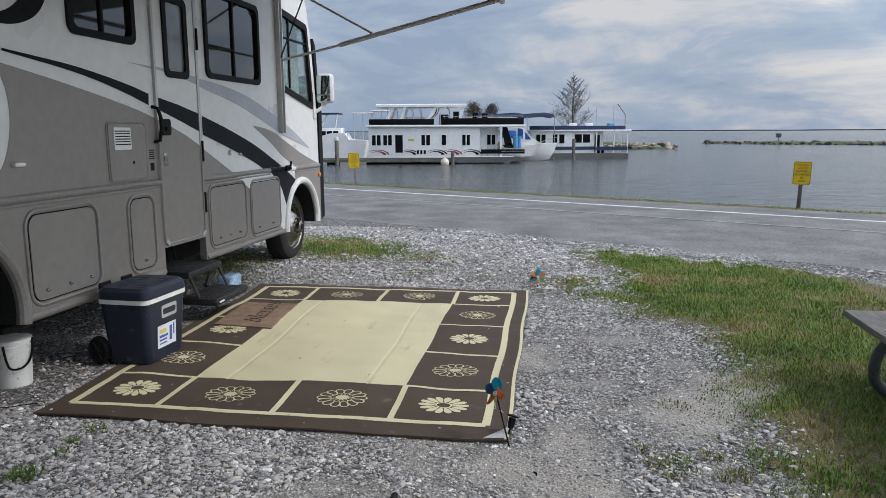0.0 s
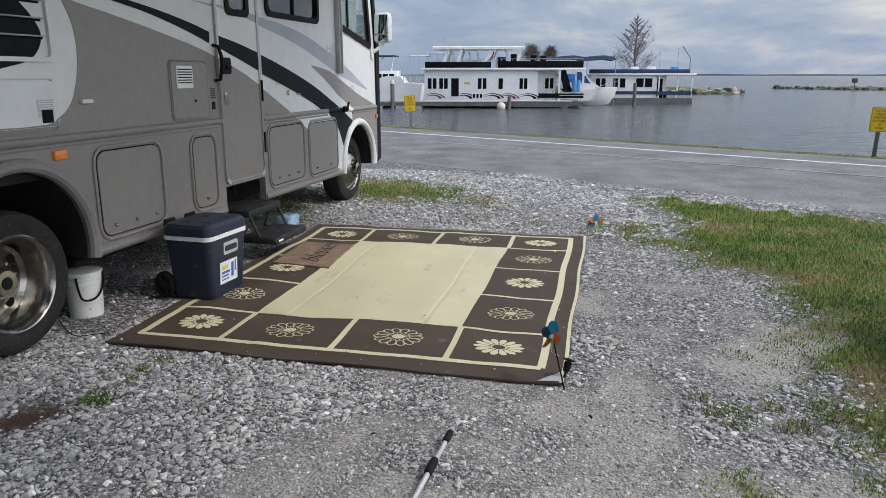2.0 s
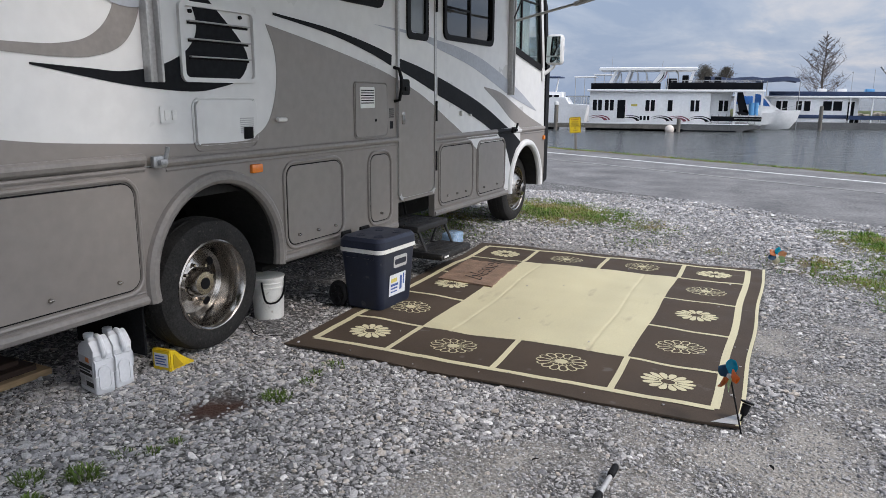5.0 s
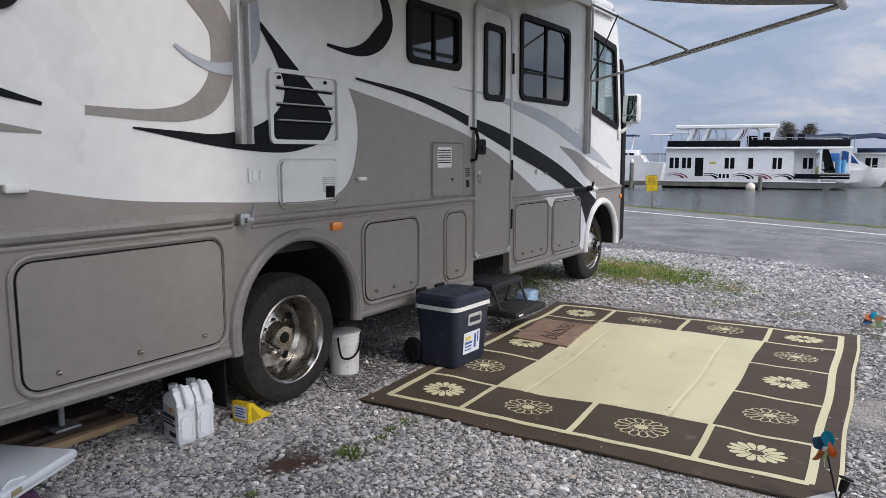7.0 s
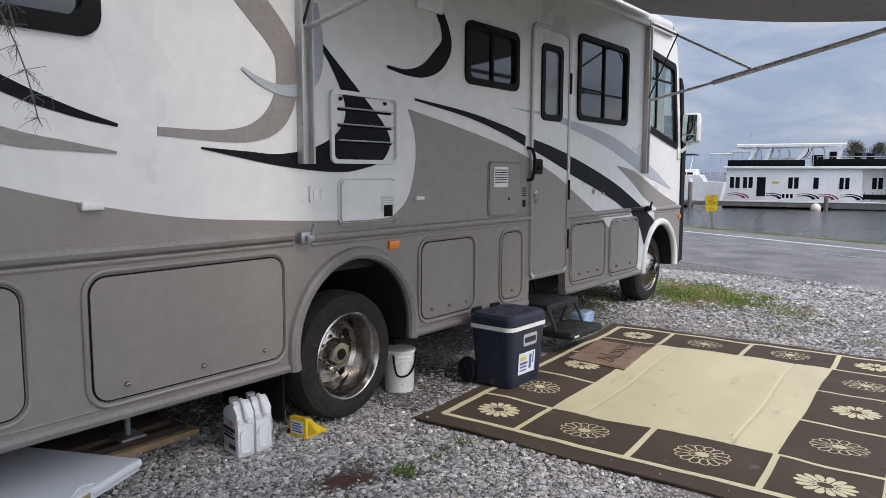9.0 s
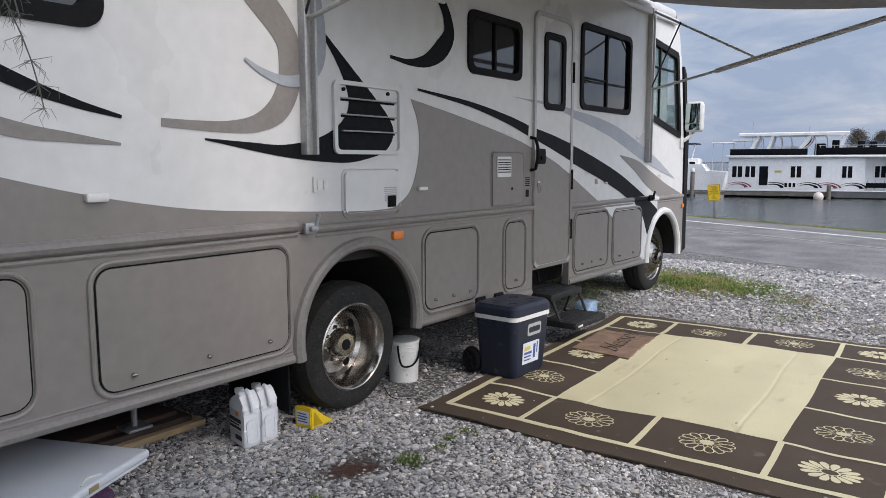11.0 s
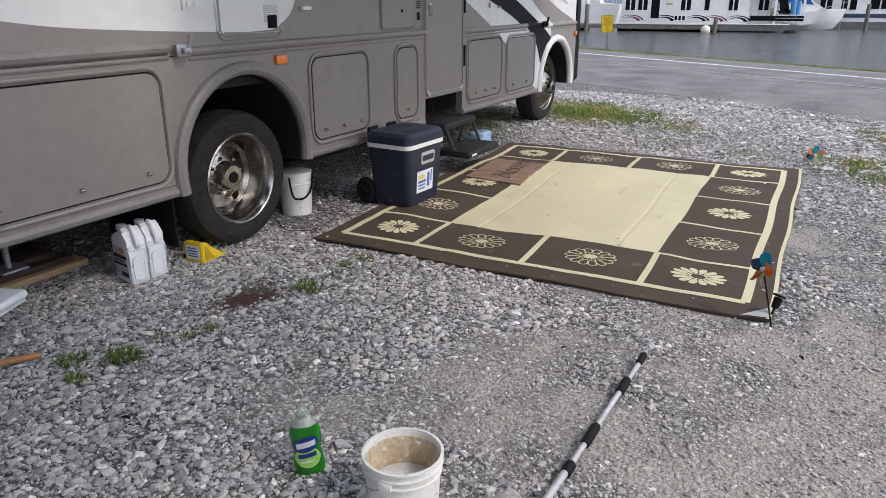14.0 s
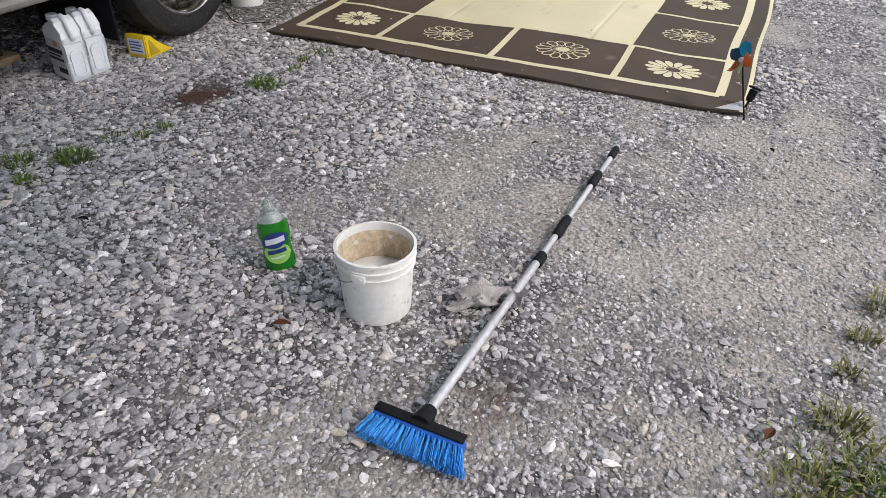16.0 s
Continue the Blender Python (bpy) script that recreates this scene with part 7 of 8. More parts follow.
def rocks(name, places, mat, label, cat, seed, parent=None, base_v=None, base_f=None, rough=0.3):
    """Many angular stones as one mesh; places: x, y, z, radius, flatness."""
    V0, F0 = (ICO_V, ICO_F) if base_v is None else (base_v, base_f)
    rg = np.random.default_rng(seed)
    P_ = np.asarray(places, float)
    n, k = len(P_), len(V0)
    q = rg.normal(size=(n, 4))
    q /= np.linalg.norm(q, axis=1)[:, None]
    w, x, y, z = q.T
    Rm = np.stack([1 - 2 * (y * y + z * z), 2 * (x * y - z * w), 2 * (x * z + y * w), 2 * (x * y + z * w), 1 - 2 * (x * x + z * z), 2 * (y * z - x * w), 2 * (x * z - y * w), 2 * (y * z + x * w), 1 - 2 * (x * x + y * y)], 1).reshape(n, 3, 3)
    S = np.stack([rg.uniform(0.75, 1.3, n), rg.uniform(0.55, 1.0, n), rg.uniform(0.45, 0.8, n)], 1)
    V = V0[None] * (1 + rg.uniform(-rough, rough, (n, k, 1))) * S[:, None, :]
    # lie flat more often than on edge: only the turn about the upright axis is full
    tilt = rg.uniform(0, 1, n) < 0.65
    yaw = rg.uniform(0, 6.28318, n)
    Rz = np.zeros((n, 3, 3))
    Rz[:, 0, 0], Rz[:, 0, 1], Rz[:, 1, 0], Rz[:, 1, 1], Rz[:, 2, 2] = np.cos(yaw), -np.sin(yaw), np.sin(yaw), np.cos(yaw), 1
    Rm[tilt] = Rz[tilt]
    V = np.einsum("nij,nkj->nki", Rm, V) * P_[:, 3][:, None, None]
    V[:, :, 2] *= P_[:, 4][:, None]
    V += P_[:, None, :3]
    F = (F0[None] + (np.arange(n) * k)[:, None, None]).reshape(-1, 3)
    me = bpy.data.meshes.new(name)
    me.vertices.add(n * k)
    me.vertices.foreach_set("co", V.reshape(-1))
    me.loops.add(len(F) * 3)
    me.loops.foreach_set("vertex_index", F.reshape(-1).astype(np.int32))
    me.polygons.add(len(F))
    me.polygons.foreach_set("loop_start", np.arange(len(F), dtype=np.int32) * 3)
    me.polygons.foreach_set("use_smooth", np.zeros(len(F), dtype=bool))
    me.update(calc_edges=True)
    me.validate()
    me.materials.append(mat)
    ob = new(name, me)
    if parent is not None:
        ob.parent = parent
        return ob
    return tagged(ob, label, cat, kind="stuff")


def jetty(name, a, b, width, top, mat, seed, n, label):
    a, b = Vector(a), Vector(b)
    d = (b - a).normalized()
    s = Vector((-d.y, d.x))
    bm = bmesh.new()
    rows = []
    m = 40
    for i in range(m + 1):
        t = i / m
        p = a + (b - a) * t
        f = min(1, (1 - t) * 12, 1)
        h = top * (0.8 + 0.25 * noise.noise((t * 20, seed, 0))) * max(0.25, f)
        rows.append([bm.verts.new((p.x + s.x * o, p.y + s.y * o, WATER_Z + z)) for o, z in ((-width, -0.5), (-width * 0.55, h * 0.8), (0, h), (width * 0.55, h * 0.8), (width, -0.5))])
    for A, B in zip(rows, rows[1:]):
        for i in range(4):
            bm.faces.new((A[i], A[i + 1], B[i + 1], B[i]))
    j = tagged(part(name, bm, BANKG, angle=70), label, "jetty", kind="structure")
    rg = random.Random(seed)
    pl = []
    for i in range(n):
        t = rg.random() ** 0.9
        o = rg.choice((-1, -1, -1, 1)) * rg.uniform(0.5, 1.05) * width
        p = a + (b - a) * t + s * o
        if t > 0.95:
            p = a + (b - a) * (0.95 + 0.07 * rg.random()) + s * rg.uniform(-1, 1) * width * 0.7
        pl.append((p.x, p.y, WATER_Z + max(0.0, top * (1.35 - abs(o) / width * 1.2)) * rg.uniform(0.5, 1.0), rg.uniform(0.25, 0.55) * (1 + top * 0.3), 0.8))
    rocks("jetty_rocks", pl, mat, "", "", seed, j)


jetty("jetty_near", (-59.1, 116.5), (16.9, 114.4), 3.2, 1.25, ROCK, 3, 420, "grassy jetty edged with tan boulders")
jetty("jetty_far", (150.7, 98.8), (32.2, 157.3), 3.5, 0.7, ROCKD, 5, 700, "low dark rock jetty with a grassy top")
mk = thing("channel_marker", "small dark channel marker on a post", "marker", at=Matrix.Translation((42.67, 151.68, WATER_Z)))
bpost(mk, 0, 0.4, 0, 1.7, 0, 0.07, POST)
bpart("marker_board", -0.5, 0.5, 1.3, 2.1, -0.08, 0.02, POST, mk, 0.05)

# ---- trees on the near jetty ----
BARK = material("grey_bark", (0.13, 0.115, 0.105), 0.9, vary=0.3, scale=4, fine=30, bump=0.5)
TWIG = material("bare_twigs", (0.15, 0.125, 0.115), 0.9, vary=0.2, scale=4, fine=30, bump=0)
LEAFD = material("dark_foliage", (0.12, 0.108, 0.085), 0.8, vary=0.3, scale=2, fine=20, bump=0, per="island")


def tree(name, x, y, h, spread, seed, leafy, label):
    rg = random.Random(seed)
    t = thing(name, label, "tree", at=Matrix.Translation((x, y, WATER_Z + 0.9)))
    bm = bmesh.new()
    top = [(0.1 * math.sin(i * 1.3), 0.1 * math.cos(i), h * i / 8) for i in range(9)]
    tube(bm, top, [max(0.02, 0.2 * (1 - i / 8.3)) for i in range(9)], 8)
    part("trunk", bm, BARK, t)
    limbs, tips = bmesh.new(), []
    for i in range(54):
        z = h * (0.1 + 0.84 * i / 54)
        a = i * 2.4 + rg.uniform(-0.4, 0.4)
        ln = spread * (1 - (i / 54) ** 1.7) * rg.uniform(0.6, 1.0) + 0.35
        p0 = Vector((0, 0, z))
        p2 = p0 + Vector((math.cos(a) * ln, math.sin(a) * ln, ln * rg.uniform(0.55, 1.0)))
        p1 = (p0 + p2) / 2 + Vector((0, 0, -0.12 * ln))
        tube(limbs, [p0, p1, p2], [0.05, 0.035, 0.015], 5)
        for k in range(18):
            q0 = p0.lerp(p2, rg.uniform(0.25, 1))
            q1 = q0 + Vector((rg.uniform(-1, 1), rg.uniform(-1, 1), rg.uniform(0.1, 1))) * ln * 0.34
            tube(limbs, [q0, q1], [0.024, 0.01], 3, caps=False)
            tips.append(q1)
    part("branchwork", limbs, TWIG, t, "bare grey limbs and twigs" if not leafy else "")
    if leafy:
        vv, ff = [], []
        for q in tips:
            for _ in range(7):
                c = q + Vector((rg.gauss(0, 1), rg.gauss(0, 1), rg.gauss(0, 0.8))) * 0.3 * spread * 0.5
                d1 = Vector((rg.uniform(-1, 1), rg.uniform(-1, 1), rg.uniform(-1, 1))).normalized() * 0.09
                d2 = Vector((rg.uniform(-1, 1), rg.uniform(-1, 1), rg.uniform(-1, 1))).normalized() * 0.05
                k = len(vv)
                vv += [tuple(c - d1), tuple(c + d2), tuple(c + d1), tuple(c - d2)]
                ff.append((k, k + 1, k + 2, k + 3))
        raw("crown", vv, ff, LEAFD, t, "sparse dark foliage")


tree("cypress_tree", 3.04, 117.00, 10.9, 3.5, 4, False, "tall bare grey cypress tree on the jetty")
tree("shrub_tree", -12.34, 114.12, 6.2, 2.0, 8, True, "small dark leafy tree on the jetty")
tree("shrub_tree", -9.53, 114.70, 6.0, 1.5, 9, True, "small dark thin-leaved tree on the jetty")


# ---- live oak over the pitch, hung with moss; crown unseen, spread for shade ----
oak = thing("live_oak", "live oak hung with grey moss, unseen limbs spread for shade", "tree", at=Matrix.Translation((1.4, -3.4, 0)))
OAKL = material("oak_leaf", (0.05, 0.075, 0.025), 0.6, vary=0.3, scale=2, fine=20, bump=0, per="island")
MOSS = material("grey_moss", (0.16, 0.16, 0.14), 0.9, vary=0.2, scale=9, fine=60, bump=0)
rg = random.Random(77)
bm = bmesh.new()
tube(bm, [(0, 0, -0.1), (0.02, 0.02, 0.5), (0.1, 0, 1.6), (0.05, 0.1, 2.8), (0.0, 0.2, 4.0)], [0.42, 0.33, 0.28, 0.26, 0.2], 14)
part("trunk", bm, BARK, oak)
limb_ends = []
# most limb ends are set to shade the rear wall and left gravel
for k, (ex, ey, ez) in enumerate(((-2.6, 3.0, 4.7), (0.3, 3.2, 5.3), (2.6, 2.2, 5.0), (3.4, -0.4, 5.2), (-3.4, 0.6, 5.0), (-1.6, -2.4, 5.4), (1.6, -2.6, 5.5), (0.2, 0.6, 6.6), (0.2, 4.7, 4.7), (1.2, 4.3, 4.9), (1.9, 3.6, 4.9), (-0.6, 4.3, 4.8), (3.0, 3.2, 5.3), (3.2, 4.3, 5.4), (2.3, 4.5, 5.2), (3.9, 3.9, 5.6), (2.4, 3.3, 5.6), (1.2, 3.3, 5.3), (4.5, 1.5, 4.0), (5.2, 2.5, 4.2), (4.4, 3.1, 4.5), (5.7, 1.0, 3.6), (5.6, 3.2, 3.9), (4.2, 0.2, 3.4), (3.4, 1.6, 4.6), (2.6, 3.0, 4.9), (3.4, 5.0, 4.7), (4.0, 5.6, 4.6), (3.7, 6.3, 4.8), (4.4, 4.8, 4.6), (2.3, 5.1, 4.6), (3.2, 4.3, 4.6), (3.0, 5.2, 4.3), (3.8, 5.1, 4.3), (3.4, 5.8, 4.4), (3.0, 4.6, 4.3))):
    bm = bmesh.new()
    p0, p3 = Vector((0.04, 0.12, 2.6 + 0.11 * (k % 12))), Vector((ex, ey, ez))
    pts = spline([tuple(p0), tuple(p0.lerp(p3, 0.35) + Vector((0, 0, 0.3))), tuple(p0.lerp(p3, 0.7) + Vector((0.1, -0.1, 0.25))), tuple(p3)], 4)
    tube(bm, pts, [max(0.025, 0.14 * (1 - i / (len(pts) + 1))) for i in range(len(pts))], 8)
    for j in range(10):
        a = Vector(pts[rg.randrange(4, len(pts))])
        b_ = a + Vector((rg.uniform(-1, 1), rg.uniform(-1, 1), rg.uniform(-0.1, 0.7))) * 0.9
        tube(bm, [a, b_], [0.03, 0.01], 5)
        limb_ends.append(b_)
    limb_ends.append(p3)
    part("limb", bm, BARK, oak)
vv, ff = [], []
for q in limb_ends:
    for _ in range(220):
        c = q + Vector((rg.gauss(0, 0.42), rg.gauss(0, 0.42), rg.gauss(0, 0.26)))
        d1 = Vector((rg.uniform(-1, 1), rg.uniform(-1, 1), rg.uniform(-0.5, 0.5))).normalized() * 0.05
        d2 = Vector((rg.uniform(-1, 1), rg.uniform(-1, 1), rg.uniform(-0.5, 0.5))).normalized() * 0.022
        k = len(vv)
        vv += [tuple(c - d1), tuple(c + d2), tuple(c + d1), tuple(c - d2)]
        ff.append((k, k + 1, k + 2, k + 3))
raw("crown", vv, ff, OAKL, oak, "dense small dark green leaves")["kind"] = "stuff"
# strands of moss that hang from a low limb
for k, (ox, oy, ln, sd) in enumerate(((0.0, 0.0, 1.0, 1), (0.03, -0.05, 0.55, 2))):
    r2 = random.Random(sd)
    vv, ff = [], []
    top, tip = Vector((-0.05 + ox, 3.62 + oy, 4.9)), Vector((-0.095 + ox, 4.42 + oy, 1.68 + 0.45 * (1 - ln)))
    n = 60
    core = []
    for i in range(n + 1):
        t = i / n
        p = top.lerp(tip, t) + Vector((0.012 * math.sin(t * 40 + sd), -0.1 * math.sin(math.pi * t) + 0.01 * math.cos(t * 33), 0))
        core.append(p)
    bm = bmesh.new()
    tube(bm, core, 0.0018, 4)
    for i in range(n + 1):
        for _ in range(3 if i < n * 0.75 else 9):
            q = core[i] + Vector((r2.gauss(0, 1), r2.gauss(0, 1), r2.gauss(0, 1))) * 0.008
            w = 0.028 * (0.4 + 0.6 * math.sin(math.pi * min(1, max(0.05, (i / n - 0.6) / 0.42)))) if i > n * 0.6 else 0.015
            a = q + Vector((r2.gauss(0, w), r2.gauss(0, w), -r2.uniform(0.0, 0.03)))
            c = a + Vector((r2.gauss(0, w * 0.7), r2.gauss(0, w * 0.7), -r2.uniform(0.0, 0.03)))
            tube(bm, [core[i], a, c], [0.0009, 0.0007, 0.0004], 3, caps=False)
    part("moss_strand", bm, MOSS, oak, "wispy grey hanging moss")["kind"] = "stuff"


# ---- gravel stones ----
STONE = bpy.data.materials.new("limestone_chips")
STONE.use_nodes = True
N, L = STONE.node_tree.nodes, STONE.node_tree.links
b = N["Principled BSDF"]
b.inputs["Roughness"].default_value = 0.9
geo = N.new("ShaderNodeNewGeometry")
rp = N.new("ShaderNodeValToRGB")
el = rp.color_ramp.elements
el[0].position, el[0].color = 0.0, (0.16, 0.158, 0.162, 1)
el[1].position, el[1].color = 1.0, (0.72, 0.7, 0.68, 1)
for p, c in ((0.2, (0.27, 0.265, 0.268, 1)), (0.5, (0.36, 0.352, 0.352, 1)), (0.78, (0.45, 0.437, 0.43, 1)), (0.9, (0.43, 0.38, 0.325, 1)), (0.94, (0.53, 0.515, 0.5, 1))):
    e = el.new(p)
    e.color = c
L.new(geo.outputs["Random Per Island"], rp.inputs["Fac"])
co = N.new("ShaderNodeTexCoord")
nz = N.new("ShaderNodeTexNoise")
nz.inputs["Scale"].default_value, nz.inputs["Detail"].default_value = 130, 4
L.new(co.outputs["Object"], nz.inputs["Vector"])
mr = N.new("ShaderNodeMapRange")
mr.inputs["From Min"].default_value, mr.inputs["From Max"].default_value, mr.inputs["To Min"].default_value, mr.inputs["To Max"].default_value = 0.3, 0.7, 0.75, 1.25
L.new(nz.outputs["Fac"], mr.inputs["Value"])
mm = N.new("ShaderNodeMixRGB")
mm.blend_type = "MULTIPLY"
mm.inputs["Fac"].default_value = 1
L.new(rp.outputs[0], mm.inputs[1])
L.new(mr.outputs[0], mm.inputs[2])
L.new(mm.outputs[0], b.inputs["Base Color"])
bp = N.new("ShaderNodeBump")
bp.inputs["Strength"].default_value, bp.inputs["Distance"].default_value = 0.4, 0.002
L.new(nz.outputs["Fac"], bp.inputs["Height"])
L.new(bp.outputs[0], b.inputs["Normal"])


def on_mat(x, y):
    u, v = mat_uv(x, y)
    return -0.004 < u < 1.004 and -0.003 < v < 1.003


OCT_V = np.array([(1, 0, 0), (-1, 0, 0), (0, 1, 0), (0, -1, 0), (0, 0, 1), (0, 0, -1), (0.6, 0.6, 0.4), (-0.6, -0.5, 0.45)], float)
OCT_F = np.array([(0, 6, 4), (6, 2, 4), (0, 2, 6), (2, 1, 4), (1, 7, 4), (7, 3, 4), (1, 3, 7), (3, 0, 4), (2, 0, 5), (1, 2, 5), (3, 1, 5), (0, 3, 5)])
rng = random.Random(11)
near, chips, far_ = [], [], []
C0 = Vector((3.2, 0.3))
# area, stones and small chips to the square metre
for zone, (x0, x1, y0, y1, dens, small) in enumerate(((-0.6, 4.4, 0.8, 3.7, 4300, 2700), (-1.6, 0.3, 0.9, 8.0, 900, 300), (0.2, 4.6, 3.7, 7.4, 3300, 900), (-1.2, 5.5, 7.3, 11.6, 2050, 0), (4.2, 7.5, 7.0, 10.6, 500, 0), (-0.4, 3.6, -2.5, 0.8, 700, 0))):
    for k in range(int((x1 - x0) * (y1 - y0) * (dens + small))):
        x, y = rng.uniform(x0, x1), rng.uniform(y0, y1)
        big = k < (x1 - x0) * (y1 - y0) * dens
        n = x * OUT.x + y * OUT.y
        if n > 11.05 + 0.25 * noise.noise((x * 2, y * 2, 0)) or (n > 10.6 and rng.random() < (n - 10.6) / 0.5):
            continue
        fi = fines(x, y)
        tf = turf(x, y)
        if rng.random() < tf * 1.15 or rng.random() < 0.04 + (1.1 if big else 0.5) * max(0, fi) or on_mat(x, y):
            continue
        if rng.random() < 1.5 * (1 - math.hypot((x - 0.57) / 0.2, (y - 2.74) / 0.33)) or rng.random() < 1.3 * (1 - math.hypot((x - 2.62) / 0.16, (y - 1.62) / 0.2)):
            continue
        if big:
            r = min(0.02, 0.0066 * math.exp(rng.gauss(0, 0.45))) * (1.5 if zone > 2 else 1.0)
            r *= 1.1 - 0.45 * max(0, min(1, (fi + 0.35) / 0.6))
        else:
            r = 0.0033 * math.exp(rng.gauss(0, 0.35))
        q = (x, y, height(x, y) + r * (0.22 if big else 0.35), r * 1.25, 0.72)
        if (Vector((x, y)) - C0).length < 4.2:
            (near if big else chips).append(q)
        else:
            far_.append(q)
rocks("gravel", near, STONE, "loose grey crushed limestone gravel stones", "gravel", 21, None, ICO_V, ICO_F, 0.34)
rocks("gravel", chips, STONE, "small grey limestone chips between gravel stones", "gravel", 24, None, OCT_V, OCT_F)
rocks("gravel", far_, STONE, "loose grey and white crushed limestone gravel further off", "gravel", 22, None, OCT_V, OCT_F)
# a few stones thrown on the mat
pl = []
for i in range(26):
    u, v = rng.choice(((rng.uniform(0.955, 0.99), rng.uniform(0.1, 0.5)), (rng.uniform(0, 1), rng.uniform(0.002, 0.05)), (rng.random(), rng.random())))
    p = mat_at(u, v)
    r = rng.uniform(0.004, 0.011)
    pl.append((p[0], p[1], p[2] + r * 0.4, r, 0.8))
rocks("scattered_stones", pl, STONE, "few small stones scattered on the patio mat", "gravel", 23)

# ---- grass ----
GRASS = bpy.data.materials.new("grass_blade")
GRASS.use_nodes = True
N, L = GRASS.node_tree.nodes, GRASS.node_tree.links
b = N["Principled BSDF"]
b.inputs["Roughness"].default_value = 0.6
geo, co = N.new("ShaderNodeNewGeometry"), N.new("ShaderNodeTexCoord")
g1 = N.new("ShaderNodeTexNoise")
g1.inputs["Scale"].default_value, g1.inputs["Detail"].default_value = 1.6, 4
L.new(co.outputs["Object"], g1.inputs["Vector"])
ad = N.new("ShaderNodeMath")
ad.operation = "MULTIPLY_ADD"
ad.inputs[1].default_value = 0.55
L.new(geo.outputs["Random Per Island"], ad.inputs[0])
sb = N.new("ShaderNodeMath")
sb.operation = "MULTIPLY_ADD"
sb.inputs[1].default_value, sb.inputs[2].default_value = 2.5, -1.2
L.new(g1.outputs["Fac"], sb.inputs[0])
L.new(sb.outputs[0], ad.inputs[2])
gr = N.new("ShaderNodeValToRGB")
el = gr.color_ramp.elements
el[0].position, el[0].color = 0.05, (0.06, 0.15, 0.007, 1)
el[1].position, el[1].color = 0.9, (0.36, 0.27, 0.13, 1)
for p, c in ((0.36, (0.145, 0.25, 0.014, 1)), (0.62, (0.22, 0.23, 0.05, 1))):
    e = el.new(p)
    e.color = c
L.new(ad.outputs[0], gr.inputs["Fac"])
L.new(gr.outputs[0], b.inputs["Base Color"])
b.inputs["Subsurface Weight"].default_value = 0.0


def blades(name, boxes_, label, hmin, hmax, seed, width=0.0022):
    rg = random.Random(seed)
    vv, ff = [], []
    for x0, x1, y0, y1, dens in boxes_:
        for _ in range(int((x1 - x0) * (y1 - y0) * dens)):
            x, y = rg.uniform(x0, x1), rg.uniform(y0, y1)
            t = turf(x, y)
            if rg.random() > t ** 0.7 or on_mat(x, y):
                continue
            if noise.noise((x * 1.7, y * 1.7, 12)) > 0.32 and rg.random() < 0.5:
                continue
            n = x * OUT.x + y * OUT.y
            if n > 18.3 or 10.7 < n < 17.05:
                continue
            h = rg.uniform(hmin, hmax) * (0.45 + 0.55 * t)
            a = rg.uniform(0, 6.283)
            w = width * (1 if n < 12 else 4) * rg.uniform(0.8, 1.6)
            dx, dy = math.cos(a), math.sin(a)
            lean = rg.uniform(0.2, 1.0) * h
            z = height(x, y) - 0.004
            k = len(vv)
            vv += [(x - dy * w, y + dx * w, z), (x + dy * w, y - dx * w, z), (x + dx * lean * 0.4 + dy * w * 0.7, y + dy * lean * 0.4 - dx * w * 0.7, z + h * 0.62), (x + dx * lean * 0.4 - dy * w * 0.7, y + dy * lean * 0.4 + dx * w * 0.7, z + h * 0.62), (x + dx * lean, y + dy * lean, z + h * 0.95)]
            ff += [(k, k + 1, k + 2, k + 3), (k + 3, k + 2, k + 4)]
    return tagged(raw(name, vv, ff, GRASS), label, "grass", kind="stuff")


blades("lawn", [(3.2, 6.0, 1.2, 9.9, 7500), (6.0, 9.5, 3.5, 9.0, 1500), (6.0, 9.5, -2.5, 3.5, 700), (3.2, 6.0, -2.5, 1.2, 1300)], "patchy green and straw-coloured lawn grass", 0.014, 0.048, 31)


def tuft(x, y, r, n, h, rg):
    """One small weed: blades fanning out from its crown, with a few leaflets."""
    vv, ff = [], []
    z = height(x, y) + 0.002
    for _ in range(n):
        a, d = rg.uniform(0, 6.283), r * rg.random() ** 0.6
        px, py = x + math.cos(a) * d, y + math.sin(a) * d * 0.8
        b2, hh, w = a + rg.gauss(0, 0.9), h * rg.uniform(0.4, 1.0), rg.uniform(0.0014, 0.0034)
        dx, dy, ln = math.cos(b2), math.sin(b2), h * rg.uniform(0.3, 1.1)
        k = len(vv)
        vv += [(px - dy * w, py + dx * w, z), (px + dy * w, py - dx * w, z), (px + dx * ln * 0.45 + dy * w, py + dy * ln * 0.45 - dx * w, z + hh * 0.75), (px + dx * ln * 0.45 - dy * w, py + dy * ln * 0.45 + dx * w, z + hh * 0.75), (px + dx * ln, py + dy * ln, z + hh * 0.8)]
        ff += [(k, k + 1, k + 2, k + 3), (k + 3, k + 2, k + 4)]
    return vv, ff


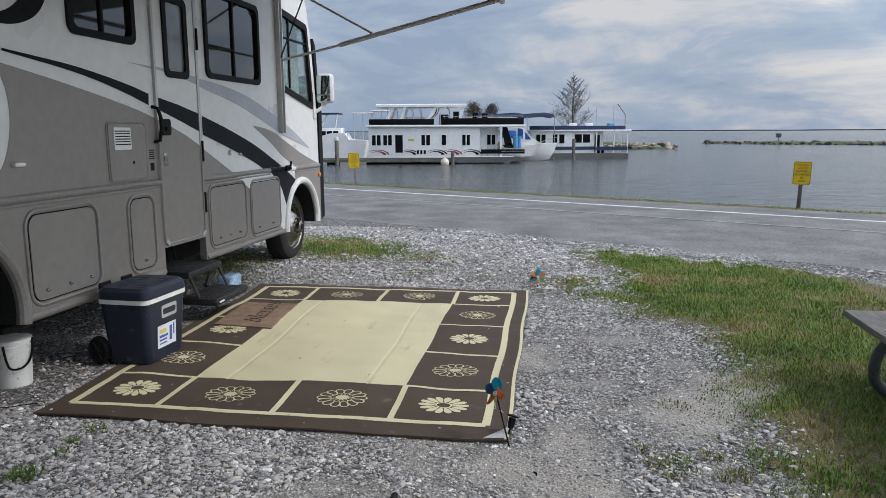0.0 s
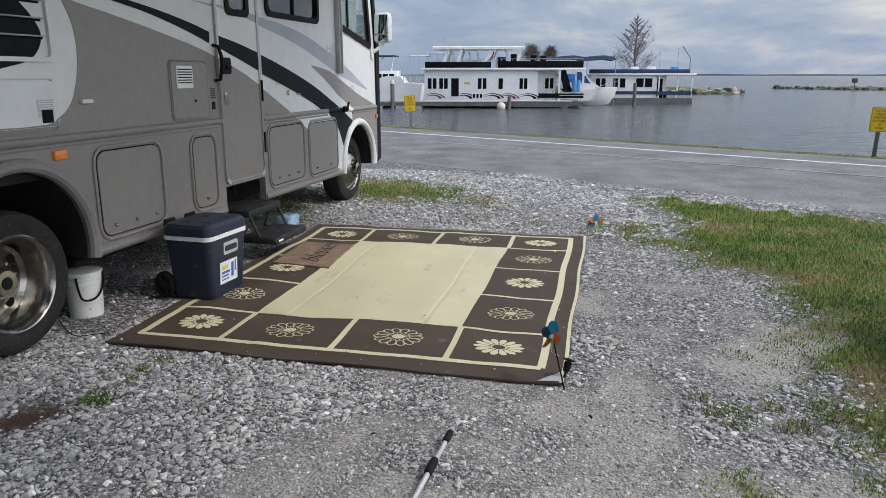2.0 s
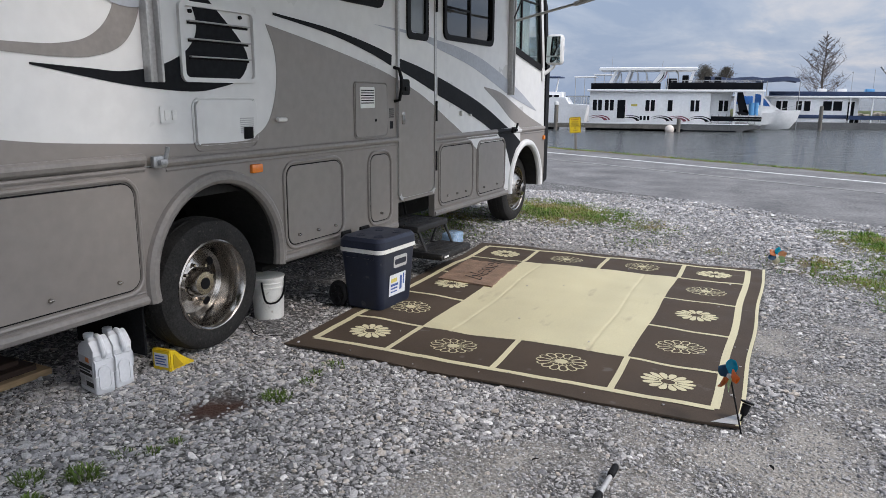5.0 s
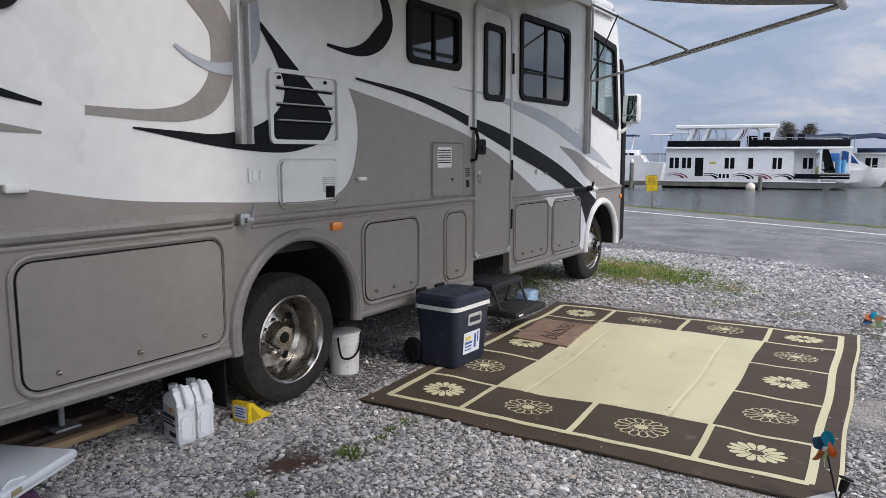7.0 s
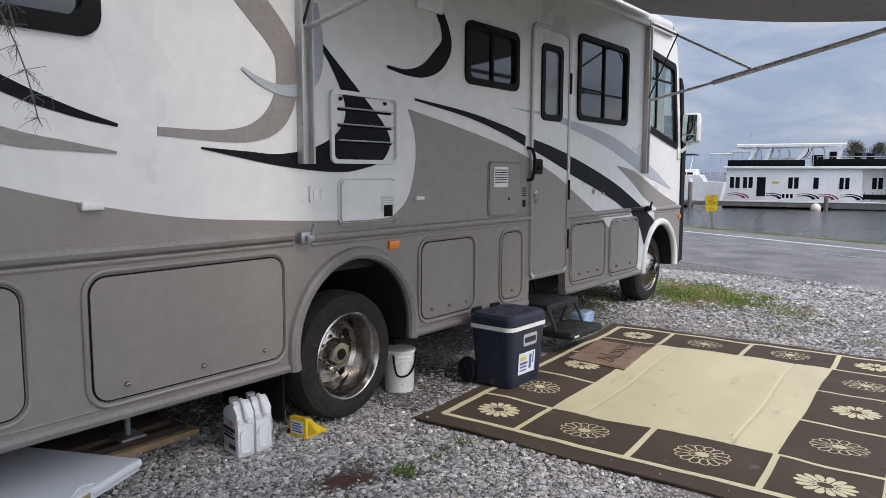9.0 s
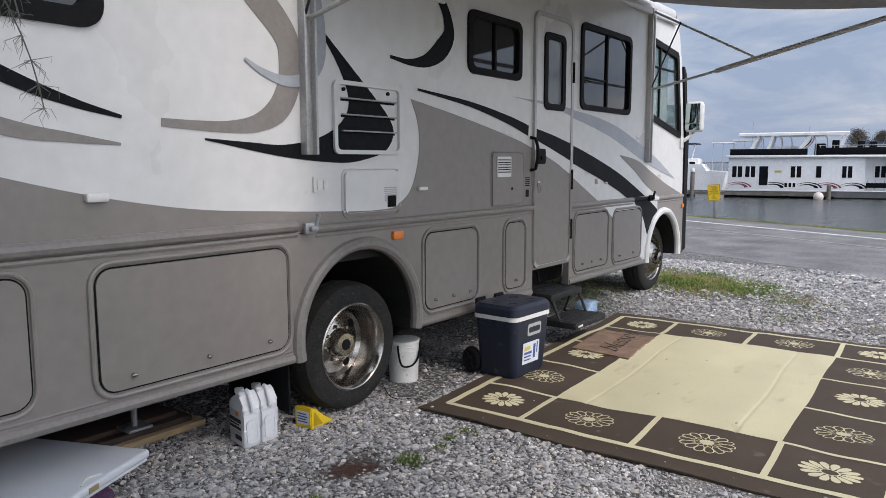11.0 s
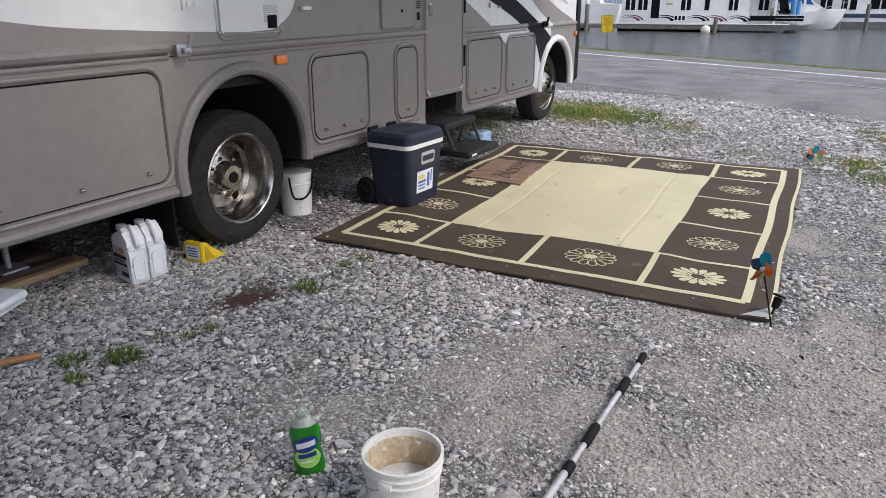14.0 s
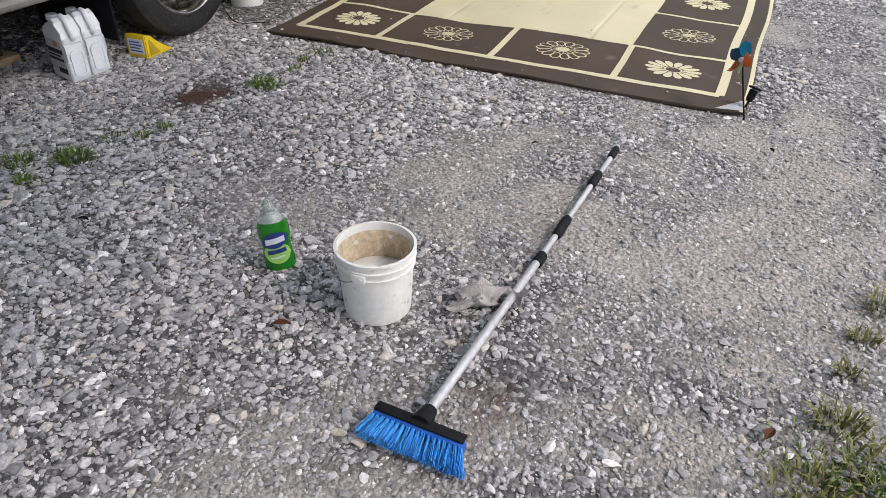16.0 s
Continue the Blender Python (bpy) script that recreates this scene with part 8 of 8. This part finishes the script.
STRAW = material("dry_grass", (0.15, 0.15, 0.045), 0.7, vary=0.35, scale=14, fine=40, bump=0, per="island")
WEED = material("weed_leaf", (0.08, 0.13, 0.018), 0.6, vary=0.3, scale=9, fine=40, bump=0, per="island")
rg = random.Random(77)
sprouts = {False: ([], []), True: ([], [])}
for x, y, r, n, h in ((0.433, 1.856, 0.075, 110, 0.04), (0.613, 1.971, 0.075, 150, 0.055), (0.6, 1.758, 0.045, 60, 0.04), (0.687, 2.255, 0.04, 36, 0.03),
                      (0.712, 2.365, 0.032, 36, 0.03), (0.778, 2.972, 0.085, 150, 0.04), (0.601, 2.176, 0.07, 30, 0.03), (0.791, 3.212, 0.05, 50, 0.028), (0.774, 3.327, 0.05, 40, 0.025),
                      (0.79, 3.467, 0.08, 60, 0.024), (3.534, 2.41, 0.07, 90, 0.06), (3.463, 2.232, 0.035, 40, 0.05), (3.425, 2.062, 0.03, 34, 0.045), (3.408, 1.848, 0.055, 70, 0.06),
                      (3.52, 1.7, 0.12, 110, 0.06), (3.349, 1.593, 0.09, 60, 0.05), (3.615, 3.714, 0.06, 40, 0.03), (3.852, 4.352, 0.1, 50, 0.03), (3.927, 3.676, 0.06, 50, 0.04), (3.653, 3.538, 0.06, 40, 0.035),
                      (3.718, 3.438, 0.05, 30, 0.03), (3.99, 3.49, 0.08, 90, 0.045)):
    v1, f1 = tuft(x, y, r, n, h, rg)
    vv, ff = sprouts[x > 3]
    ff += [tuple(i + len(vv) for i in f) for f in f1]
    vv += v1
tagged(raw("weed_tufts", *sprouts[False], WEED), "small green weed tufts growing through gravel", "weed", kind="stuff")
tagged(raw("grass_tufts", *sprouts[True], STRAW), "loose grass tufts at the gravel's edge", "grass", kind="stuff")
# thin straw and runners along the lawn's edge
blades("weeds", [(2.9, 4.3, 1.2, 5.4, 1500)], "small green weeds growing through gravel", 0.02, 0.05, 32, 0.0022)
blades("grass_patch", [(-2.4, 1.9, 6.9, 11.4, 3000), (0.9, 4.0, 7.1, 9.6, 900)], "thin grass and weeds beside the front wheel", 0.016, 0.05, 33, 0.003)
blades("verge_grass", [(-14, 16, 9.5, 27, 330)], "rough grass verge along the water", 0.015, 0.045, 34)
